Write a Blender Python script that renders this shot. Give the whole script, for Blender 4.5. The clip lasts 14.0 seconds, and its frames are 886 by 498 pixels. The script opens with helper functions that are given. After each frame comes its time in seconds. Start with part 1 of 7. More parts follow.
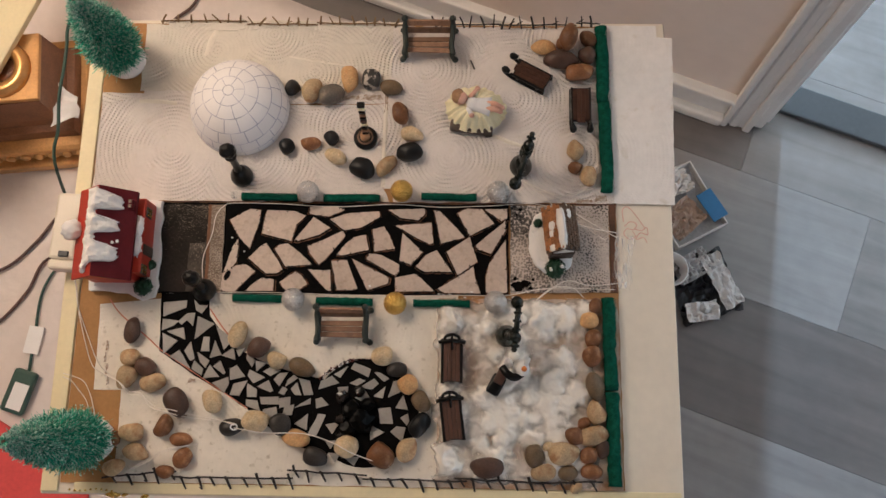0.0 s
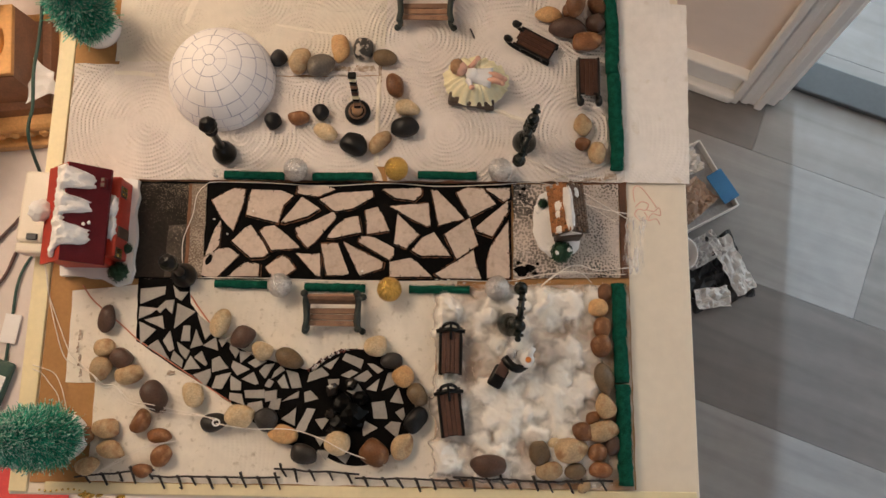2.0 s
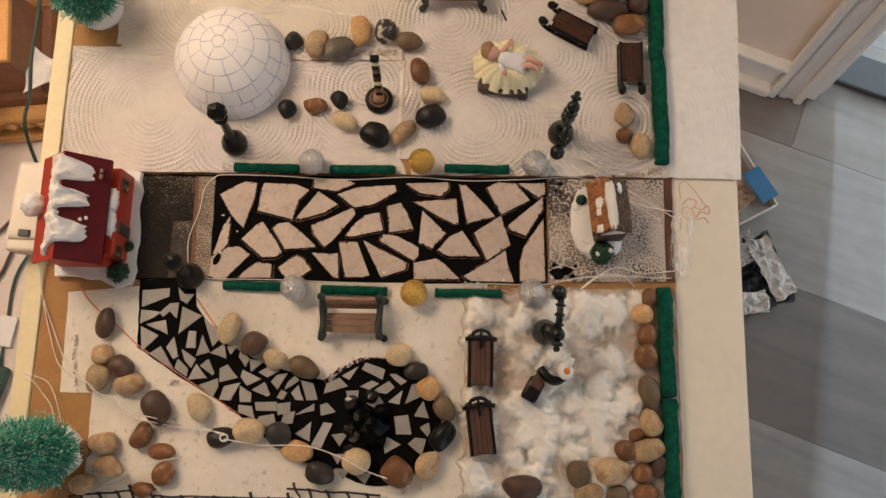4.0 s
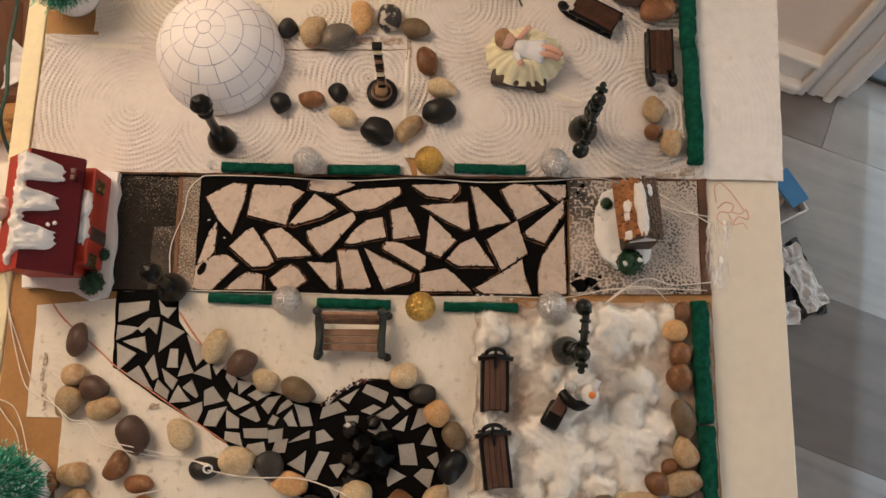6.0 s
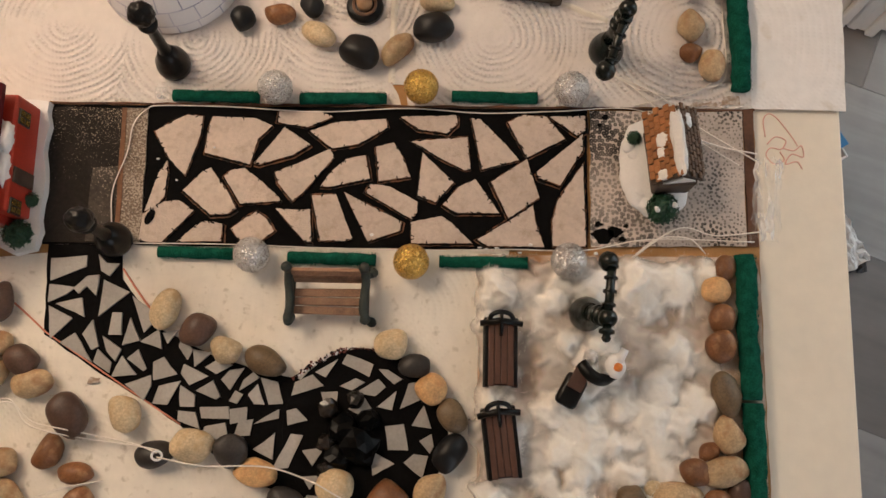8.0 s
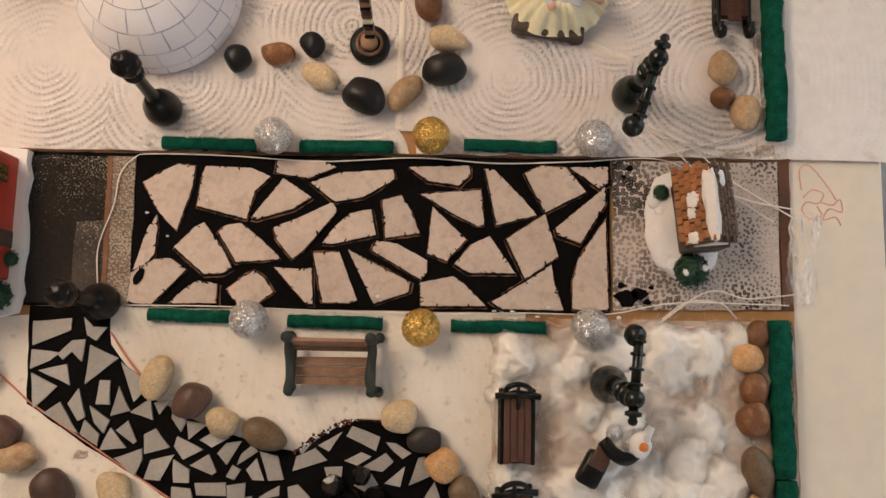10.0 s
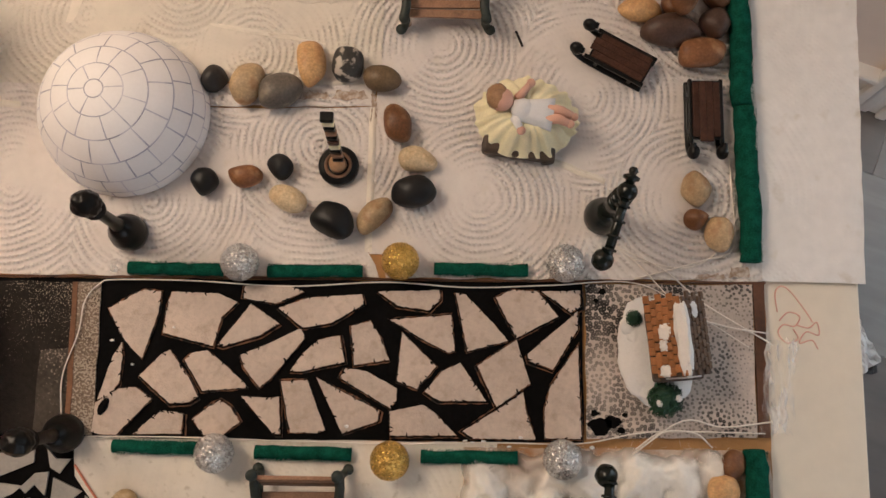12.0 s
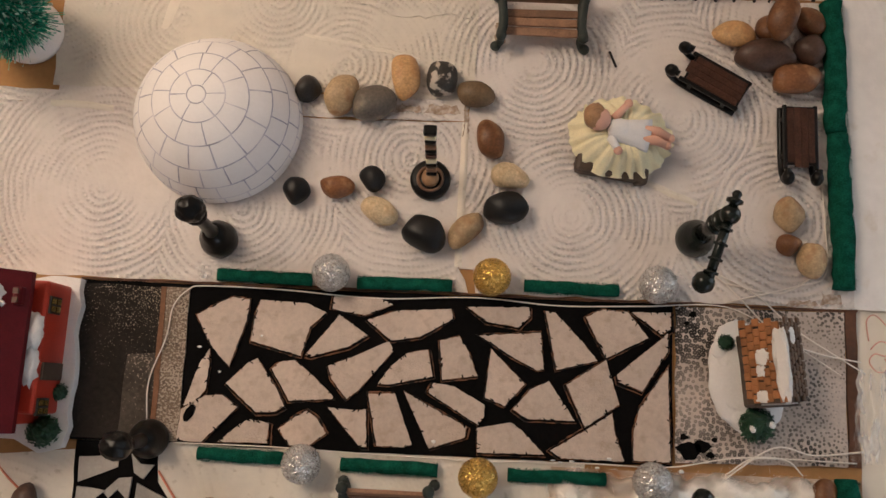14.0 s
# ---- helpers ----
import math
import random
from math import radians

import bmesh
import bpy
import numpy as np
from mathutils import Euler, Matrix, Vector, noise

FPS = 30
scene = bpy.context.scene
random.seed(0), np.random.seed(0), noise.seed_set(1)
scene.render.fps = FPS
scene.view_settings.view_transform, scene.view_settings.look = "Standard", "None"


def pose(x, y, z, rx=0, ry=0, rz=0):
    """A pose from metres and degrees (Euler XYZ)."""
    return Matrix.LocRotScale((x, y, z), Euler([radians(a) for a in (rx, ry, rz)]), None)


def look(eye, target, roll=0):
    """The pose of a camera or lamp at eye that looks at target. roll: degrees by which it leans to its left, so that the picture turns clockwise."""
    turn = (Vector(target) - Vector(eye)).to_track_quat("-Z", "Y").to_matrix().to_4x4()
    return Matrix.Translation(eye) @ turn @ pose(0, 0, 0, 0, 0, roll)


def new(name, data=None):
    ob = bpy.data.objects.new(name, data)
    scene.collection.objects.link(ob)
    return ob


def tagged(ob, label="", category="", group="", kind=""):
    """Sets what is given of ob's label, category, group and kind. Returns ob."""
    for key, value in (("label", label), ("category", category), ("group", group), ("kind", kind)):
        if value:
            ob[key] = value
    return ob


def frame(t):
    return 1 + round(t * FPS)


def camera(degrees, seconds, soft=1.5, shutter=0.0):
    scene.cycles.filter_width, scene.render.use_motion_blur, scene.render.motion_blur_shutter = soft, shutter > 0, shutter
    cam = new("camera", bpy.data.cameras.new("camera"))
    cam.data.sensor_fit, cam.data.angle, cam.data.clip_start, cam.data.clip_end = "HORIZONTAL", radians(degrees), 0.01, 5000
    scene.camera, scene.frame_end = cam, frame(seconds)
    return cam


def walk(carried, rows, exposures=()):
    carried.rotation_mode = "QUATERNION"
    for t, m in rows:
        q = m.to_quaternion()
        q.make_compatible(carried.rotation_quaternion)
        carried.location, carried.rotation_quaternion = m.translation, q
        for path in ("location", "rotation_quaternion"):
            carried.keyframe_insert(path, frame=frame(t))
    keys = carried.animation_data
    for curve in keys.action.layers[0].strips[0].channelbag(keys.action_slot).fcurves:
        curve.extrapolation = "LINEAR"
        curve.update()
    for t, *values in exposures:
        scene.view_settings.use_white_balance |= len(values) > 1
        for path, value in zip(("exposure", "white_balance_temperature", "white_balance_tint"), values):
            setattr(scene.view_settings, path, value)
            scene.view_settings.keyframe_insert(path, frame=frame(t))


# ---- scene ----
cam = camera(56.0, 14.0)
PATH = [
    (0, (0.023, -0.073, 0.995), (-0.017, 0.361, -0.957), -4.4),
    (0.5, (0.019, -0.069, 0.981), (-0.018, 0.353, -0.973), -3.9),
    (1, (0.019, -0.066, 0.967), (-0.015, 0.347, -0.99), -3.7),
    (1.5, (0.02, -0.067, 0.947), (-0.011, 0.336, -1.011), -3.5),
    (2, (0.02, -0.063, 0.926), (-0.011, 0.34, -1.033), -3.6),
    (2.5, (0.014, -0.059, 0.907), (-0.018, 0.339, -1.052), -3.7),
    (3, (0.005, -0.058, 0.885), (-0.032, 0.346, -1.074), -4.4),
    (3.5, (0.0, -0.053, 0.863), (-0.039, 0.349, -1.096), -4.4),
    (4, (-0.007, -0.049, 0.849), (-0.048, 0.357, -1.109), -4.6),
    (4.2, (-0.011, -0.046, 0.846), (-0.057, 0.356, -1.113), -5.4),
    (6.5, (-0.016, -0.025, 0.742), (-0.062, 0.396, -1.213), -5.0),
    (7, (-0.015, -0.021, 0.716), (-0.057, 0.4, -1.239), -4.7),
    (7.2, (-0.014, -0.02, 0.698), (-0.06, 0.388, -1.259), -5.3),
    (9.3, (-0.024, 0.014, 0.603), (-0.051, 0.259, -1.381), -5.1),
    (9.5, (-0.025, 0.028, 0.608), (-0.054, 0.269, -1.378), -5.5),
    (10, (-0.03, 0.058, 0.604), (-0.059, 0.315, -1.38), -5.2),
    (10.5, (-0.028, 0.087, 0.598), (-0.054, 0.334, -1.386), -5.1),
    (11, (-0.02, 0.106, 0.594), (-0.057, 0.355, -1.39), -7.3),
    (11.5, (-0.014, 0.119, 0.599), (-0.045, 0.391, -1.382), -5.7),
    (12, (-0.009, 0.138, 0.605), (-0.041, 0.434, -1.373), -5.3),
    (12.5, (-0.005, 0.149, 0.608), (-0.036, 0.468, -1.366), -4.9),
    (13, (-0.017, 0.155, 0.612), (-0.052, 0.488, -1.36), -5.1),
    (13.5, (-0.04, 0.148, 0.61), (-0.082, 0.489, -1.36), -5.1),
    (14, (-0.072, 0.134, 0.604), (-0.115, 0.474, -1.366), -4.4),
]
EXPOSURES = [(0, -0.44, 6300, 10), (2, -0.33, 6900, 10), (4, -0.3, 6950, 10), (7, -0.28, 6900, 10), (9.5, -0.15, 6650, 10), (12, -0.38, 6500, 10), (14, -0.52, 6450, 10)]
walk(cam, [(t, look(eye, target, roll)) for t, eye, target, roll in PATH], EXPOSURES)

# ---- world, sun, large lights ----
FLOOR = -0.46
CEIL = FLOOR + 2.4
# wall frame: s runs along the doorway wall, q out of it into the room
ORG, SD, QD = Vector((0.418, 0.517, 0)), Vector((0.936, -0.352, 0)), Vector((-0.352, -0.936, 0))


def wf(s, q, z=0.0):
    return ORG + SD * s + QD * q + Vector((0, 0, z))


WALL_TURN = math.degrees(math.atan2(SD.y, SD.x))
world = bpy.data.worlds.new("world")
scene.world = world
world.use_nodes = True
sky = world.node_tree.nodes.new("ShaderNodeTexSky")
sky.sky_type, sky.sun_disc = "NISHITA", False
sky.sun_elevation, sky.sun_rotation = radians(25), radians(10)
world.node_tree.links.new(sky.outputs[0], world.node_tree.nodes["Background"].inputs[0])
world.node_tree.nodes["Background"].inputs[1].default_value = 0.1


def area_lamp(name, m, size, size_y, watts, colour, shape="RECTANGLE"):
    d = bpy.data.lights.new(name, "AREA")
    d.shape, d.size, d.size_y, d.energy, d.color = shape, size, size_y, watts, colour
    ob = new(name, d)
    ob.matrix_world = m
    return ob


PENDANT = Vector((-0.97, 0.74, 1.22))
area_lamp("pendant_lamp_light", pose(*PENDANT), 0.75, 0.75, 11.9, (1.0, 0.83, 0.68), "DISK")
WINDOW = Vector((1.06, 4.95, 0.9))
area_lamp("window_daylight", look(WINDOW - Vector((0.01, 0.12, 0)), (0.8, 0.3, FLOOR)), 0.2, 1.2, 470, (0.54, 0.77, 1.0))
# unseen side window, added as cool fill for wall and right side
SIDE_FILL = wf(1.74, 2.08, 0.75)
area_lamp("side_fill_light", look(SIDE_FILL, (0.1, 0.1, 0.0)), 1.0, 1.1, 14.5, (0.78, 0.85, 1.0))


# ---- materials ----
def mat(name, colour, rough=0.6, metal=0.0, vary=0.15, scale=60.0, bump=0.0, bump_scale=300.0, second=None, second_at=0.55,
        second_scale=None, second_soft=0.08, coords="Object", by_piece=0.0, sheen=0.0, transmit=0.0, coat=0.0, bump_dist=0.001, gloss=0.5, subsurf=0.0):
    """A node material: base colour with noise at two scales, optional stains of a second colour, and a fine bump."""
    m = bpy.data.materials.new(name)
    m.use_nodes = True
    n, l = m.node_tree.nodes, m.node_tree.links
    b = n["Principled BSDF"]
    b.inputs["Roughness"].default_value, b.inputs["Metallic"].default_value = rough, metal
    b.inputs["Sheen Weight"].default_value, b.inputs["Transmission Weight"].default_value = sheen, transmit
    b.inputs["Coat Weight"].default_value, b.inputs["Specular IOR Level"].default_value = coat, gloss
    if subsurf:
        b.inputs["Subsurface Weight"].default_value, b.inputs["Subsurface Scale"].default_value = subsurf, 0.006
        b.inputs["Subsurface Radius"].default_value = (1, 0.95, 0.9)
    tc = n.new("ShaderNodeTexCoord")
    na, nb = n.new("ShaderNodeTexNoise"), n.new("ShaderNodeTexNoise")
    na.inputs["Scale"].default_value, nb.inputs["Scale"].default_value = scale, scale * 7.3
    na.inputs["Detail"].default_value = nb.inputs["Detail"].default_value = 3
    for x in (na, nb):
        l.new(tc.outputs[coords], x.inputs["Vector"])
    add = n.new("ShaderNodeMath")
    add.operation = "ADD"
    l.new(na.outputs["Fac"], add.inputs[0])
    l.new(nb.outputs["Fac"], add.inputs[1])
    val = n.new("ShaderNodeMapRange")
    val.inputs["From Min"].default_value, val.inputs["From Max"].default_value = 0.6, 1.4
    val.inputs["To Min"].default_value, val.inputs["To Max"].default_value = 1 - vary, 1 + vary
    l.new(add.outputs[0], val.inputs["Value"])
    hsv = n.new("ShaderNodeHueSaturation")
    hsv.inputs["Color"].default_value = (*colour, 1)
    l.new(val.outputs[0], hsv.inputs["Value"])
    out = hsv.outputs["Color"]
    if second:
        nc = n.new("ShaderNodeTexNoise")
        nc.inputs["Scale"].default_value = second_scale or scale * 0.7
        nc.inputs["Detail"].default_value = 4
        l.new(tc.outputs[coords], nc.inputs["Vector"])
        r = n.new("ShaderNodeMapRange")
        r.inputs["From Min"].default_value, r.inputs["From Max"].default_value = second_at - second_soft, second_at + second_soft
        l.new(nc.outputs["Fac"], r.inputs["Value"])
        mx = n.new("ShaderNodeMix")
        mx.data_type = "RGBA"
        l.new(r.outputs[0], mx.inputs["Factor"])
        l.new(out, mx.inputs["A"])
        mx.inputs["B"].default_value = (*second, 1)
        out = mx.outputs["Result"]
    if by_piece:
        oi = n.new("ShaderNodeObjectInfo")
        r = n.new("ShaderNodeMapRange")
        r.inputs["To Min"].default_value, r.inputs["To Max"].default_value = 1 - by_piece, 1 + by_piece
        l.new(oi.outputs["Random"], r.inputs["Value"])
        h2 = n.new("ShaderNodeHueSaturation")
        l.new(out, h2.inputs["Color"])
        l.new(r.outputs[0], h2.inputs["Value"])
        out = h2.outputs["Color"]
    l.new(out, b.inputs["Base Color"])
    if bump:
        nd = n.new("ShaderNodeTexNoise")
        nd.inputs["Scale"].default_value, nd.inputs["Detail"].default_value = bump_scale, 4
        l.new(tc.outputs[coords], nd.inputs["Vector"])
        bp = n.new("ShaderNodeBump")
        bp.inputs["Strength"].default_value, bp.inputs["Distance"].default_value = bump, bump_dist
        l.new(nd.outputs["Fac"], bp.inputs["Height"])
        l.new(bp.outputs[0], b.inputs["Normal"])
    return m


def calc(n, l, op, a, b=None, c=None):
    """One math node; inputs are sockets or numbers."""
    m = n.new("ShaderNodeMath")
    m.operation = op
    for k, x in enumerate((a, b, c)):
        if isinstance(x, (int, float)):
            m.inputs[k].default_value = x
        elif x is not None:
            l.new(x, m.inputs[k])
    return m.outputs[0]


RINGS = [(-0.342, 0.274), (-0.295, 0.407), (-0.222, 0.43), (-0.396, 0.43), (-0.166, 0.377), (-0.113, 0.305), (-0.022, 0.385), (0.009, 0.267),
         (0.087, 0.345), (0.165, 0.27), (0.185, 0.42), (-0.235, 0.262), (-0.392, -0.005), (-0.06, 0.04), (-0.3, -0.1)]


def towel_material(name, colour, relief, pitch=0.0051, dirt=(0.68, 0.61, 0.52), dirt_at=0.72, dirt_scale=50, depth=0.0016, smooth_at=0.41):
    """Embossed kitchen paper: rings of small pressed dots round set centres, with soft creases and glue-flattened patches."""
    m = mat(name, colour, 0.9, vary=0.07, scale=14, sheen=0.1, second=dirt, second_at=dirt_at, second_scale=dirt_scale, second_soft=0.1)
    n, l = m.node_tree.nodes, m.node_tree.links
    tc = n.new("ShaderNodeTexCoord")
    wob = n.new("ShaderNodeTexNoise")
    wob.inputs["Scale"].default_value, wob.inputs["Detail"].default_value = 30, 1
    l.new(tc.outputs["Object"], wob.inputs["Vector"])
    shift = n.new("ShaderNodeVectorMath")
    shift.operation = "MULTIPLY_ADD"
    l.new(wob.outputs["Color"], shift.inputs[0])
    shift.inputs[1].default_value, shift.inputs[2].default_value = (0.006, 0.006, 0), (-0.003, -0.003, 0)
    flat = n.new("ShaderNodeVectorMath")
    flat.operation = "MULTIPLY_ADD"
    l.new(tc.outputs["Object"], flat.inputs[0])
    flat.inputs[1].default_value = (1, 1, 0)
    l.new(shift.outputs[0], flat.inputs[2])
    best, near = None, None
    for cx, cy in RINGS:
        off = n.new("ShaderNodeVectorMath")
        off.operation = "SUBTRACT"
        l.new(flat.outputs[0], off.inputs[0])
        off.inputs[1].default_value = (cx, cy, 0)
        ln = n.new("ShaderNodeVectorMath")
        ln.operation = "LENGTH"
        l.new(off.outputs[0], ln.inputs[0])
        if best is None:
            best, near = ln.outputs["Value"], off.outputs[0]
            continue
        mx = n.new("ShaderNodeMix")
        mx.data_type = "VECTOR"
        l.new(calc(n, l, "LESS_THAN", ln.outputs["Value"], best), mx.inputs["Factor"])
        l.new(near, mx.inputs[4])
        l.new(off.outputs[0], mx.inputs[5])
        best, near = calc(n, l, "MINIMUM", ln.outputs["Value"], best), mx.outputs[1]
    sp = n.new("ShaderNodeSeparateXYZ")
    l.new(near, sp.inputs[0])
    turns = calc(n, l, "DIVIDE", best, pitch)
    ring = calc(n, l, "MULTIPLY_ADD", calc(n, l, "COSINE", calc(n, l, "MULTIPLY", turns, 2 * math.pi)), 0.5, 0.5)
    ang = calc(n, l, "ARCTAN2", sp.outputs[1], sp.outputs[0])
    dots = calc(n, l, "MULTIPLY_ADD", calc(n, l, "COSINE", calc(n, l, "MULTIPLY", ang, calc(n, l, "MULTIPLY", calc(n, l, "ROUND", turns), 9.0))), 0.5, 0.5)
    bumps = calc(n, l, "MULTIPLY", calc(n, l, "POWER", ring, 1.6), calc(n, l, "MULTIPLY_ADD", dots, 0.62, 0.38))
    cr = n.new("ShaderNodeTexNoise")
    cr.inputs["Scale"].default_value, cr.inputs["Detail"].default_value = 20, 6
    l.new(tc.outputs["Object"], cr.inputs["Vector"])
    fade = n.new("ShaderNodeMapRange")
    fade.inputs["From Min"].default_value, fade.inputs["From Max"].default_value = smooth_at, smooth_at + 0.16
    fade.inputs["To Min"].default_value, fade.inputs["To Max"].default_value = 0.12, 1.0
    l.new(cr.outputs["Fac"], fade.inputs["Value"])
    h = calc(n, l, "MULTIPLY_ADD", cr.outputs["Fac"], 1.3, calc(n, l, "MULTIPLY", bumps, fade.outputs[0]))
    bp = n.new("ShaderNodeBump")
    bp.inputs["Strength"].default_value, bp.inputs["Distance"].default_value = relief, depth
    l.new(h, bp.inputs["Height"])
    l.new(bp.outputs[0], n["Principled BSDF"].inputs["Normal"])
    return m


def by_island(m, low, high):
    """Gives each loose bit of a mesh its own lightness."""
    n, l = m.node_tree.nodes, m.node_tree.links
    b = n["Principled BSDF"]
    src = b.inputs["Base Color"].links[0].from_socket
    g = n.new("ShaderNodeNewGeometry")
    r = n.new("ShaderNodeMapRange")
    r.inputs["To Min"].default_value, r.inputs["To Max"].default_value = low, high
    l.new(g.outputs["Random Per Island"], r.inputs["Value"])
    h = n.new("ShaderNodeHueSaturation")
    l.new(src, h.inputs["Color"])
    l.new(r.outputs[0], h.inputs["Value"])
    l.new(h.outputs["Color"], b.inputs["Base Color"])
    return m


def speckled_material(name, ground, speck, scale, at, lean_y, y_mid, lean_x, x_mid):
    """Dark sheet dusted with pale grit, thicker towards one end and one side."""
    m = mat(name, ground, 0.8, vary=0.5, scale=40, bump=0.6, bump_scale=900, gloss=0.2)
    n, l = m.node_tree.nodes, m.node_tree.links
    b = n["Principled BSDF"]
    src = b.inputs["Base Color"].links[0].from_socket
    tc = n.new("ShaderNodeTexCoord")
    grit, patch = n.new("ShaderNodeTexNoise"), n.new("ShaderNodeTexNoise")
    for x, k, d in ((grit, scale, 2), (patch, 45, 5)):
        x.inputs["Scale"].default_value, x.inputs["Detail"].default_value = k, d
        l.new(tc.outputs["Object"], x.inputs["Vector"])
    sp = n.new("ShaderNodeSeparateXYZ")
    l.new(tc.outputs["Object"], sp.inputs[0])
    lean = calc(n, l, "ADD", calc(n, l, "MULTIPLY", calc(n, l, "SUBTRACT", sp.outputs[1], y_mid), lean_y), calc(n, l, "MULTIPLY", calc(n, l, "SUBTRACT", sp.outputs[0], x_mid), lean_x))
    lean = calc(n, l, "MINIMUM", calc(n, l, "MAXIMUM", lean, -0.12), 0.1)
    v = calc(n, l, "ADD", calc(n, l, "MULTIPLY_ADD", patch.outputs["Fac"], 0.3, -0.15), calc(n, l, "ADD", grit.outputs["Fac"], lean))
    r = n.new("ShaderNodeMapRange")
    r.inputs["From Min"].default_value, r.inputs["From Max"].default_value = at, at + 0.06
    l.new(v, r.inputs["Value"])
    mx = n.new("ShaderNodeMix")
    mx.data_type = "RGBA"
    l.new(r.outputs[0], mx.inputs["Factor"])
    l.new(src, mx.inputs["A"])
    mx.inputs["B"].default_value = (*speck, 1)
    l.new(mx.outputs["Result"], b.inputs["Base Color"])
    return m


def plank_material(name, colour):
    """Wood-look laminate: long grain streaks along each plank, with its own tone."""
    m = mat(name, colour, 0.42, vary=0.1, scale=5, by_piece=0.08)
    n, l = m.node_tree.nodes, m.node_tree.links
    b = n["Principled BSDF"]
    src = b.inputs["Base Color"].links[0].from_socket
    tc, mp, oi = n.new("ShaderNodeTexCoord"), n.new("ShaderNodeMapping"), n.new("ShaderNodeObjectInfo")
    mp.inputs["Scale"].default_value = (1.6, 16, 1)
    ad = n.new("ShaderNodeVectorMath")
    l.new(tc.outputs["Object"], ad.inputs[0])
    l.new(oi.outputs["Location"], ad.inputs[1])
    l.new(ad.outputs[0], mp.inputs["Vector"])
    g = n.new("ShaderNodeTexNoise")
    g.inputs["Scale"].default_value, g.inputs["Detail"].default_value, g.inputs["Distortion"].default_value = 2.2, 7, 0.6
    l.new(mp.outputs[0], g.inputs["Vector"])
    r = n.new("ShaderNodeMapRange")
    r.inputs["From Min"].default_value, r.inputs["From Max"].default_value = 0.3, 0.72
    r.inputs["To Min"].default_value, r.inputs["To Max"].default_value = 0.84, 1.13
    l.new(g.outputs["Fac"], r.inputs["Value"])
    h = n.new("ShaderNodeHueSaturation")
    l.new(src, h.inputs["Color"])
    l.new(r.outputs[0], h.inputs["Value"])
    l.new(h.outputs["Color"], b.inputs["Base Color"])
    bp = n.new("ShaderNodeBump")
    bp.inputs["Strength"].default_value, bp.inputs["Distance"].default_value = 0.12, 0.001
    l.new(g.outputs["Fac"], bp.inputs["Height"])
    l.new(bp.outputs[0], b.inputs["Normal"])
    return m


def glitter_material(name, colour):
    """Tiny metal flakes, each turned its own way."""
    m = mat(name, colour, 0.33, 0.8, vary=0.2, scale=400)
    n, l = m.node_tree.nodes, m.node_tree.links
    tc = n.new("ShaderNodeTexCoord")
    v = n.new("ShaderNodeTexVoronoi")
    v.inputs["Scale"].default_value = 1300
    l.new(tc.outputs["Object"], v.inputs["Vector"])
    g = n.new("ShaderNodeNewGeometry")
    half = n.new("ShaderNodeVectorMath")
    half.operation = "MULTIPLY_ADD"
    l.new(v.outputs["Color"], half.inputs[0])
    half.inputs[1].default_value, half.inputs[2].default_value = (1.6, 1.6, 1.6), (-0.8, -0.8, -0.8)
    ad = n.new("ShaderNodeVectorMath")
    l.new(g.outputs["Normal"], ad.inputs[0])
    l.new(half.outputs[0], ad.inputs[1])
    no = n.new("ShaderNodeVectorMath")
    no.operation = "NORMALIZE"
    l.new(ad.outputs[0], no.inputs[0])
    l.new(no.outputs[0], n["Principled BSDF"].inputs["Normal"])
    return m


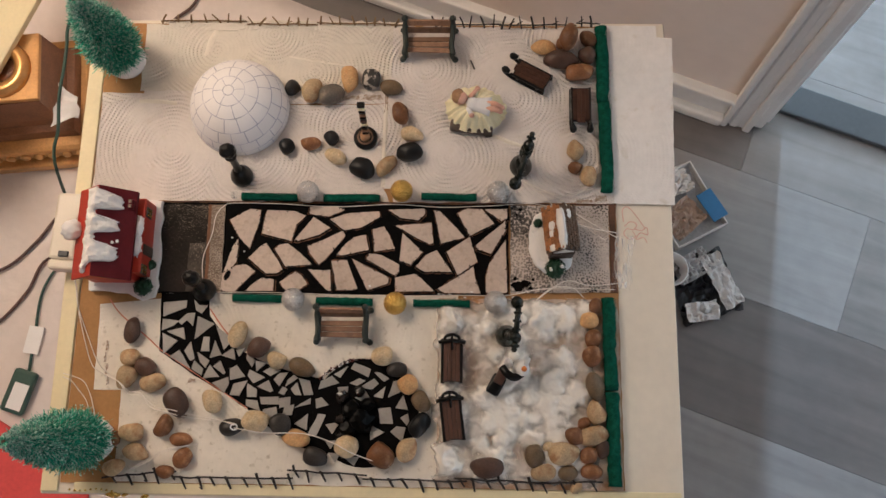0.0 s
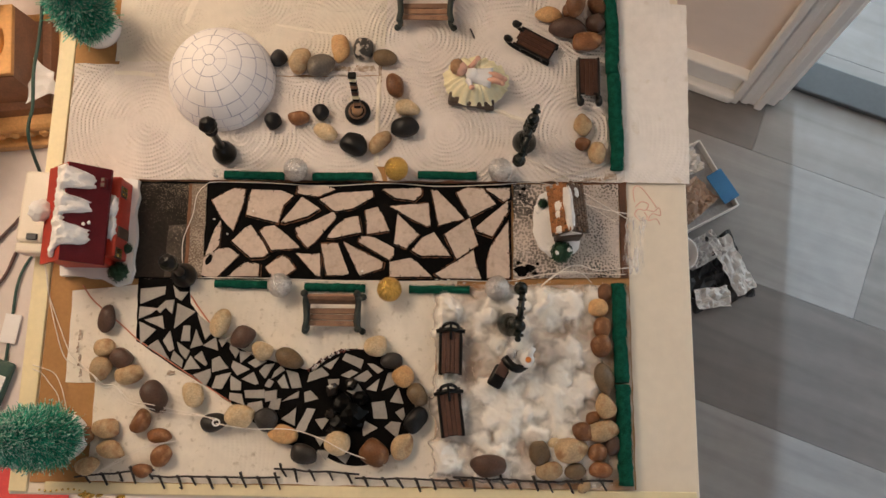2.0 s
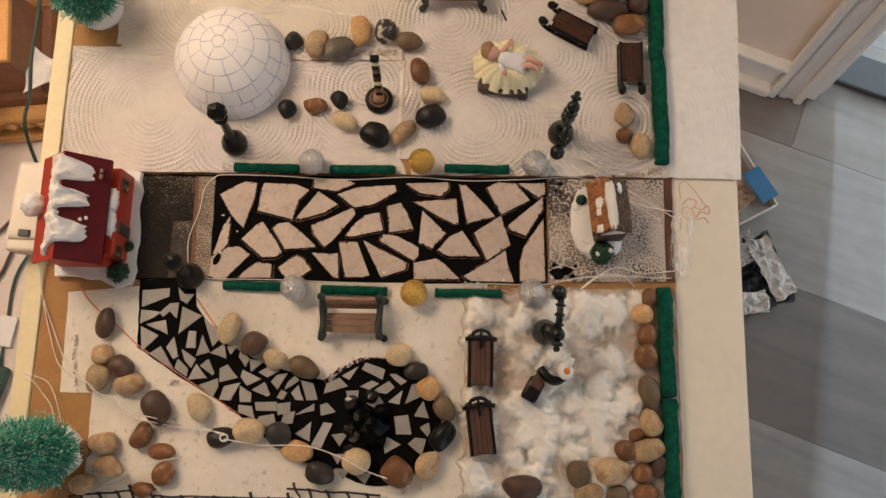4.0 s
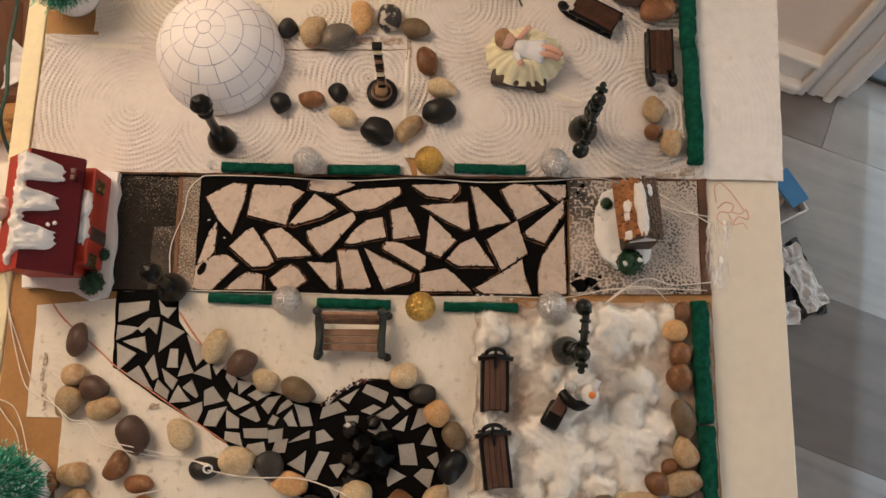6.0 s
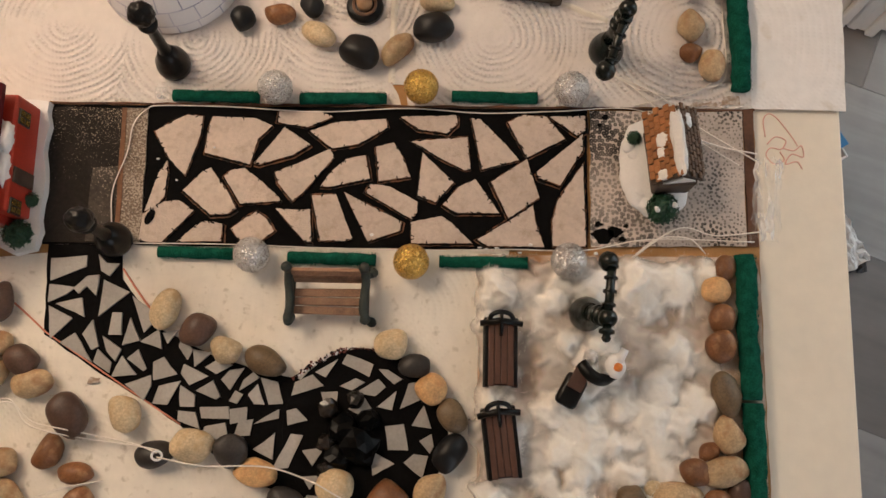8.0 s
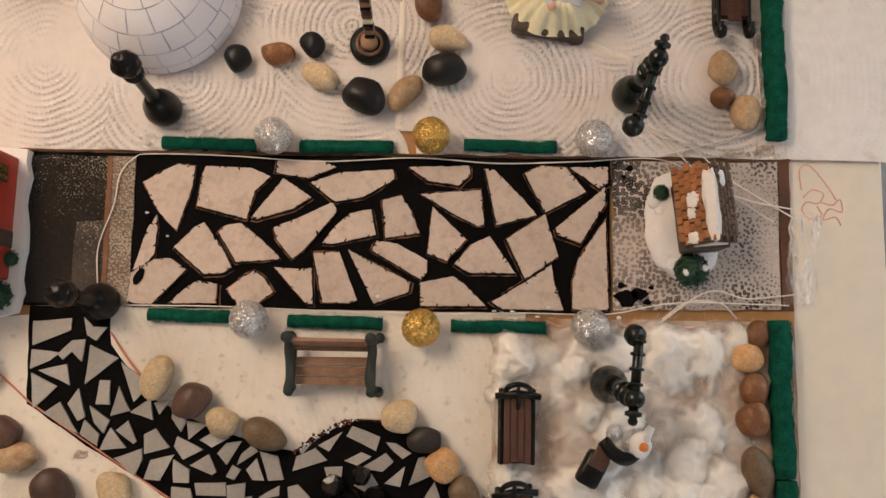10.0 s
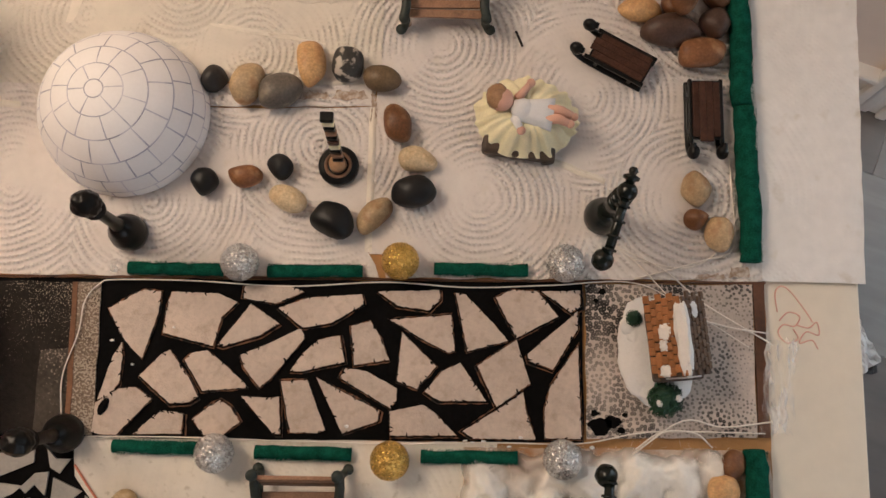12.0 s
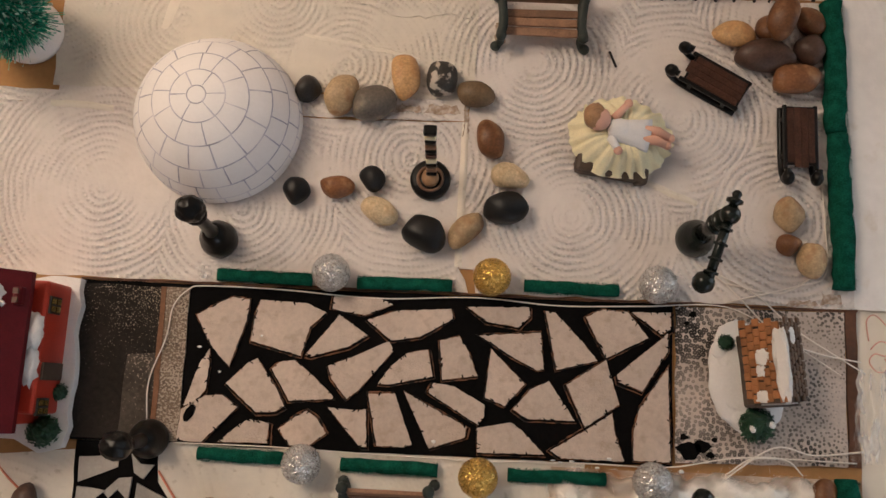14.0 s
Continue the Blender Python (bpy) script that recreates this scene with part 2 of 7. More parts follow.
def dotted_material(name, base, dot, scale, size, stain, lean=0.0, centre=0.0, stain_colour=(0.2, 0.17, 0.14)):
    """Pale sheet with a close pattern of dark dots, thinned and thickened by stains."""
    m = mat(name, base, 0.75, vary=0.2, scale=40, bump=0.3, bump_scale=600, second=stain_colour, second_at=0.6, second_scale=28, second_soft=0.12)
    n, l = m.node_tree.nodes, m.node_tree.links
    b = n["Principled BSDF"]
    src = b.inputs["Base Color"].links[0].from_socket
    tc = n.new("ShaderNodeTexCoord")
    v = n.new("ShaderNodeTexVoronoi")
    v.voronoi_dimensions = "2D"
    v.inputs["Scale"].default_value, v.inputs["Randomness"].default_value = scale, 0.85
    l.new(tc.outputs["Object"], v.inputs["Vector"])
    ns = n.new("ShaderNodeTexNoise")
    ns.inputs["Scale"].default_value, ns.inputs["Detail"].default_value = 26, 6
    l.new(tc.outputs["Object"], ns.inputs["Vector"])
    th = n.new("ShaderNodeMapRange")
    th.inputs["From Min"].default_value, th.inputs["From Max"].default_value = 0.3, 0.75
    th.inputs["To Min"].default_value, th.inputs["To Max"].default_value = size - stain, size + stain
    l.new(ns.outputs["Fac"], th.inputs["Value"])
    sp = n.new("ShaderNodeSeparateXYZ")
    l.new(tc.outputs["Object"], sp.inputs[0])
    limit = calc(n, l, "ADD", th.outputs[0], calc(n, l, "MULTIPLY", calc(n, l, "SUBTRACT", sp.outputs[0], centre), -lean))
    edge = n.new("ShaderNodeMapRange")
    edge.inputs["From Min"].default_value, edge.inputs["From Max"].default_value = 0.05, -0.05
    l.new(calc(n, l, "SUBTRACT", v.outputs["Distance"], limit), edge.inputs["Value"])
    core = n.new("ShaderNodeMapRange")
    core.inputs["From Min"].default_value, core.inputs["From Max"].default_value = 0.05, 0.16
    core.inputs["To Min"].default_value = 0.4
    l.new(v.outputs["Distance"], core.inputs["Value"])
    smudge = n.new("ShaderNodeMapRange")
    smudge.inputs["From Min"].default_value, smudge.inputs["From Max"].default_value = 0.35, 0.6
    smudge.inputs["To Min"].default_value = 0.5
    l.new(ns.outputs["Fac"], smudge.inputs["Value"])
    cover = calc(n, l, "MULTIPLY", calc(n, l, "MULTIPLY", edge.outputs[0], core.outputs[0]), smudge.outputs[0])
    mx = n.new("ShaderNodeMix")
    mx.data_type = "RGBA"
    l.new(cover, mx.inputs["Factor"])
    l.new(src, mx.inputs["A"])
    mx.inputs["B"].default_value = (*dot, 1)
    l.new(mx.outputs["Result"], b.inputs["Base Color"])
    return m


M_WALL = mat("wall_paint", (0.88, 0.75, 0.665), 0.75, vary=0.03, scale=6, bump=0.15, bump_scale=180)
M_CEIL = mat("ceiling_paint", (0.8, 0.78, 0.74), 0.8, vary=0.03, scale=5)
M_TRIM = mat("white_trim_paint", (0.83, 0.8, 0.77), 0.4, vary=0.04, scale=10)
M_PLANKS = [plank_material("dark_grey_laminate", (0.165, 0.145, 0.135)), plank_material("grey_laminate", (0.235, 0.215, 0.205)), plank_material("light_grey_laminate", (0.29, 0.27, 0.262))]
M_UNDER = mat("dark_floor_joint", (0.14, 0.125, 0.12), 0.8)
M_SILL = mat("grey_threshold", (0.062, 0.066, 0.07), 0.45, vary=0.1, scale=20)
M_CREAM = mat("cream_foam_board", (0.82, 0.73, 0.605), 0.6, vary=0.05, scale=12, bump=0.1, bump_scale=150)
M_TORN = mat("torn_brown_card", (0.34, 0.235, 0.165), 0.9, vary=0.25, scale=200, second=(0.6, 0.52, 0.45), second_at=0.52, second_scale=260, second_soft=0.14)
M_EDGE = mat("cream_painted_edge", (0.83, 0.72, 0.46), 0.55, vary=0.06, scale=25)
M_CARD = mat("brown_cardboard", (0.42, 0.22, 0.085), 0.85, vary=0.12, scale=30, bump=0.2, bump_scale=400)
M_BORDER = mat("dark_red_brown_card", (0.12, 0.052, 0.028), 0.85, vary=0.3, scale=40, second=(0.06, 0.03, 0.02), second_at=0.58, second_scale=60)
M_BORDERLIGHT = mat("bare_brown_card", (0.2, 0.095, 0.05), 0.85, vary=0.3, scale=60)
M_TOWEL = towel_material("kitchen_paper", (0.755, 0.69, 0.645), 1.0)
M_TOWEL2 = towel_material("smooth_kitchen_paper", (0.82, 0.755, 0.66), 0.22, 0.0051, (0.5, 0.43, 0.33), 0.7, 130)
M_TOWEL4 = towel_material("aged_kitchen_paper", (0.73, 0.67, 0.585), 0.9)
M_TOWEL3 = towel_material("plain_paper_towel", (0.85, 0.81, 0.78), 0.25)
M_BLACKBASE = mat("black_painted_sheet", (0.0045, 0.004, 0.004), 0.8, vary=0.4, scale=50, bump=0.3, bump_scale=200, gloss=0.06)
M_ASPHALT = speckled_material("dark_sanded_sheet", (0.02, 0.0155, 0.013), (0.4, 0.33, 0.25), 900, 0.645, 2.2, 0.17, 1.4, -0.315)
M_SANDED = speckled_material("pale_sanded_strip", (0.2, 0.148, 0.112), (0.42, 0.35, 0.28), 620, 0.49, 0.0, 0.15, 2.0, -0.275)
M_DOTS = dotted_material("dotted_paper_pad", (0.6, 0.51, 0.445), (0.014, 0.011, 0.009), 320, 0.4, 0.2, 2.6, 0.145, (0.42, 0.35, 0.3))
M_PAVE = mat("pale_paving_paper", (0.6, 0.49, 0.415), 0.85, gloss=0.3, second=(0.48, 0.375, 0.3), second_at=0.63, second_scale=150, second_soft=0.12, vary=0.12, scale=45, bump=0.7, bump_scale=700, by_piece=0.07)
M_PAVEDGE = mat("burnt_brown_edge", (0.2, 0.085, 0.04), 0.8, vary=0.4, scale=200, second=(0.012, 0.007, 0.005), second_at=0.5, second_scale=170, second_soft=0.06)
M_CHIP = mat("grey_path_tile", (0.37, 0.345, 0.315), 0.6, vary=0.15, scale=60, bump=0.3, bump_scale=500, by_piece=0.15)
M_FELT = mat("green_felt", (0.008, 0.092, 0.06), 0.95, vary=0.65, scale=150, bump=0.9, bump_scale=1400, gloss=0.05)
M_SILVER = glitter_material("silver_glitter", (0.74, 0.73, 0.72))
M_GOLD = glitter_material("gold_glitter", (0.8, 0.52, 0.14))
# random flake lightness puts the glitter's sparkle contrast into the colour
M_SILVERFLAKE = by_island(mat("silver_flake", (0.86, 0.85, 0.84), 0.25, 0.9, vary=0.05), 0.5, 1.15)
M_GOLDFLAKE = by_island(mat("gold_flake", (0.95, 0.65, 0.2), 0.25, 0.9, vary=0.05), 0.5, 1.1)
M_BLACK = mat("black_enamel", (0.005, 0.0048, 0.0045), 0.3, vary=0.3, scale=90, bump=0.2, bump_scale=250, gloss=0.26)
M_DKGREEN = mat("dark_green_enamel", (0.004, 0.0075, 0.0055), 0.24, vary=0.3, scale=90, bump=0.2, bump_scale=300, gloss=0.4)
M_BENCHEND = mat("green_grey_bench_end", (0.022, 0.03, 0.024), 0.6, vary=0.5, scale=150)
M_SLAT = mat("brown_bench_slat", (0.25, 0.135, 0.078), 0.6, vary=0.45, scale=110, by_piece=0.28)
M_SLED = mat("red_brown_sled_wood", (0.085, 0.035, 0.021), 0.5, vary=0.35, scale=130, by_piece=0.12)
M_SLED2 = mat("dark_sled_wood", (0.062, 0.026, 0.016), 0.55, vary=0.5, scale=130, by_piece=0.12, gloss=0.2)
M_GROUT = mat("lavender_grey_drawn_line", (0.5, 0.485, 0.57), 0.8, vary=0.35, scale=70, second=(0.78, 0.75, 0.79), second_at=0.55, second_scale=45)
M_IGLOO = mat("white_igloo_card", (0.94, 0.91, 0.9), 0.6, vary=0.03, scale=60)
M_SNOW = mat("white_painted_snow", (0.84, 0.82, 0.8), 0.6, vary=0.05, scale=90, bump=0.5, bump_scale=350)
M_RED = mat("red_house_wall", (0.42, 0.035, 0.017), 0.45, vary=0.15, scale=90)
M_ROOF = mat("dark_red_roof", (0.1, 0.006, 0.01), 0.55, vary=0.2, scale=90, gloss=0.2)
M_SHINGLE = mat("orange_brown_shingle", (0.36, 0.15, 0.055), 0.6, vary=0.25, scale=150, by_piece=0.2)
M_SHINGLE_DARK = mat("dark_brown_shingle", (0.12, 0.065, 0.035), 0.65, vary=0.3, scale=150, by_piece=0.2)
M_BROWN = mat("dark_brown_paint", (0.07, 0.045, 0.03), 0.6, vary=0.3, scale=150)
M_PINE = by_island(mat("green_bristle", (0.028, 0.4, 0.255), 0.55, vary=0.25, scale=60), 0.5, 1.55)
M_FROST = by_island(mat("frosted_bristle", (0.55, 0.76, 0.67), 0.6, vary=0.1, scale=80), 0.6, 1.25)
M_BUSH = mat("dark_green_bush", (0.01, 0.055, 0.022), 0.5, vary=0.3, scale=200)
M_COTTON = mat("cotton_wool", (0.93, 0.89, 0.83), 1.0, vary=0.05, scale=90, bump=0.3, bump_scale=900, sheen=0.4, bump_dist=0.0012, subsurf=0.5)
n, l = M_COTTON.node_tree.nodes, M_COTTON.node_tree.links
wool = n.new("ShaderNodeAttribute")
wool.attribute_name = "thickness"
veil = n.new("ShaderNodeMapRange")
veil.inputs["From Min"].default_value, veil.inputs["From Max"].default_value, veil.inputs["To Min"].default_value = 0.0002, 0.0056, 0.14
l.new(wool.outputs["Fac"], veil.inputs["Value"])
l.new(veil.outputs[0], n["Principled BSDF"].inputs["Alpha"])
M_FIBRE = mat("cotton_fibre", (0.92, 0.87, 0.8), 1.0, vary=0.04, scale=50, sheen=0.2)
M_STRAW = mat("pale_yellow_straw", (0.88, 0.81, 0.55), 0.55, vary=0.12, scale=120)
M_SKIN = mat("painted_resin_pink", (0.7, 0.4, 0.3), 0.45, vary=0.06, scale=120)
M_ROBE = mat("painted_resin_white", (0.78, 0.78, 0.79), 0.5, vary=0.05, scale=120)
M_HAIR = mat("painted_resin_brown", (0.36, 0.2, 0.1), 0.5, vary=0.35, scale=160)
M_ORANGE = mat("painted_orange", (0.7, 0.2, 0.03), 0.5)
M_WIRE = mat("clear_fairy_wire", (0.84, 0.77, 0.69), 0.3, 0.0, vary=0.05)
M_CABLE = mat("dark_brown_cable", (0.11, 0.055, 0.045), 0.5)
M_GRNCABLE = mat("green_cable", (0.03, 0.08, 0.065), 0.5)
M_PLASTIC = mat("white_plastic", (0.78, 0.7, 0.58), 0.4, vary=0.03)
M_TAG = mat("white_tag_paper", (0.88, 0.87, 0.87), 0.7, vary=0.03)
M_TWIG = mat("dark_twig_wire", (0.02, 0.014, 0.012), 0.6, vary=0.3)
M_BAST = mat("pale_twig", (0.24, 0.15, 0.075), 0.7, vary=0.3)
M_SHEET = mat("white_floor_cloth", (0.8, 0.715, 0.675), 0.9, vary=0.06, scale=7, bump=0.5, bump_scale=16, bump_dist=0.01)
M_REDCLOTH = mat("red_cloth", (0.78, 0.1, 0.1), 0.85, vary=0.1, scale=20, bump=0.3, bump_scale=300)
M_GOLDWOOD = mat("gold_painted_wood", (0.62, 0.34, 0.13), 0.35, 0.3, vary=0.2, scale=30)
M_DKWOOD = mat("dark_carved_wood", (0.25, 0.105, 0.05), 0.4, vary=0.3, scale=40)
M_BRASS = mat("brass_ring", (0.75, 0.42, 0.16), 0.3, 0.8, vary=0.15, scale=60)
M_PACK = mat("grey_plastic_pack", (0.45, 0.43, 0.42), 0.35, vary=0.2, scale=30)
M_PACKWHITE = mat("white_pack_card", (0.75, 0.72, 0.7), 0.6, vary=0.06)
M_BLUE = mat("blue_pack_card", (0.02, 0.16, 0.36), 0.5, vary=0.1)
M_PACKBLACK = mat("black_pack_card", (0.02, 0.02, 0.022), 0.4, vary=0.2)
M_BEIGE = mat("beige_pack_card", (0.48, 0.34, 0.26), 0.6, vary=0.1)
M_FAINTINK = mat("faint_red_marker", (0.76, 0.43, 0.34), 0.8, vary=0.2, scale=200)
M_STAIN = mat("stained_paper", (0.62, 0.5, 0.4), 0.9, vary=0.15, scale=30, second=(0.38, 0.2, 0.1), second_at=0.52, second_scale=38, second_soft=0.12)
M_ROCK = mat("black_glass_rock", (0.0015, 0.0015, 0.0015), 0.3, vary=0.3, scale=80, bump=0.3, bump_scale=120, gloss=0.1)
M_TAPE = speckled_material("grey_brown_tape", (0.07, 0.057, 0.047), (0.3, 0.25, 0.2), 700, 0.6, 2.0, 0.15, 0.0, -0.3)
M_RIM = mat("dark_red_crumbly_paint", (0.22, 0.045, 0.025), 0.7, vary=0.4, scale=200, second=(0.02, 0.012, 0.01), second_at=0.5, second_scale=260)
M_REDINK = mat("red_marker", (0.66, 0.24, 0.16), 0.8, vary=0.2, scale=200)
M_GLASS = mat("smoky_glass_gem", (0.02, 0.016, 0.014), 0.15, transmit=0.3, gloss=0.3)
M_FILM = mat("clear_plastic_film", (0.88, 0.87, 0.88), 0.2, vary=0.2, scale=60, transmit=0.2, bump=0.7, bump_scale=60, bump_dist=0.004)
n, l = M_FILM.node_tree.nodes, M_FILM.node_tree.links
film_at, film_map, film_noise, film_fade = n.new("ShaderNodeTexCoord"), n.new("ShaderNodeMapping"), n.new("ShaderNodeTexNoise"), n.new("ShaderNodeMapRange")
film_map.inputs["Scale"].default_value, film_map.inputs["Rotation"].default_value = (150, 30, 30), (0, 0, 0.35)
film_noise.inputs["Detail"].default_value, film_noise.inputs["Scale"].default_value = 4, 1.0
film_fade.inputs["From Min"].default_value, film_fade.inputs["From Max"].default_value = 0.42, 0.68
film_fade.inputs["To Min"].default_value, film_fade.inputs["To Max"].default_value = 0.06, 0.75
l.new(film_at.outputs["Object"], film_map.inputs["Vector"])
l.new(film_map.outputs[0], film_noise.inputs["Vector"])
l.new(film_noise.outputs["Fac"], film_fade.inputs["Value"])
l.new(film_fade.outputs[0], n["Principled BSDF"].inputs["Alpha"])
M_GOLDFOIL = mat("gold_foil", (0.8, 0.55, 0.15), 0.25, 0.9, vary=0.2, scale=300)
M_LAMPGLOW = bpy.data.materials.new("lit_lamp_diffuser")
M_LAMPGLOW.use_nodes = True
M_LAMPGLOW.node_tree.nodes["Principled BSDF"].inputs["Emission Color"].default_value = (1.0, 0.78, 0.55, 1)
M_LAMPGLOW.node_tree.nodes["Principled BSDF"].inputs["Emission Strength"].default_value = 6.0
M_STONE = {
    "dark": mat("dark_grey_pebble", (0.036, 0.031, 0.028), 0.42, gloss=0.32, vary=0.35, scale=75, bump=0.06, bump_scale=220, by_piece=0.25),
    "black": mat("black_pebble", (0.009, 0.009, 0.0095), 0.42, gloss=0.32, vary=0.35, scale=75, bump=0.06, bump_scale=220, by_piece=0.25),
    "tan": mat("tan_pebble", (0.5, 0.35, 0.2), 0.42, gloss=0.32, vary=0.35, scale=75, second=(0.36, 0.2, 0.1), second_at=0.54, second_scale=62, second_soft=0.05, bump=0.06, bump_scale=220, by_piece=0.18),
    "cream": mat("cream_pebble", (0.62, 0.48, 0.3), 0.42, gloss=0.32, vary=0.35, scale=75, second=(0.5, 0.34, 0.18), second_at=0.56, second_scale=50, second_soft=0.05, bump=0.06, bump_scale=220, by_piece=0.12),
    "orange": mat("orange_pebble", (0.62, 0.37, 0.17), 0.42, gloss=0.32, vary=0.35, scale=75, second=(0.46, 0.22, 0.09), second_at=0.57, second_scale=60, bump=0.06, bump_scale=220, by_piece=0.15),
    "brown": mat("red_brown_pebble", (0.2, 0.085, 0.036), 0.42, gloss=0.32, vary=0.35, scale=75, second=(0.36, 0.2, 0.1), second_at=0.57, second_scale=55, second_soft=0.05, bump=0.06, bump_scale=220, by_piece=0.25),
    "dkbrown": mat("dark_brown_pebble", (0.09, 0.05, 0.036), 0.42, gloss=0.32, vary=0.35, scale=75, bump=0.06, bump_scale=220, by_piece=0.2),
    "olive": mat("olive_grey_pebble", (0.17, 0.115, 0.065), 0.42, gloss=0.32, vary=0.35, scale=75, bump=0.06, bump_scale=220, by_piece=0.2),
    "speck": mat("speckled_pebble", (0.05, 0.045, 0.04), 0.42, gloss=0.32, vary=0.35, scale=75, second=(0.5, 0.44, 0.37), second_at=0.56, second_scale=110, second_soft=0.03, bump=0.06, bump_scale=220),
    "grey": mat("veined_grey_pebble", (0.14, 0.12, 0.1), 0.42, gloss=0.32, vary=0.35, scale=75, second=(0.3, 0.25, 0.19), second_at=0.6, second_scale=80, bump=0.15, bump_scale=300),
}
STONE_WORDS = {"dark": "dark grey", "black": "glossy black", "tan": "tan", "cream": "pale cream", "orange": "orange-brown", "brown": "reddish brown",
               "dkbrown": "dark brown", "olive": "olive grey-brown", "speck": "black and white speckled", "grey": "veined grey"}


# ---- mesh helpers ----
def finish(name, bm, material, parent=None, label="", smooth=False):
    me = bpy.data.meshes.new(name)
    bmesh.ops.recalc_face_normals(bm, faces=bm.faces)
    bm.to_mesh(me)
    bm.free()
    for mm in (material if isinstance(material, (list, tuple)) else [material]):
        me.materials.append(mm)
    if smooth:
        for p in me.polygons:
            p.use_smooth = True
    ob = new(name, me)
    if parent:
        ob.parent = parent
    if label:
        ob["label"] = label
    return ob


def part(name, bm, material, parent, label="", smooth=False):
    return finish(name, bm, material, parent, label, smooth)


def thing(name, m, label, category, group="", kind=""):
    """An Empty at a thing's base that carries its parts."""
    ob = new(name)
    ob.matrix_world = m
    ob.empty_display_size = 0.01
    return tagged(ob, label, category, group, kind)


def add_box(bm, c, size, turn=0.0, bevel=0.0, m=None, slot=0, segs=2):
    t = (m or Matrix.Identity(4)) @ Matrix.Translation(c) @ Matrix.Rotation(radians(turn), 4, "Z") @ Matrix.Diagonal((*size, 1))
    r = bmesh.ops.create_cube(bm, size=1.0, matrix=t)
    vs = set(r["verts"])
    fs = [f for f in bm.faces if all(v in vs for v in f.verts)]
    for f in fs:
        f.material_index = slot
    if bevel:
        es = {e for f in fs for e in f.edges}
        g = bmesh.ops.bevel(bm, geom=list(es), offset=bevel, segments=segs, affect="EDGES", profile=0.5)
        for f in g["faces"]:
            f.material_index = slot


def box(c, size, turn=0.0, bevel=0.0):
    bm = bmesh.new()
    add_box(bm, c, size, turn, bevel)
    return bm


def add_lathe(bm, profile, segs=24, m=None, slot=0):
    """Spins (radius, height) pairs round z."""
    m = m or Matrix.Identity(4)
    rings = []
    for r, z in profile:
        if r < 1e-6:
            rings.append([bm.verts.new(m @ Vector((0, 0, z)))])
        else:
            rings.append([bm.verts.new(m @ Vector((r * math.cos(2 * math.pi * i / segs), r * math.sin(2 * math.pi * i / segs), z))) for i in range(segs)])
    for a, b in zip(rings, rings[1:]):
        for i in range(segs):
            j = (i + 1) % segs
            q = [a[i % len(a)], a[j % len(a)], b[j % len(b)], b[i % len(b)]]
            q = list(dict.fromkeys(q))
            if len(q) > 2:
                bm.faces.new(q).material_index = slot


def lathe(profile, segs=24, m=None):
    bm = bmesh.new()
    add_lathe(bm, profile, segs, m)
    return bm


def add_tube(bm, pts, r, segs=8, taper=None, slot=0):
    pts = [Vector(p) for p in pts]
    rings = []
    up = Vector((0.13, 0.21, 0.97))
    for i, p in enumerate(pts):
        d = (pts[min(i + 1, len(pts) - 1)] - pts[max(i - 1, 0)]).normalized()
        a = d.cross(up)
        a = a.normalized() if a.length > 1e-4 else d.orthogonal().normalized()
        b = d.cross(a)
        rr = r if taper is None else r * (1 + (taper - 1) * i / (len(pts) - 1))
        rings.append([bm.verts.new(p + (a * math.cos(2 * math.pi * k / segs) + b * math.sin(2 * math.pi * k / segs)) * rr) for k in range(segs)])
    for x, y in zip(rings, rings[1:]):
        for k in range(segs):
            bm.faces.new((x[k], x[(k + 1) % segs], y[(k + 1) % segs], y[k])).material_index = slot
    bm.faces.new(rings[0]).material_index = slot
    bm.faces.new(rings[-1]).material_index = slot


def tube(pts, r, segs=8, taper=None):
    bm = bmesh.new()
    add_tube(bm, pts, r, segs, taper)
    return bm


def smooth_path(pts, steps=8):
    """A Catmull-Rom line through the points."""
    p = [Vector(q) for q in pts]
    p = [2 * p[0] - p[1]] + p + [2 * p[-1] - p[-2]]
    out = []
    for i in range(1, len(p) - 2):
        for k in range(steps):
            t = k / steps
            out.append(0.5 * (2 * p[i] + (p[i + 1] - p[i - 1]) * t + (2 * p[i - 1] - 5 * p[i] + 4 * p[i + 1] - p[i + 2]) * t ** 2
                              + (3 * p[i] - p[i - 1] - 3 * p[i + 1] + p[i + 2]) * t ** 3))
    return out + [p[-2]]


def add_blob(bm, c, size, rough=0.12, freq=2.2, seed=0.0, sub=3, m=None, slot=0):
    r = bmesh.ops.create_icosphere(bm, subdivisions=sub, radius=1.0)
    off = Vector((seed * 3.7, seed * 1.9, seed * 5.3))
    t = (m or Matrix.Identity(4)) @ Matrix.Translation(c) @ Matrix.Diagonal((*size, 1))
    vs = r["verts"]
    for v in vs:
        k = 1 + rough * noise.noise(v.co * freq + off) + rough * 0.4 * noise.noise(v.co * freq * 3 + off)
        v.co = t @ (v.co * k)
    if slot:
        s = set(vs)
        for f in bm.faces:
            if f.verts[0] in s:
                f.material_index = slot


def slab_outline(bm, pts, z0, z1, side_slot=0):
    """A flat plate with the given outline."""
    lo = [bm.verts.new((x, y, z0)) for x, y in pts]
    hi = [bm.verts.new((x, y, z1)) for x, y in pts]
    bm.faces.new(hi)
    bm.faces.new(list(reversed(lo)))
    for i in range(len(pts)):
        j = (i + 1) % len(pts)
        bm.faces.new((lo[i], lo[j], hi[j], hi[i])).material_index = side_slot


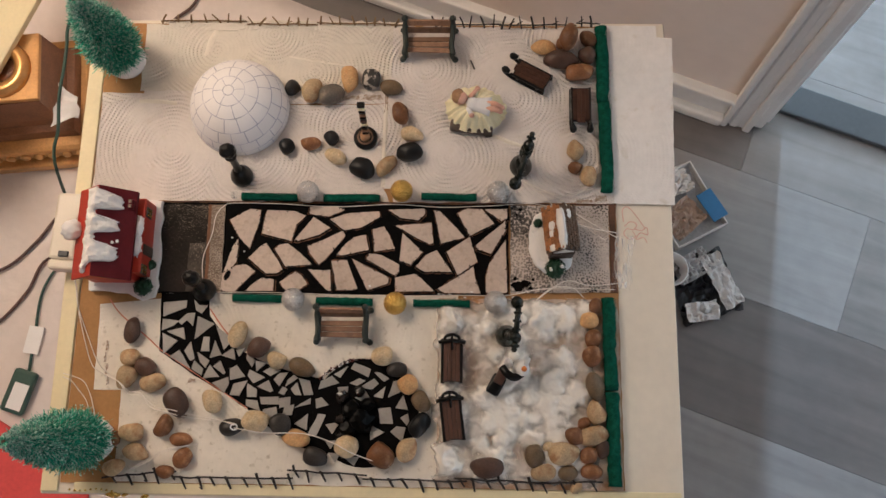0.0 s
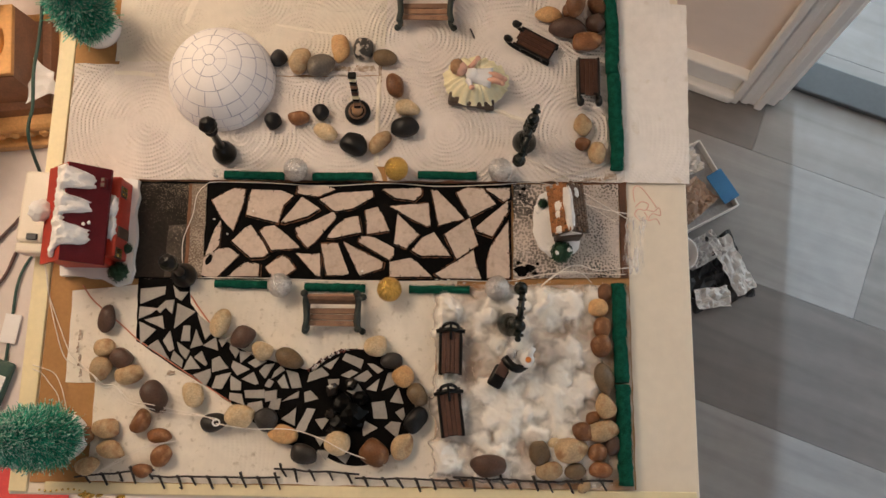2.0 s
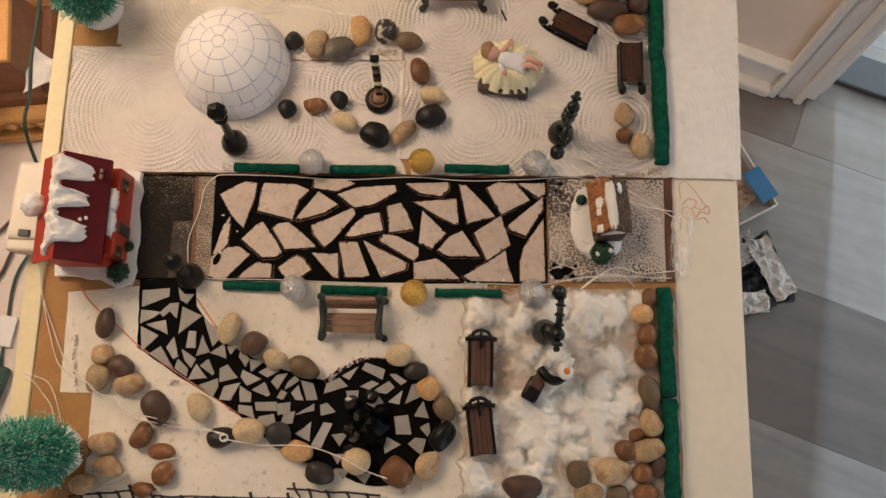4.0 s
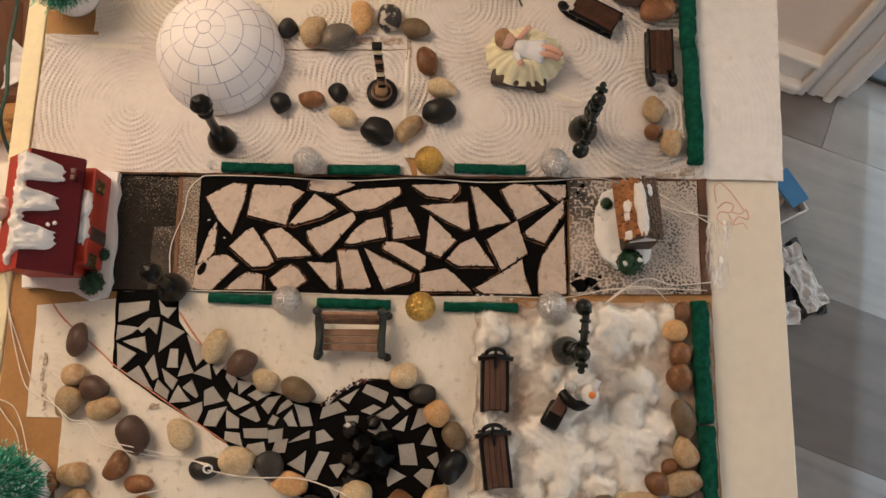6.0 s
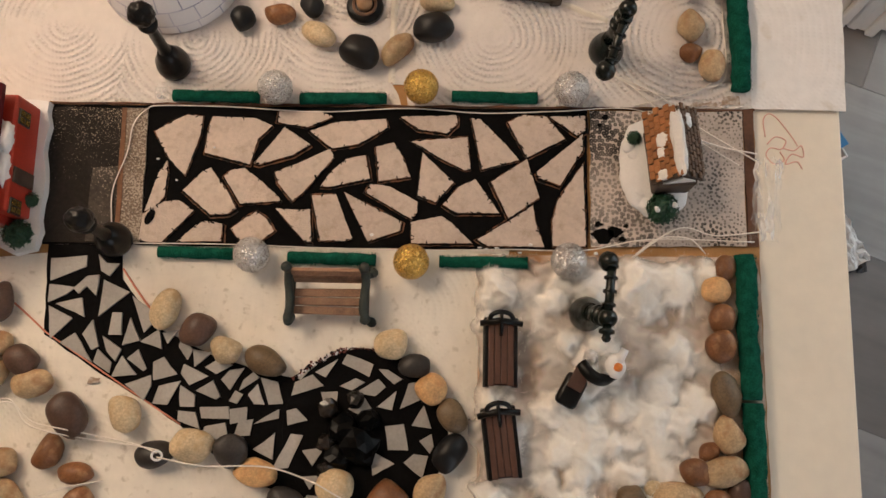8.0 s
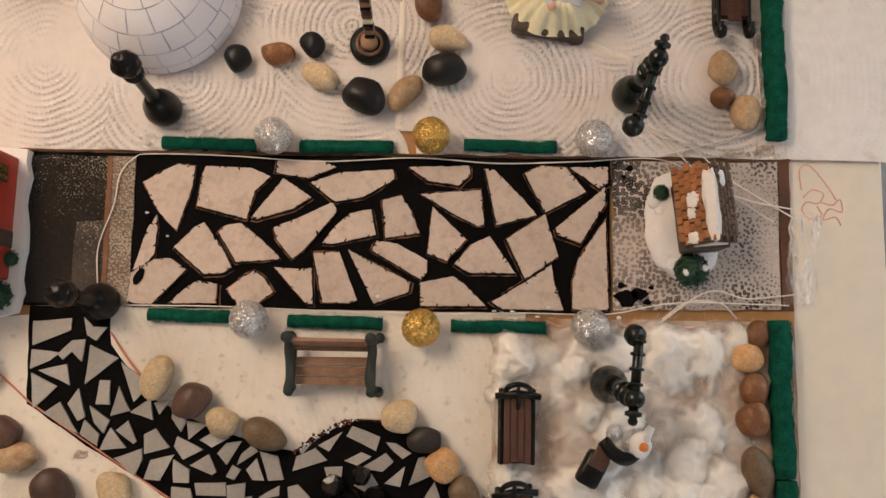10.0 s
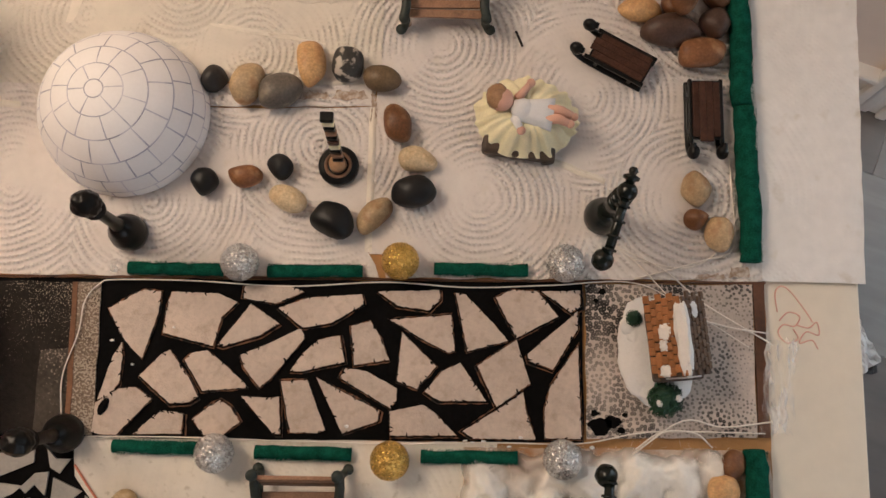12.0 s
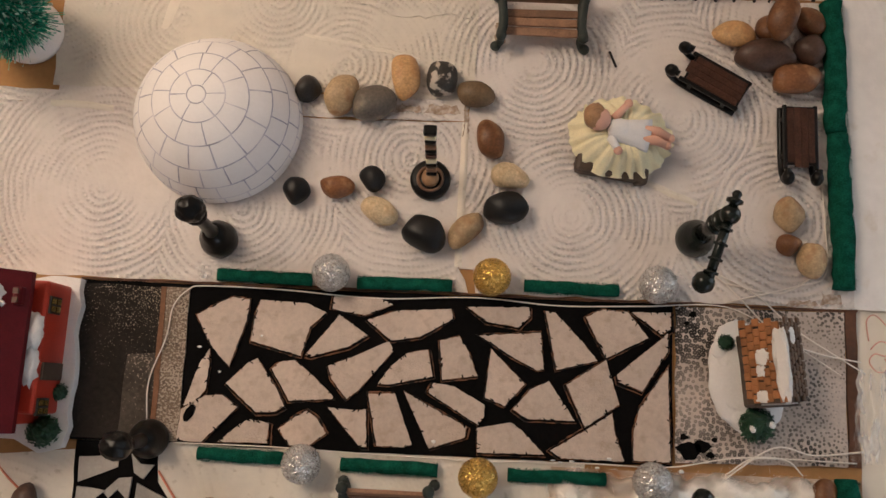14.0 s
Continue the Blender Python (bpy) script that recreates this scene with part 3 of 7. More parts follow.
def rough_outline(corners, step, wobble, seed):
    """Follows a polygon with a slightly torn or wavering edge."""
    rnd = random.Random(seed)
    out = []
    n = len(corners)
    for i in range(n):
        a, b = Vector((*corners[i], 0)), Vector((*corners[(i + 1) % n], 0))
        k = max(1, int((b - a).length / step))
        for j in range(k):
            p = a.lerp(b, j / k)
            w = wobble if j else wobble * 0.4
            out.append((p.x + rnd.uniform(-w, w), p.y + rnd.uniform(-w, w)))
    return out


# ---- large structure ----
def wall_piece(name, s0, s1, q0, q1, z0, z1, material=M_WALL):
    c = wf((s0 + s1) / 2, (q0 + q1) / 2, (z0 + z1) / 2)
    ob = finish(name, box((0, 0, 0), (s1 - s0, abs(q1 - q0), z1 - z0)), material)
    ob.matrix_world = pose(*c, 0, 0, WALL_TURN)
    return tagged(ob, "pinkish beige painted room wall", "wall", kind="structure")


DOOR0, DOOR1, DOOR_TOP = 0.16, 1.02, FLOOR + 2.05
wall_piece("wall_north_1", -2.6, DOOR0 - 0.035, -0.14, -0.02, FLOOR, CEIL)
wall_piece("wall_north_2", DOOR1, 1.8, -0.14, -0.02, FLOOR, CEIL)
wall_piece("wall_north_3", DOOR0 - 0.035, DOOR1, -0.14, -0.02, DOOR_TOP, CEIL)
wall_piece("wall_east", 1.8, 1.92, -4.7, 3.4, FLOOR, CEIL)
wall_piece("wall_west", -2.72, -2.6, -4.7, 3.4, FLOOR, CEIL)
wall_piece("wall_south", -2.6, 1.8, 3.28, 3.4, FLOOR, CEIL)
wall_piece("wall_far", -2.6, 1.8, -4.64, -4.52, FLOOR, CEIL)
ob = finish("ceiling", box((0, 0, 0), (4.7, 8.2, 0.1)), M_CEIL)
ob.matrix_world = pose(*wf(-0.4, -0.65, CEIL + 0.05), 0, 0, WALL_TURN)
tagged(ob, "plain off-white ceiling", "ceiling", kind="structure")
floor = finish("floor", box((0, 0, 0), (4.7, 8.2, 0.1)), M_UNDER)
floor.matrix_world = pose(*wf(-0.4, -0.65, FLOOR - 0.056), 0, 0, WALL_TURN)
tagged(floor, "grey wood-look laminate plank floor", "floor", kind="structure")

# skirting board with a shoe moulding, and the door casing
bm = bmesh.new()
add_box(bm, (0, 0.0, 0.045), (2.69, 0.014, 0.09), 0, 0.004)
add_box(bm, (0, -0.008, 0.094), (2.69, 0.022, 0.012), 0, 0.004)
add_box(bm, (0, -0.014, 0.014), (2.69, 0.02, 0.028), 0, 0.007)
ob = finish("baseboard", bm, M_TRIM)
ob.matrix_world = pose(*wf(-2.6 + 1.339, -0.021, FLOOR), 0, 0, WALL_TURN)
tagged(ob, "white painted skirting board with shoe moulding", "baseboard", kind="structure")


def casing(name, s, flip):
    """Moulded casing with an outer bead, a groove, a stepped inner edge and the jamb behind it."""
    bm = bmesh.new()
    for c, w, d in ((0.0, 0.056, 0.006), (-0.023, 0.012, 0.015), (-0.006, 0.014, 0.009), (0.019, 0.014, 0.012)):
        add_box(bm, (c * flip, -d / 2, 1.03), (w, d, 2.06), 0, 0.003)
    add_box(bm, (0.036 * flip, 0.014, 1.03), (0.02, 0.02, 2.06), 0, 0.004)
    add_box(bm, (0.046 * flip, 0.07, 1.03), (0.018, 0.1, 2.06), 0, 0.003)
    ob = finish(name, bm, M_TRIM)
    ob.matrix_world = pose(*wf(s, -0.018, FLOOR), 0, -2.2 if flip > 0 else 0, WALL_TURN)
    return tagged(ob, "white moulded door casing", "door casing", kind="structure")


casing("trim_1", 0.112, 1)
casing("trim_2", 1.055, -1)
ob = finish("threshold", box((0, 0, 0.006), (DOOR1 - DOOR0, 0.06, 0.012), 0, 0.003), M_SILL)
ob.matrix_world = pose(*wf((DOOR0 + DOOR1) / 2, -0.095, FLOOR), 0, 0, WALL_TURN)
tagged(ob, "flat grey door threshold strip", "threshold", kind="structure")

# window frames round the daylight; the side one is added for fill, unseen
def window(name, c, turn, w, h):
    ob = thing(name, pose(*c, 0, 0, turn), "white window frame round a daylight lamp, out of view", "window", kind="structure")
    for n_, p, s_ in (("window_frame", (0, 0, h / 2 + 0.03), (w + 0.12, 0.05, 0.06)), ("window_frame", (0, 0, -h / 2 - 0.03), (w + 0.12, 0.05, 0.06)),
                      ("window_frame", (w / 2 + 0.03, 0, 0), (0.06, 0.05, h)), ("window_frame", (-w / 2 - 0.03, 0, 0), (0.06, 0.05, h))):
        part(n_, box(p, s_, 0, 0.004), M_TRIM, ob)
    return ob


window("window_1", WINDOW + QD * -0.05, WALL_TURN, 0.24, 1.25)
window("side_fill_frame", SIDE_FILL + SD * 0.03, WALL_TURN + 90, 1.05, 1.15)
lamp = thing("pendant_lamp", pose(*PENDANT), "wide warm-lit pendant lamp hanging from the ceiling", "pendant lamp")
part("diffuser", lathe([(0.0, 0.02), (0.38, 0.02), (0.4, 0.03), (0.41, 0.05)], 32), M_LAMPGLOW, lamp, "glowing diffuser", True)
part("shade", lathe([(0.42, 0.0), (0.42, 0.14), (0.41, 0.15), (0.0, 0.16)], 32), M_TRIM, lamp, "white drum shade", True)
part("cord", tube([(0, 0, 0.15), (0, 0, CEIL - PENDANT.z)], 0.004, 8), M_CABLE, lamp, "dark cord")

# ---- table and board ----
table = thing("side_table", pose(-0.08, 0.15, FLOOR), "low cream side table under the display board", "table")
part("tabletop", box((0, 0, 0.412), (0.66, 0.52, 0.024), 0, 0.004), M_EDGE, table)
for sx in (-0.29, 0.29):
    for sy in (-0.22, 0.22):
        part("leg", box((sx, sy, 0.2), (0.04, 0.04, 0.4), 0, 0.003), M_EDGE, table)

BX0, BX1, BY0, BY1 = -0.4605, 0.284, -0.148, 0.452
board = finish("display_board", box(((BX0 + BX1) / 2, (BY0 + BY1) / 2, -0.019), (BX1 - BX0, BY1 - BY0, 0.034), 0, 0.002), M_CREAM)
tagged(board, "cream foam board base of the winter scene", "board")
# raised cream lip along two sides
for nm, c, s_ in (("board_edging", (-0.449, 0.15, -0.0005), (0.0195, 0.59, 0.005)), ("board_edging", (-0.07, -0.14, -0.0005), (0.7, 0.012, 0.005))):
    tagged(finish(nm, box(c, s_, 0, 0.0012), M_EDGE), "pale yellow painted wooden edging of the board", "edging")


def sheet(name, corners, z, thick, material, label, category, seed, wobble=0.0006, step=0.012):
    bm = bmesh.new()
    slab_outline(bm, rough_outline(corners, step, wobble, seed), z, z + thick)
    return tagged(finish(name, bm, material), label, category)


sheet("cardboard_sheet", [(-0.437, -0.135), (0.216, -0.133), (0.214, 0.446), (-0.439, 0.446)], -0.0018, 0.0018, M_CARD, "brown corrugated cardboard sheet under the paper", "cardboard", 1)
PAPER = "white embossed kitchen paper laid as snowy ground"
sheet("kitchen_paper", [(-0.437, 0.205), (-0.0655, 0.2066), (-0.068, 0.216), (-0.0742, 0.226), (-0.074, 0.336), (-0.16, 0.3335), (-0.4375, 0.338)], 0.0003, 0.0008, M_TOWEL, PAPER, "paper", 2)
sheet("kitchen_paper", [(-0.062, 0.224), (-0.06, 0.2066), (0.213, 0.2078), (0.213, 0.443), (-0.071, 0.444), (-0.07, 0.35), (-0.073, 0.224)], 0.0007, 0.001, M_TOWEL, PAPER, "paper", 31, 0.001)
sheet("kitchen_paper", [(-0.4375, 0.337), (-0.2, 0.335), (-0.074, 0.3365), (-0.0745, 0.353), (-0.384, 0.3535), (-0.384, 0.3475), (-0.4375, 0.3475)], 0.0012, 0.0008, M_TOWEL, PAPER, "paper", 33, 0.001)
sheet("kitchen_paper", [(-0.389, 0.351), (-0.15, 0.354), (-0.068, 0.351), (-0.067, 0.444), (-0.389, 0.444)], 0.0016, 0.0008, M_TOWEL4, PAPER, "paper", 3, 0.001)
for x0, y0, x1, y1, w in ((-0.31, 0.4, -0.296, 0.44, 0.006), (-0.0735, 0.225, -0.0725, 0.335, 0.003), (-0.2, 0.4, -0.11, 0.385, 0.003), (0.05, 0.3, 0.1, 0.28, 0.003), (-0.389, 0.338, -0.34, 0.335, 0.003)):
    bm = bmesh.new()
    d = Vector((y0 - y1, x1 - x0, 0)).normalized() * w
    n_ = 10
    rows = []
    for i in range(n_ + 1):
        c = Vector((x0 + (x1 - x0) * i / n_, y0 + (y1 - y0) * i / n_, 0))
        k = math.sin(math.pi * i / n_)
        c += d * 0.4 * noise.noise(c * 70)
        rows.append([bm.verts.new(c - d + Vector((0, 0, 0.0012))), bm.verts.new(c - d * 0.15 + Vector((0, 0, 0.0026 + 0.0022 * k))), bm.verts.new(c + d * 0.2 + Vector((0, 0, 0.0026 + 0.001 * k))), bm.verts.new(c + d + Vector((0, 0, 0.0012)))])
    for a, b in zip(rows, rows[1:]):
        for k in range(3):
            bm.faces.new((a[k], a[k + 1], b[k + 1], b[k]))
    tagged(finish("paper_crease", bm, M_TOWEL2, None, "", True), "raised crease in the white kitchen paper", "crease")
sheet("kitchen_paper", [(-0.409, -0.028), (0.01, -0.028), (0.022, 0.0905), (-0.334, 0.0905), (-0.334, 0.082), (-0.412, 0.074)], 0.0003, 0.0008, M_TOWEL2, "thin white kitchen paper laid as snowy ground", "paper", 4)
sheet("kitchen_paper", [(-0.374, -0.133), (0.0, -0.133), (0.0, -0.027), (-0.376, -0.0275)], 0.0006, 0.0008, M_TOWEL2, "thin white kitchen paper laid as snowy ground", "paper", 5)
sheet("stained_paper", [(0.0, -0.133), (0.214, -0.133), (0.214, 0.088), (-0.002, 0.087)], 0.0013, 0.0006, M_STAIN, "beige stained paper under the cotton wool", "paper", 14)
sheet("paper_towel_strip", [(0.21, 0.208), (0.287, 0.207), (0.29, 0.32), (0.293, 0.43), (0.273, 0.431), (0.273, 0.447), (0.208, 0.447)], 0.0004, 0.0012, M_TOWEL3, "plain white paper towel overhanging the foam board", "paper", 6, 0.0005)

sheet("torn_paper", [(-0.158, 0.426), (-0.12, 0.417), (-0.085, 0.421), (-0.071, 0.418), (-0.071, 0.449), (-0.154, 0.449)], 0.0026, 0.0008, M_TOWEL4, "torn strip of yellowish kitchen paper by the fence", "paper", 34, 0.002, 0.006)
sheet("torn_paper", [(-0.36, 0.44), (-0.3, 0.436), (-0.22, 0.439), (-0.16, 0.436), (-0.16, 0.45), (-0.36, 0.45)], 0.0026, 0.0008, M_TOWEL4, "torn strip of yellowish kitchen paper by the fence", "paper", 35, 0.002, 0.006)

# ---- road and paving ----
sheet("road_sheet", [(-0.347, 0.089), (0.083, 0.091), (0.083, 0.205), (-0.347, 0.203)], 0.0002, 0.0016, M_BLACKBASE, "black painted road sheet under the paving", "road", 7)
sheet("road_border", [(-0.349, 0.2033), (0.215, 0.2058), (0.215, 0.2075), (-0.349, 0.2046)], 0.0012, 0.0012, M_BORDER, "thin brown card border along the road", "border", 8)
sheet("asphalt_sheet", [(-0.345, 0.09), (-0.283, 0.091), (-0.286, 0.2), (-0.346, 0.2)], 0.0019, 0.0012, M_ASPHALT, "dark sanded doormat-like sheet before the red house", "road", 9)
sheet("grey_tape", [(-0.309, 0.091), (-0.286, 0.091), (-0.288, 0.152), (-0.308, 0.15)], 0.0031, 0.0004, M_TAPE, "dark grey tape strip on the sanded sheet", "tape", 13)
sheet("sanded_strip", [(-0.2825, 0.091), (-0.266, 0.091), (-0.268, 0.2), (-0.2855, 0.2)], 0.0019, 0.0014, M_SANDED, "pale sanded strip between road and dark sheet", "road", 10)
sheet("brown_strip", [(-0.2862, 0.091), (-0.2822, 0.091), (-0.2848, 0.2), (-0.2885, 0.2)], 0.0034, 0.0006, M_BORDERLIGHT, "thin bare brown card strip beside the sanded sheet", "border", 66, 0.0004)
sheet("brown_strip", [(-0.3475, 0.09), (-0.3445, 0.09), (-0.3455, 0.2), (-0.3485, 0.2)], 0.0034, 0.0006, M_BORDERLIGHT, "thin bare brown card strip beside the sanded sheet", "border", 67, 0.0005)
sheet("dotted_pad", [(0.085, 0.094), (0.205, 0.097), (0.205, 0.205), (0.085, 0.204)], 0.0004, 0.002, M_DOTS, "pale dotted paper pad under the cottage", "pad", 11)
for k, (x, y, r) in enumerate(((0.0945, 0.1025, 0.0085), (0.103, 0.106, 0.006), (0.0905, 0.112, 0.003), (0.109, 0.1005, 0.003), (0.097, 0.1985, 0.003), (0.112, 0.111, 0.0022), (0.0925, 0.192, 0.002))):
    sheet("black_blot", [(x + r * math.cos(a) * (1 + 0.3 * math.sin(a * 3 + k)), y + r * 0.75 * math.sin(a)) for a in [i * 0.698 for i in range(9)]], 0.0024, 0.0003, M_BLACKBASE, "small black paint blot on the dotted pad", "blot", 60 + k, 0.0007, 0.0016)
sheet("card_strip", [(0.206, 0.097), (0.214, 0.097), (0.214, 0.208), (0.206, 0.207)], 0.0004, 0.0022, M_BORDER, "brown card strip at the end of the road", "border", 12)


def cut_tile(parent, corners, seed, z=0.0018, thick=0.0022):
    """A cut card: pale face with a thin singed edge, on a black and a brown layer slipped a little to one side, with soot along the cut."""
    bm = bmesh.new()
    rnd = random.Random(seed)
    mid = sum((Vector(c) for c in corners), Vector((0, 0))) / len(corners)
    slip = Vector((rnd.uniform(-0.0013, 0.0013), rnd.uniform(-0.0018, 0.0004)))
    wide = rnd.uniform(0.0009, 0.0019)
    top = z + thick
    for grow, shift, z0, z1, step, wob, slot in ((wide, slip, z, z + 0.0008, 0.003, 0.0004, 1), (wide - 0.0008, slip * 0.8, z, z + 0.0012, 0.003, 0.0003, 2),
                                                 (0.00025, slip * 0.1, z, top, 0.0022, 0.0003, 1), (-0.00015, Vector((0, 0)), top, top + 0.0002, 0.0018, 0.00034, 0)):
        k = len(bm.faces)
        pts = [Vector(c) + (Vector(c) - mid).normalized() * grow + shift for c in corners]
        slab_outline(bm, rough_outline([(p.x, p.y) for p in pts], step, wob, seed + int(grow * 1e6)), z0, z1)
        bm.faces.ensure_lookup_table()
        for f in bm.faces[k:]:
            f.material_index = slot
    for _ in range(9):
        i = rnd.randrange(len(corners))
        p = Vector(corners[i]).lerp(Vector(corners[(i + 1) % len(corners)]), rnd.random())
        p += (mid - p).normalized() * rnd.uniform(-0.0002, 0.0009)
        a, long = rnd.uniform(0, 3.14), rnd.uniform(0.0006, 0.0022)
        k = len(bm.faces)
        slab_outline(bm, [(p.x + long * math.cos(a) * math.cos(t) - 0.0005 * math.sin(a) * math.sin(t) + rnd.uniform(-0.0003, 0.0003),
                           p.y + long * math.sin(a) * math.cos(t) + 0.0005 * math.cos(a) * math.sin(t) + rnd.uniform(-0.0003, 0.0003)) for t in (0, 0.9, 1.8, 2.7, 3.6, 4.5, 5.4)], top, top + 0.00035)
        bm.faces.ensure_lookup_table()
        for f in bm.faces[k:]:
            f.material_index = 2
    return finish("paving_stone", bm, [M_PAVE, M_PAVEDGE, M_BLACKBASE], parent)


paving = thing("crazy_paving", pose(0, 0, 0), "pale hand-cut crazy paving with burnt brown edges on black", "paving")
STONES_WEST = [
    (-0.261, 0.181, -0.246, 0.19, -0.236, 0.195, -0.223, 0.194, -0.224, 0.178, -0.234, 0.145, -0.249, 0.16),
    (-0.215, 0.194, -0.181, 0.193, -0.167, 0.187, -0.178, 0.176, -0.183, 0.155, -0.22, 0.164, -0.218, 0.185),
    (-0.157, 0.186, -0.136, 0.172, -0.15, 0.163, -0.176, 0.155, -0.18, 0.156),
    (-0.162, 0.199, -0.131, 0.2, -0.119, 0.195, -0.139, 0.186, -0.163, 0.19),
    (-0.137, 0.183, -0.116, 0.191, -0.077, 0.194, -0.075, 0.187, -0.098, 0.173, -0.119, 0.169),
    (-0.163, 0.149, -0.142, 0.158, -0.12, 0.169, -0.117, 0.162, -0.139, 0.134, -0.148, 0.126, -0.16, 0.14),
    (-0.127, 0.138, -0.118, 0.151, -0.107, 0.161, -0.092, 0.164, -0.088, 0.145, -0.119, 0.138),
    (-0.084, 0.171, -0.07, 0.175, -0.063, 0.164, -0.056, 0.147, -0.081, 0.143),
]
STONES_MIDDLE = [
    (-0.235, 0.133, -0.22, 0.149, -0.214, 0.152, -0.199, 0.132, -0.192, 0.119, -0.198, 0.115, -0.212, 0.114),
    (-0.203, 0.145, -0.198, 0.15, -0.187, 0.152, -0.171, 0.14, -0.156, 0.126, -0.189, 0.123),
    (-0.249, 0.157, -0.248, 0.147, -0.249, 0.128, -0.257, 0.117, -0.264, 0.116, -0.255, 0.147),
    (-0.249, 0.124, -0.237, 0.125, -0.225, 0.117, -0.249, 0.091, -0.2665, 0.092, -0.2655, 0.1135),
    (-0.237, 0.092, -0.222, 0.106, -0.216, 0.109, -0.202, 0.107, -0.202, 0.093),
    (-0.195, 0.103, -0.182, 0.114, -0.176, 0.117, -0.168, 0.112, -0.161, 0.102, -0.173, 0.092, -0.186, 0.092),
    (-0.161, 0.12, -0.142, 0.119, -0.134, 0.12, -0.132, 0.094, -0.137, 0.094),
    (-0.133, 0.131, -0.114, 0.132, -0.1, 0.097, -0.105, 0.095, -0.125, 0.095),
]
STONES_SOUTH = [
    (-0.108, 0.134, -0.08, 0.12, -0.062, 0.111, -0.063, 0.104, -0.088, 0.095),
    (-0.091, 0.134, -0.087, 0.141, -0.072, 0.139, -0.05, 0.127, -0.05, 0.119, -0.054, 0.113),
    (-0.065, 0.196, -0.02, 0.198, -0.02, 0.191, -0.028, 0.183, -0.051, 0.186),
    (-0.056, 0.176, -0.012, 0.18, -0.009, 0.154, -0.014, 0.153, -0.032, 0.162),
    (-0.009, 0.196, -0.002, 0.195, 0.018, 0.175, 0.029, 0.162, -0, 0.154),
    (0.02, 0.193, 0.032, 0.199, 0.05, 0.198, 0.065, 0.18, 0.035, 0.164),
    (0.053, 0.198, 0.081, 0.199, 0.081, 0.187, 0.074, 0.183),
    (0.043, 0.153, 0.079, 0.184, 0.079, 0.171, 0.061, 0.142, 0.044, 0.148),
    (-0.047, 0.167, -0.022, 0.143, -0.036, 0.127, -0.05, 0.132),
]
STONES_EAST = [
    (-0.03, 0.125, -0.018, 0.14, -0.005, 0.146, 0.014, 0.119, -0.02, 0.119),
    (0.007, 0.144, 0.035, 0.163, 0.045, 0.132, 0.021, 0.115),
    (-0.003, 0.098, 0.018, 0.111, 0.04, 0.126, 0.042, 0.113, 0.049, 0.093, 0.005, 0.093),
    (0.079, 0.16, 0.081, 0.094, 0.055, 0.094, 0.055, 0.114, 0.059, 0.13),
    (-0.055, 0.111, -0.031, 0.116, -0.022, 0.11, -0.007, 0.095, -0.054, 0.094),
]
for i, q in enumerate(STONES_WEST + STONES_MIDDLE + STONES_SOUTH + STONES_EAST):
    cut_tile(paving, list(zip(q[::2], q[1::2])), 40 + i)

# winding path: black bed with small cut tiles
POND_C, POND_R = Vector((-0.085, -0.05, 0)), 0.062
BED = [(-0.338, 0.0885), (-0.334, 0.018), (-0.28, -0.015), (-0.224, -0.048), (-0.174, -0.086), (-0.13, -0.1), (-0.085, -0.05), (-0.137, -0.011), (-0.197, 0.002), (-0.247, 0.025), (-0.277, 0.062), (-0.279, 0.0885)]
path_thing = thing("mosaic_path", pose(0, 0, 0), "winding black path set with small grey mosaic tiles", "path")
bm = bmesh.new()
slab_outline(bm, rough_outline(BED, 0.01, 0.0008, 77), 0.0006, 0.0021)
part("path_bed", bm, M_BLACKBASE, path_thing, "black painted path bed")
part("pond_bed", lathe([(0.0, 0.0025), (POND_R, 0.0025), (POND_R + 0.001, 0.0006)], 40, Matrix.Translation(POND_C)), M_BLACKBASE, path_thing, "round black pond bed")
CHIPS_TOP = [
    (-0.334, 0.077, -0.306, 0.08, -0.306, 0.071, -0.333, 0.06),
    (-0.297, 0.081, -0.29, 0.074, -0.28, 0.074, -0.287, 0.064, -0.294, 0.068),
    (-0.333, 0.057, -0.313, 0.055, -0.32, 0.049, -0.333, 0.043),
    (-0.314, 0.054, -0.304, 0.064, -0.295, 0.065, -0.296, 0.049, -0.304, 0.056, -0.31, 0.05),
    (-0.327, 0.042, -0.307, 0.047, -0.304, 0.032),
    (-0.332, 0.04, -0.313, 0.031, -0.329, 0.015),
    (-0.291, 0.061, -0.27, 0.052, -0.293, 0.033),
    (-0.282, 0.036, -0.275, 0.036, -0.274, 0.019, -0.284, 0.019),
    (-0.268, 0.049, -0.251, 0.038, -0.25, 0.029, -0.257, 0.021),
    (-0.268, 0.032, -0.259, 0.015, -0.273, 0.011),
    (-0.297, 0.03, -0.291, 0.01, -0.296, 0.007, -0.304, 0.019),
    (-0.288, 0.018, -0.273, 0.008, -0.277, -0.001, -0.284, 0.006),
]
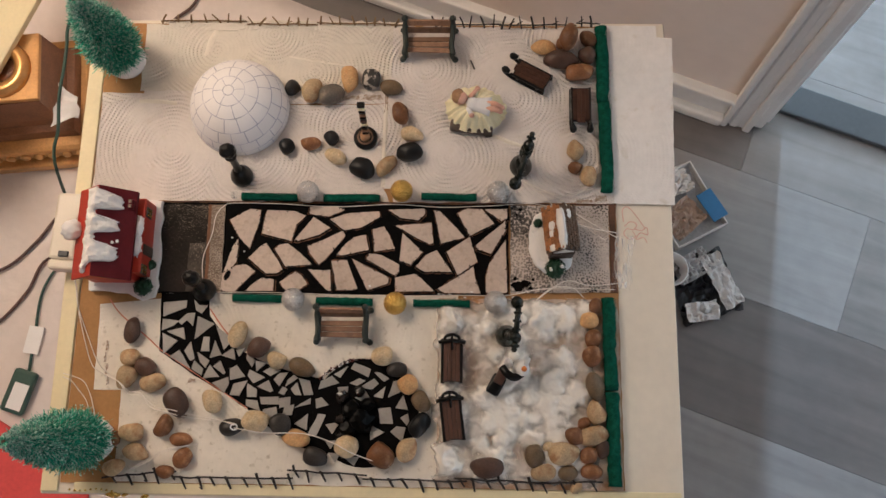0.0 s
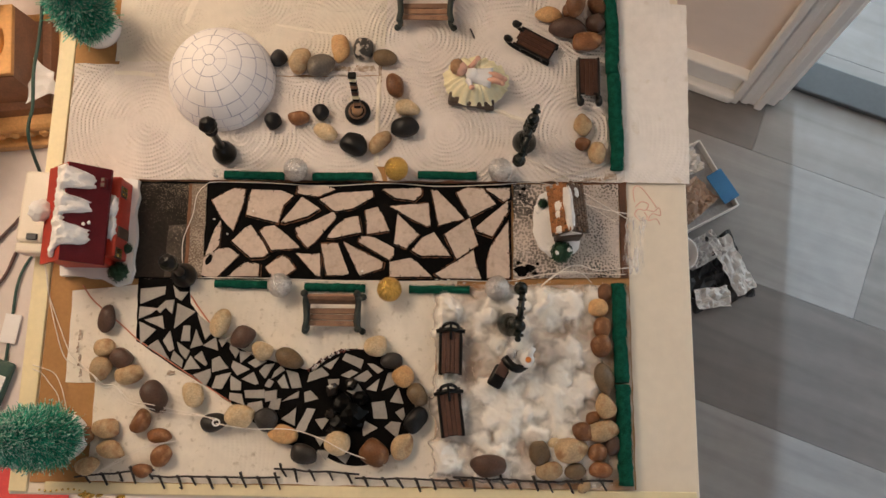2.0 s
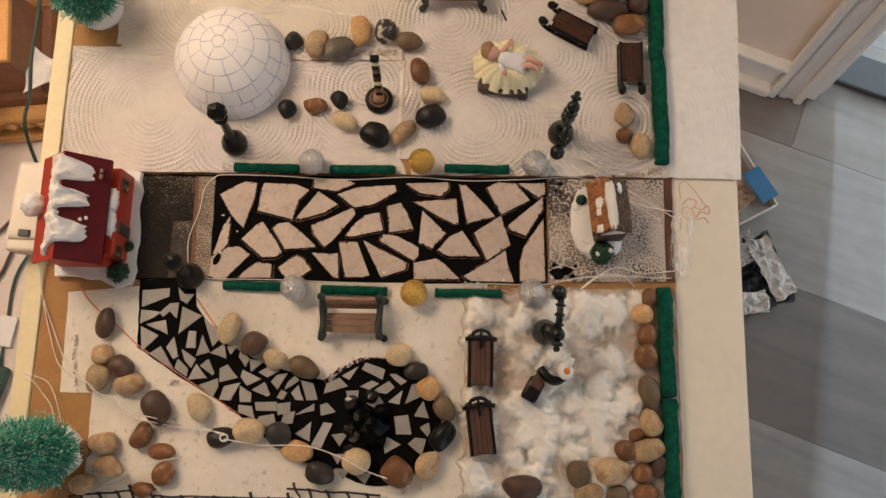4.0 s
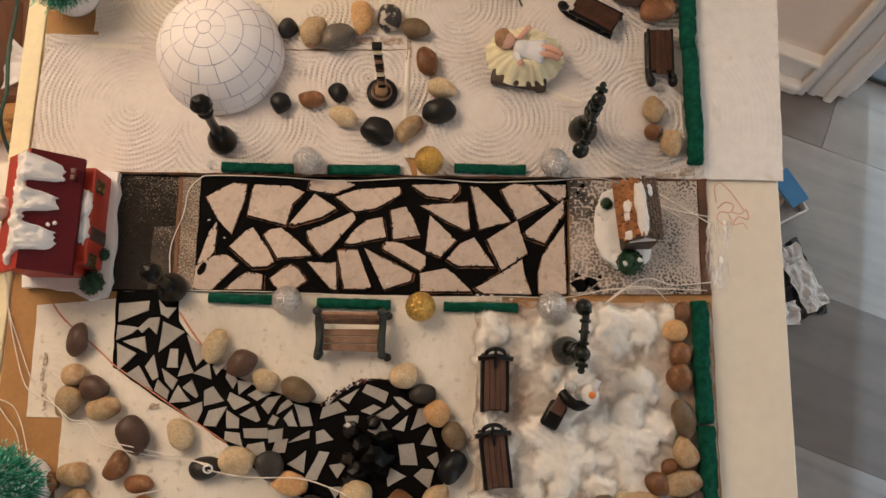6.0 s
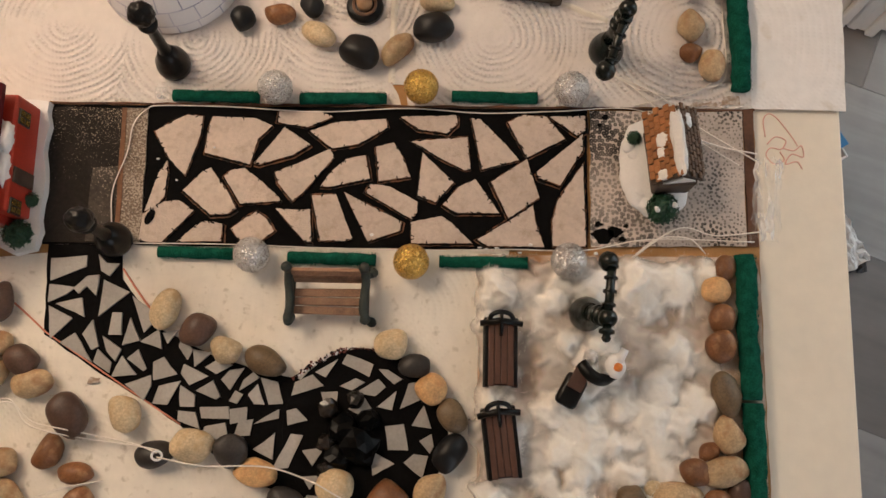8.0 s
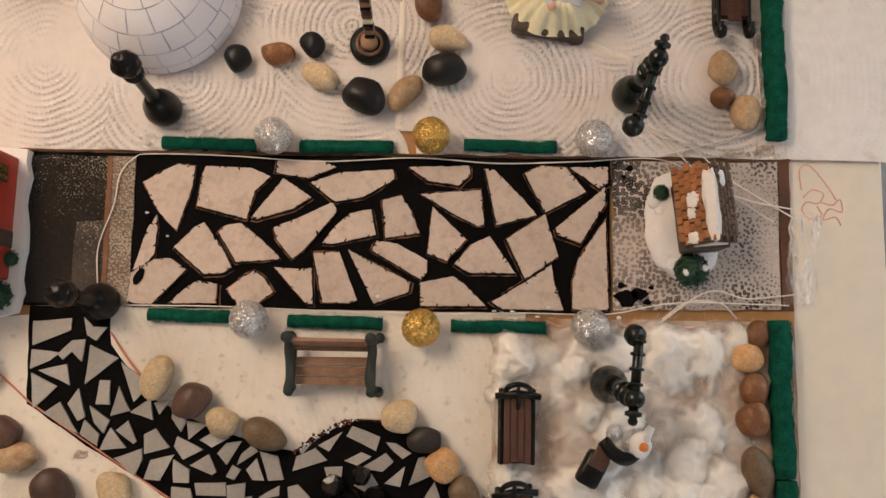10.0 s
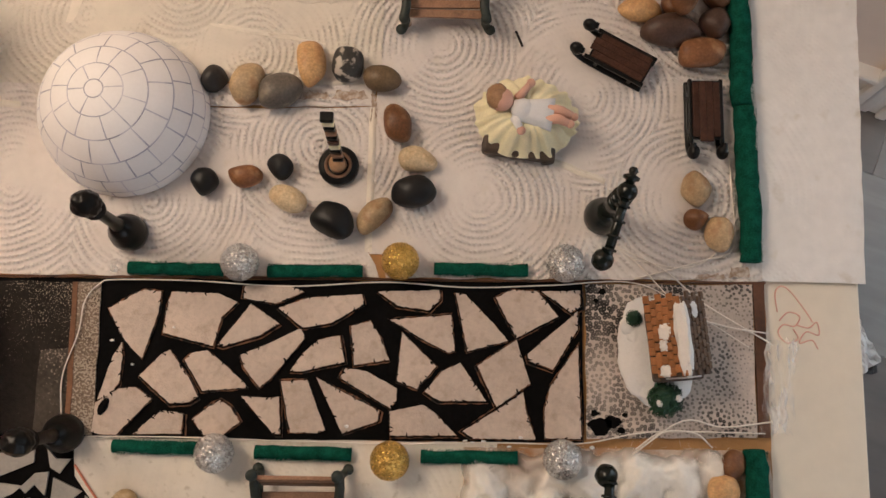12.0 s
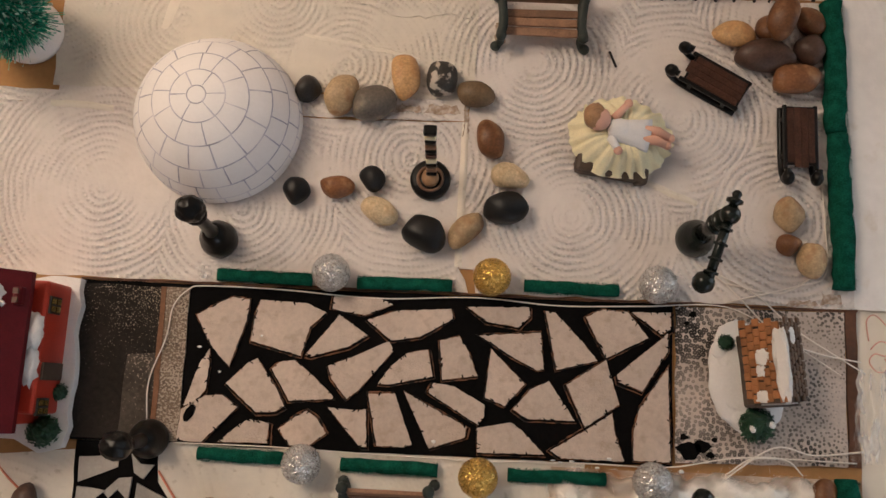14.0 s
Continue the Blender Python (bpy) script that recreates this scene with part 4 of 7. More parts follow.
CHIPS_BEND = [
    (-0.321, 0.012, -0.31, 0.02, -0.295, -0.002),
    (-0.291, 0.008, -0.28, -0.002, -0.281, -0.01, -0.294, -0.002),
    (-0.259, 0.014, -0.245, 0.024, -0.242, 0.009),
    (-0.242, 0.021, -0.23, 0.024, -0.238, 0.013),
    (-0.228, 0.018, -0.218, 0.009, -0.222, 0.001, -0.229, 0.011),
    (-0.26, 0.008, -0.253, -0.006, -0.255, -0.008, -0.268, 0.001),
    (-0.272, 0.003, -0.26, -0.011, -0.279, -0.013),
    (-0.268, -0.018, -0.249, -0.011, -0.248, -0.019, -0.253, -0.03),
    (-0.248, -0.001, -0.24, 0.003, -0.229, -0.01, -0.247, -0.015),
    (-0.242, -0.019, -0.226, -0.015, -0.235, -0.033, -0.246, -0.032),
    (-0.224, -0.002, -0.205, -0.011, -0.219, -0.018, -0.226, -0.009),
    (-0.218, 0.009, -0.203, 0.007, -0.209, 0.002, -0.216, -0.004),
    (-0.208, -0.004, -0.2, 0.001, -0.187, -0.002, -0.199, -0.009),
]
CHIPS_MIDDLE = [
    (-0.214, -0.022, -0.201, -0.014, -0.195, -0.026, -0.198, -0.028),
    (-0.226, -0.018, -0.214, -0.025, -0.214, -0.034, -0.225, -0.034),
    (-0.226, -0.037, -0.213, -0.038, -0.209, -0.05, -0.226, -0.044),
    (-0.189, -0.006, -0.178, -0.004, -0.188, -0.021, -0.195, -0.013),
    (-0.181, -0.021, -0.178, -0.013, -0.171, -0.007, -0.166, -0.011),
    (-0.184, -0.021, -0.178, -0.024, -0.182, -0.031, -0.188, -0.029),
    (-0.21, -0.034, -0.188, -0.033, -0.187, -0.042, -0.208, -0.042),
    (-0.205, -0.048, -0.19, -0.045, -0.187, -0.058, -0.208, -0.057),
    (-0.174, -0.024, -0.167, -0.016, -0.161, -0.031, -0.169, -0.031),
    (-0.165, -0.011, -0.152, -0.014, -0.147, -0.03, -0.158, -0.031),
    (-0.187, -0.035, -0.174, -0.033, -0.174, -0.043, -0.186, -0.046),
    (-0.18, -0.044, -0.169, -0.042, -0.171, -0.054, -0.183, -0.055),
]
CHIPS_LOW = [
    (-0.169, -0.046, -0.16, -0.04, -0.15, -0.034, -0.15, -0.041),
    (-0.144, -0.035, -0.137, -0.033, -0.128, -0.042, -0.143, -0.046),
    (-0.141, -0.024, -0.139, -0.014, -0.126, -0.008, -0.117, -0.016),
    (-0.119, -0.021, -0.106, -0.02, -0.107, -0.032, -0.117, -0.027),
    (-0.124, -0.006, -0.107, 0.004, -0.116, -0.01),
    (-0.104, 0.001, -0.1, 0.008, -0.08, 0.001, -0.083, -0.009),
    (-0.076, -0.003, -0.069, -0.003, -0.058, -0.01, -0.064, -0.014),
    (-0.105, -0.016, -0.093, -0.01, -0.086, -0.013, -0.096, -0.019),
    (-0.093, -0.021, -0.076, -0.01, -0.07, -0.016, -0.078, -0.023),
    (-0.059, -0.032, -0.053, -0.013, -0.048, -0.012, -0.044, -0.025),
    (-0.076, -0.031, -0.062, -0.019, -0.065, -0.033),
    (-0.098, -0.033, -0.086, -0.024, -0.075, -0.039, -0.088, -0.038),
]
CHIPS_POND = [
    (-0.05, -0.044, -0.041, -0.029, -0.035, -0.046),
    (-0.07, -0.045, -0.056, -0.043, -0.052, -0.062, -0.067, -0.062),
    (-0.168, -0.064, -0.152, -0.052, -0.153, -0.071),
    (-0.14, -0.052, -0.131, -0.053, -0.141, -0.077, -0.153, -0.078),
    (-0.131, -0.064, -0.114, -0.061, -0.123, -0.075),
    (-0.081, -0.062, -0.062, -0.072, -0.078, -0.081),
    (-0.055, -0.071, -0.048, -0.065, -0.037, -0.066, -0.041, -0.082),
    (-0.044, -0.055, -0.035, -0.05, -0.033, -0.059, -0.036, -0.064),
    (-0.126, -0.096, -0.112, -0.097, -0.118, -0.107),
    (-0.108, -0.101, -0.09, -0.1, -0.096, -0.111),
    (-0.13, -0.083, -0.117, -0.082, -0.124, -0.092),
]
for i, q in enumerate(CHIPS_TOP + CHIPS_BEND + CHIPS_MIDDLE + CHIPS_LOW + CHIPS_POND):
    bm = bmesh.new()
    slab_outline(bm, rough_outline(list(zip(q[::2], q[1::2])), 0.008, 0.0004, 500 + i), 0.0021, 0.0036 + 0.0002 * (i % 4))
    part("mosaic_tile", bm, M_CHIP, path_thing)

# ---- igloo ----
def igloo():
    R, H = 0.0624, 0.062
    ob = thing("igloo", pose(-0.2578, 0.3265, 0.0015), "white card igloo dome with drawn lilac block joints", "igloo")
    prof = [((R - 0.0003) * math.cos(a), (H - 0.0003) * math.sin(a)) for a in [i * math.pi / 96 for i in range(48)]] + [(0.0, H - 0.0003)]
    part("dome", lathe(prof, 96), M_GROUT, ob, "lilac grey joint lines", True)
    lats = [0, 10, 24, 40, 57, 72, 84, 90]
    counts = [21, 19, 17, 13, 10, 6, 1]
    rr = random.Random(17)
    for row in range(7):
        gap = 0.46 if row < 4 else 0.36
        a0, a1 = radians(lats[row] + gap), radians(lats[row + 1] - (gap if row < 6 else 0))
        n_ = counts[row]
        turn = rr.uniform(0, 6)
        cuts = [turn + 6.2832 * (k + rr.uniform(-0.16, 0.16)) / n_ for k in range(n_)]
        cuts.append(cuts[0] + 6.2832)
        for k in range(n_):
            half = (0.0005 if row < 4 else 0.00038) / (R * max(0.12, math.cos((a0 + a1) / 2))) if n_ > 1 else 0.0
            t0, t1 = cuts[k] + half, cuts[k + 1] - half
            cols = max(3, math.ceil((t1 - t0) / 0.08))
            bm = bmesh.new()
            g = []
            for i in range(4):
                a = a0 + (a1 - a0) * i / 3
                g.append([bm.verts.new((R * math.cos(a) * math.cos(t0 + (t1 - t0) * j / cols), R * math.cos(a) * math.sin(t0 + (t1 - t0) * j / cols), H * math.sin(a))) for j in range(cols + 1)])
            for i in range(3):
                for j in range(cols):
                    bm.faces.new((g[i][j], g[i][j + 1], g[i + 1][j + 1], g[i + 1][j]))
            bmesh.ops.remove_doubles(bm, verts=bm.verts, dist=1e-6)
            part("block", bm, M_IGLOO, ob, smooth=True)
    return ob


igloo()


# ---- pebbles ----
def pebble(x, y, w, h, tone, turn=0.0, z=0.0, lumpy=0.0, tall=0.43):
    bm = bmesh.new()
    seed = x * 91.7 + y * 57.3
    zr = min(w, h) * tall
    add_blob(bm, (0, 0, 0), (1, 1, 1), 0.2 + lumpy, 1.3 + lumpy * 5, seed, 3)
    cuts = random.Random(int(abs(seed) * 1000))
    for _ in range(7):
        nrm = Vector((cuts.gauss(0, 1), cuts.gauss(0, 1), cuts.gauss(0, 0.6))).normalized()
        lim = cuts.uniform(0.64, 0.9)
        for v in bm.verts:
            d = v.co.dot(nrm) - lim
            if d > 0:
                v.co -= nrm * d * 0.85
    for _ in range(3):
        bmesh.ops.smooth_vert(bm, verts=bm.verts, factor=0.5, use_axis_x=True, use_axis_y=True, use_axis_z=True)
    spans = [(min(v.co[k] for v in bm.verts), max(v.co[k] for v in bm.verts)) for k in range(3)]
    for v in bm.verts:
        v.co = Vector([(2 * v.co[k] - a - b) / (b - a) for k, (a, b) in enumerate(spans)])
    box_like = 0.85 + 0.25 * (0.5 + noise.noise(Vector((seed, 3, 1))))
    for v in bm.verts:
        v.co = Vector([math.copysign(abs(q) ** box_like, q) * k for q, k in zip(v.co, (w * 0.49, h * 0.49, zr))]) + Vector((0, 0, zr * 0.93))
    ob = finish("pebble", bm, M_STONE[tone], None, "", True)
    ob.matrix_world = pose(x, y, z, 0, 0, turn)
    size = "small " if max(w, h) < 0.022 else "large " if max(w, h) > 0.034 else ""
    return tagged(ob, size + STONE_WORDS[tone] + (" knobbly stone" if lumpy else " rounded river pebble") + " glued on the board", "pebble", "pebbles on the board")


RING = [(-0.193, 0.354, 0.021, 0.02, "dark", 30), (-0.167, 0.35, 0.024, 0.034, "tan", -20), (-0.142, 0.345, 0.036, 0.026, "grey", 15), (-0.119, 0.366, 0.022, 0.037, "orange", 8),
        (-0.092, 0.366, 0.024, 0.026, "speck", 0), (-0.066, 0.355, 0.03, 0.02, "olive", -5), (-0.054, 0.321, 0.022, 0.032, "brown", 22), (-0.038, 0.294, 0.03, 0.02, "cream", -8),
        (-0.041, 0.269, 0.034, 0.025, "black", 14), (-0.07, 0.252, 0.034, 0.019, "tan", 48), (-0.098, 0.247, 0.033, 0.026, "black", -30), (-0.133, 0.263, 0.03, 0.02, "cream", -14),
        (-0.14, 0.287, 0.021, 0.019, "black", -25), (-0.165, 0.28, 0.026, 0.018, "brown", 8), (-0.195, 0.276, 0.02, 0.02, "black", 40)]
CORNER = [(0.127, 0.412, 0.034, 0.02, "orange", -8), (0.184, 0.425, 0.02, 0.026, "brown", 30), (0.149, 0.395, 0.046, 0.027, "dkbrown", 4), (0.182, 0.401, 0.024, 0.024, "dkbrown", 0),
          (0.172, 0.377, 0.037, 0.025, "brown", 8), (0.153, 0.418, 0.02, 0.022, "brown", 0), (0.165, 0.274, 0.022, 0.027, "tan", 20), (0.165, 0.252, 0.019, 0.017, "brown", 10), (0.181, 0.241, 0.021, 0.027, "tan", -5)]
PATHSIDE = [(-0.24, 0.039, 0.022, 0.034, "cream", -18), (-0.213, 0.024, 0.03, 0.026, "dkbrown", 15), (-0.191, 0.009, 0.025, 0.022, "cream", 0), (-0.161, 0.001, 0.035, 0.022, "olive", -22),
            (-0.067, 0.016, 0.026, 0.024, "cream", 0), (-0.049, 0.0, 0.025, 0.019, "dark", 10), (-0.305, -0.042, 0.027, 0.036, "dkbrown", 35), (-0.264, -0.04, 0.024, 0.029, "cream", 10),
            (-0.319, -0.069, 0.02, 0.028, "brown", -25), (-0.239, -0.069, 0.03, 0.021, "dark", 8), (-0.182, -0.065, 0.025, 0.026, "dark", 20)]
POND_EDGE = [(-0.14, -0.101, 0.03, 0.022, "dark", -15), (-0.105, -0.089, 0.029, 0.027, "cream", 0), (-0.064, -0.098, 0.033, 0.029, "brown", -20), (-0.035, -0.091, 0.024, 0.031, "tan", -25),
             (-0.021, -0.063, 0.023, 0.032, "black", -25), (-0.02, -0.036, 0.022, 0.027, "olive", 15), (-0.035, -0.017, 0.024, 0.024, "orange", 40)]
WEST = [(-0.366, 0.042, 0.021, 0.033, "dkbrown", -10), (-0.367, 0.01, 0.025, 0.021, "tan", 0), (-0.346, -0.002, 0.026, 0.023, "dkbrown", -30), (-0.369, -0.014, 0.024, 0.03, "tan", -30),
        (-0.336, -0.019, 0.033, 0.022, "tan", 12), (-0.298, -0.084, 0.028, 0.017, "brown", 6), (-0.294, -0.105, 0.021, 0.026, "brown", -35), (-0.356, -0.077, 0.03, 0.022, "tan", 0),
        (-0.348, -0.099, 0.033, 0.021, "tan", -18), (-0.373, -0.117, 0.027, 0.02, "tan", 10), (-0.3765, -0.084, 0.016, 0.02, "brown", 0), (-0.314, -0.121, 0.024, 0.016, "brown", 5)]
EAST = [(0.186, 0.079, 0.017, 0.021, "brown", -15), (0.178, 0.062, 0.023, 0.021, "orange", 0), (0.182, 0.04, 0.02, 0.025, "brown", 0), (0.18, 0.019, 0.023, 0.025, "brown", 10),
        (0.183, -0.016, 0.022, 0.036, "olive", 8), (0.159, -0.073, 0.026, 0.022, "brown", -20), (0.17, -0.058, 0.018, 0.014, "brown", 20), (0.112, -0.096, 0.024, 0.028, "olive", 0),
        (0.122, -0.114, 0.03, 0.02, "tan", 5), (0.174, -0.094, 0.022, 0.02, "brown", 20), (0.177, -0.112, 0.026, 0.018, "brown", 0), (0.15, -0.114, 0.024, 0.018, "olive", 0),
        (0.16, -0.13, 0.017, 0.012, "tan", 40), (0.057, -0.11, 0.04, 0.025, "dkbrown", 0), (0.191, -0.087, 0.018, 0.022, "dkbrown", 0)]
for row in RING + CORNER + PATHSIDE + POND_EDGE + WEST + EAST:
    pebble(*row)
pebble(0.157, 0.419, 0.024, 0.038, "brown", -5, 0.017)
for x, y, w, h, tone, turn in ((-0.212, -0.062, 0.034, 0.026, "cream", -12), (-0.164, -0.08, 0.034, 0.021, "orange", -12), (0.184, -0.045, 0.023, 0.03, "tan", 0), (0.18, -0.072, 0.036, 0.023, "tan", 12), (0.146, -0.092, 0.038, 0.028, "tan", 10), (0.129, -0.086, 0.015, 0.014, "cream", 0)):
    pebble(x, y, w, h, tone, turn, 0, 0.22)

# ---- balls and felt rods along the road ----
def ball(x, y, material, word):
    ob = thing("glitter_ball", pose(x, y, 0.002), word + " glitter ball standing beside the road", "ball", "glitter balls along the road")
    r = 0.0135
    bm = bmesh.new()
    bmesh.ops.create_uvsphere(bm, u_segments=32, v_segments=20, radius=r, matrix=Matrix.Translation((0, 0, r)))
    part("glitter_shell", bm, material, ob, "", True)
    rr = random.Random(int(x * 5000 + y * 900))
    verts, faces = [], []
    for _ in range(3000):
        d = Vector((rr.gauss(0, 1), rr.gauss(0, 1), rr.gauss(0, 1))).normalized()
        nrm = (d + Vector((rr.gauss(0, 1), rr.gauss(0, 1), rr.gauss(0, 1))) * 0.2).normalized()
        u = nrm.orthogonal().normalized()
        u = Matrix.Rotation(rr.uniform(0, 6.28), 3, nrm) @ u
        w = nrm.cross(u)
        p, k = Vector((0, 0, r)) + d * r * rr.uniform(1.0, 1.025), rr.uniform(0.0002, 0.00042)
        b = len(verts)
        verts += [tuple(p + u * k * math.cos(a) + w * k * math.sin(a)) for a in (0, 1.26, 2.51, 3.77, 5.03)]
        faces.append((b, b + 1, b + 2, b + 3, b + 4))
    me = bpy.data.meshes.new("glitter_coat")
    me.from_pydata(verts, [], faces)
    me.materials.append(M_GOLDFLAKE if material is M_GOLD else M_SILVERFLAKE)
    fl = new("glitter_coat", me)
    fl.parent = ob
    part("cap", lathe([(0.003, 0), (0.003, 0.0015), (0.0, 0.0015)], 12), M_BROWN, ob)


for x, y, g in ((-0.164, 0.2145, 0), (-0.049, 0.217, 1), (0.069, 0.217, 0), (-0.175, 0.081, 0), (-0.053, 0.078, 1), (0.066, 0.081, 0)):
    ball(x, y, M_GOLD if g else M_SILVER, "gold" if g else "silver")


def felt_rod(a, b, r, label):
    """A cut felt strip: an uneven, fuzzy bar."""
    a, b = Vector((*a, r * 0.9)), Vector((*b, r * 0.9))
    k = max(6, int((b - a).length / 0.006))
    side = (b - a).normalized().cross(Vector((0, 0, 1)))
    pts = [a.lerp(b, i / k) + side * noise.noise(a.lerp(b, i / k) * 23) * r * 0.2 for i in range(k + 1)]
    bm = tube(pts, r, 10)
    rr = random.Random(int(a.x * 9000) + int(a.y * 700))
    for v in bm.verts:
        v.co += Vector((0, 0, 1)).cross(b - a).normalized() * r * 0.3 * noise.noise(v.co * 160) + Vector((0, 0, r * 0.2 * noise.noise(v.co * 120)))
    for _ in range(int((b - a).length * 12000)):
        c = a.lerp(b, rr.random())
        t = rr.uniform(-0.3, math.pi + 0.3)
        d = side * math.cos(t) + Vector((0, 0, math.sin(t)))
        e = (b - a).normalized() * rr.uniform(-0.9, 0.9)
        p = c + d * r * 0.95
        w = (b - a).normalized() * 0.0002
        q = p + (d + e) * rr.uniform(0.0006, 0.0019)
        bm.faces.new([bm.verts.new(x) for x in (p - w, p + w, q)])
    ob = finish("felt_rod", bm, M_FELT, None, "", True)
    return tagged(ob, label, "felt rod", "green felt hedges")


for a, b in (((-0.248, 0.211), (-0.179, 0.2105)), ((-0.146, 0.21), (-0.077, 0.211)), ((-0.025, 0.213), (0.043, 0.213)),
             ((-0.25, 0.0835), (-0.19, 0.083)), ((-0.149, 0.081), (-0.081, 0.0805)), ((-0.032, 0.08), (0.036, 0.0805))):
    felt_rod(a, b, 0.0045, "short dark green felt rod as a hedge by the road")
for a, b in (((0.2005, 0.441), (0.202, 0.338)), ((0.203, 0.3365), (0.2035, 0.221)), ((0.2015, 0.089), (0.2015, -0.02)), ((0.2025, -0.022), (0.2035, -0.128))):
    felt_rod(a, b, 0.0078, "long thick green felt rod edging the board")


# ---- lamp posts ----
def globe_lamp(x, y, lean):
    ob = thing("lamp_post", pose(x, y, 0.003, *lean), "black toy lamp post with a round globe and round foot", "lamp post", "toy lamp posts")
    part("foot", lathe([(0.0, 0), (0.0132, 0), (0.0138, 0.005), (0.0125, 0.012), (0.009, 0.019), (0.006, 0.027), (0.0, 0.027)], 24), M_BLACK, ob, "", True)
    part("post", lathe([(0.006, 0.022), (0.0045, 0.03), (0.004, 0.06), (0.006, 0.064), (0.0075, 0.069), (0.0052, 0.073), (0.0, 0.072)], 18), M_BLACK, ob, "", True)
    bm = bmesh.new()
    add_blob(bm, (0, 0, 0.083), (0.0096, 0.009, 0.0105), 0.15, 2.2, x * 90, 4)
    part("globe", bm, M_BLACK, ob, "dark knobbly globe", True)


globe_lamp(-0.249, 0.236, (-4, 2, 0))
globe_lamp(-0.285, 0.092, (0, 6, 0))


def arm_lamp(x, y, ground, elbow, lantern, fr, material):
    """Round domed foot, a short leaning post to the elbow, and a ringed arm that hangs from it to the lantern."""
    ob = thing("lamp_post", pose(x, y, ground), "dark green toy street lamp with a ringed hanging arm", "lamp post", "toy lamp posts")
    part("foot", lathe([(0.0, 0), (fr, 0), (fr * 1.04, 0.004), (fr * 0.98, 0.009), (fr * 0.8, 0.016), (fr * 0.55, 0.021), (fr * 0.5, 0.024), (0.0, 0.025)], 28), material, ob, "", True)
    tip, end = Vector(elbow), Vector(lantern)
    post = [Vector((0, 0, 0.02)), tip * 0.35 + Vector((0, 0, 0.016)), tip]
    bm = tube(post, 0.006, 14, 0.85)
    up = (tip - post[1]).to_track_quat("Z", "Y").to_matrix().to_4x4()
    for k in (0.25, 0.6):
        add_lathe(bm, [(0.004, -0.0012), (0.0074, -0.0009), (0.0074, 0.0009), (0.004, 0.0012)], 14, Matrix.Translation(post[1].lerp(tip, k)) @ up)
    part("post", bm, material, ob, "", True)
    bm = bmesh.new()
    bmesh.ops.create_uvsphere(bm, u_segments=18, v_segments=12, radius=0.0068, matrix=Matrix.Translation(tip))
    part("elbow", bm, material, ob, "", True)
    ax = (end - tip).to_track_quat("Z", "Y").to_matrix().to_4x4()
    back = (tip - end).to_track_quat("Z", "Y").to_matrix().to_4x4()
    part("finial", lathe([(0.0, 0.004), (0.0032, 0.004), (0.0032, 0.0075), (0.0056, 0.0085), (0.0056, 0.0105), (0.0024, 0.0118), (0.0034, 0.0142), (0.0022, 0.0165), (0.0, 0.0172)], 14, Matrix.Translation(tip) @ back), material, ob, "", True)
    bm = bmesh.new()
    add_tube(bm, [tip, tip.lerp(end, 0.5), end], 0.0033, 12)
    for k in (0.22, 0.45, 0.68, 0.88):
        add_lathe(bm, [(0.003, -0.0011), (0.005, -0.0007), (0.005, 0.0007), (0.003, 0.0011)], 14, Matrix.Translation(tip.lerp(end, k)) @ ax)
    part("arm", bm, material, ob, "arm with raised rings", True)
    bm = bmesh.new()
    add_blob(bm, end + Vector((-0.0022, -0.001, -0.003)), (0.0074, 0.0074, 0.008), 0.08, 2.5, x * 50, 3)
    part("lantern", bm, material, ob, "", True)


arm_lamp(0.0975, 0.2535, 0.002, (0.0045, 0.004, 0.069), (-0.0085, -0.039, 0.064), 0.0135, M_DKGREEN)
arm_lamp(0.08, 0.0415, 0.006, (0.0066, -0.0075, 0.056), (0.0115, 0.0345, 0.05), 0.0128, M_DKGREEN)


# ---- striped post ----
def striped_post(x, y):
    ob = thing("striped_post", pose(x, y, 0.001), "brown and white striped post on a round black foot", "ornament")
    part("foot", lathe([(0.0, 0), (0.015, 0), (0.015, 0.005), (0.0132, 0.007), (0.0, 0.007)], 28), M_BLACK, ob, "", True)
    part("ring", lathe([(0.0078, 0.007), (0.0083, 0.009), (0.0098, 0.009), (0.0103, 0.007)], 28), M_SLAT, ob, "tan ring", True)
    part("core", lathe([(0.0, 0.0), (0.0065, 0.007), (0.006, 0.014), (0.0, 0.015)], 18), M_HAIR, ob, "", True)
    for k in range(9):
        z = 0.014 + k * 0.0065
        part("band", box((0.001, 0.003 + k * 0.0014, z), (0.0078, 0.0054, 0.0063), 4 * math.sin(k * 2.3), 0.001), (M_BLACK, M_SLAT, M_BLACK, M_STRAW, M_SLED)[k % 5], ob, ("black band", "tan band", "black band", "pale band", "brown band")[k % 5])
    part("cap", box((0.001, 0.003 + 9 * 0.0014, 0.0725), (0.009, 0.007, 0.005), 0, 0.001), M_BLACK, ob)


striped_post(-0.097, 0.289)


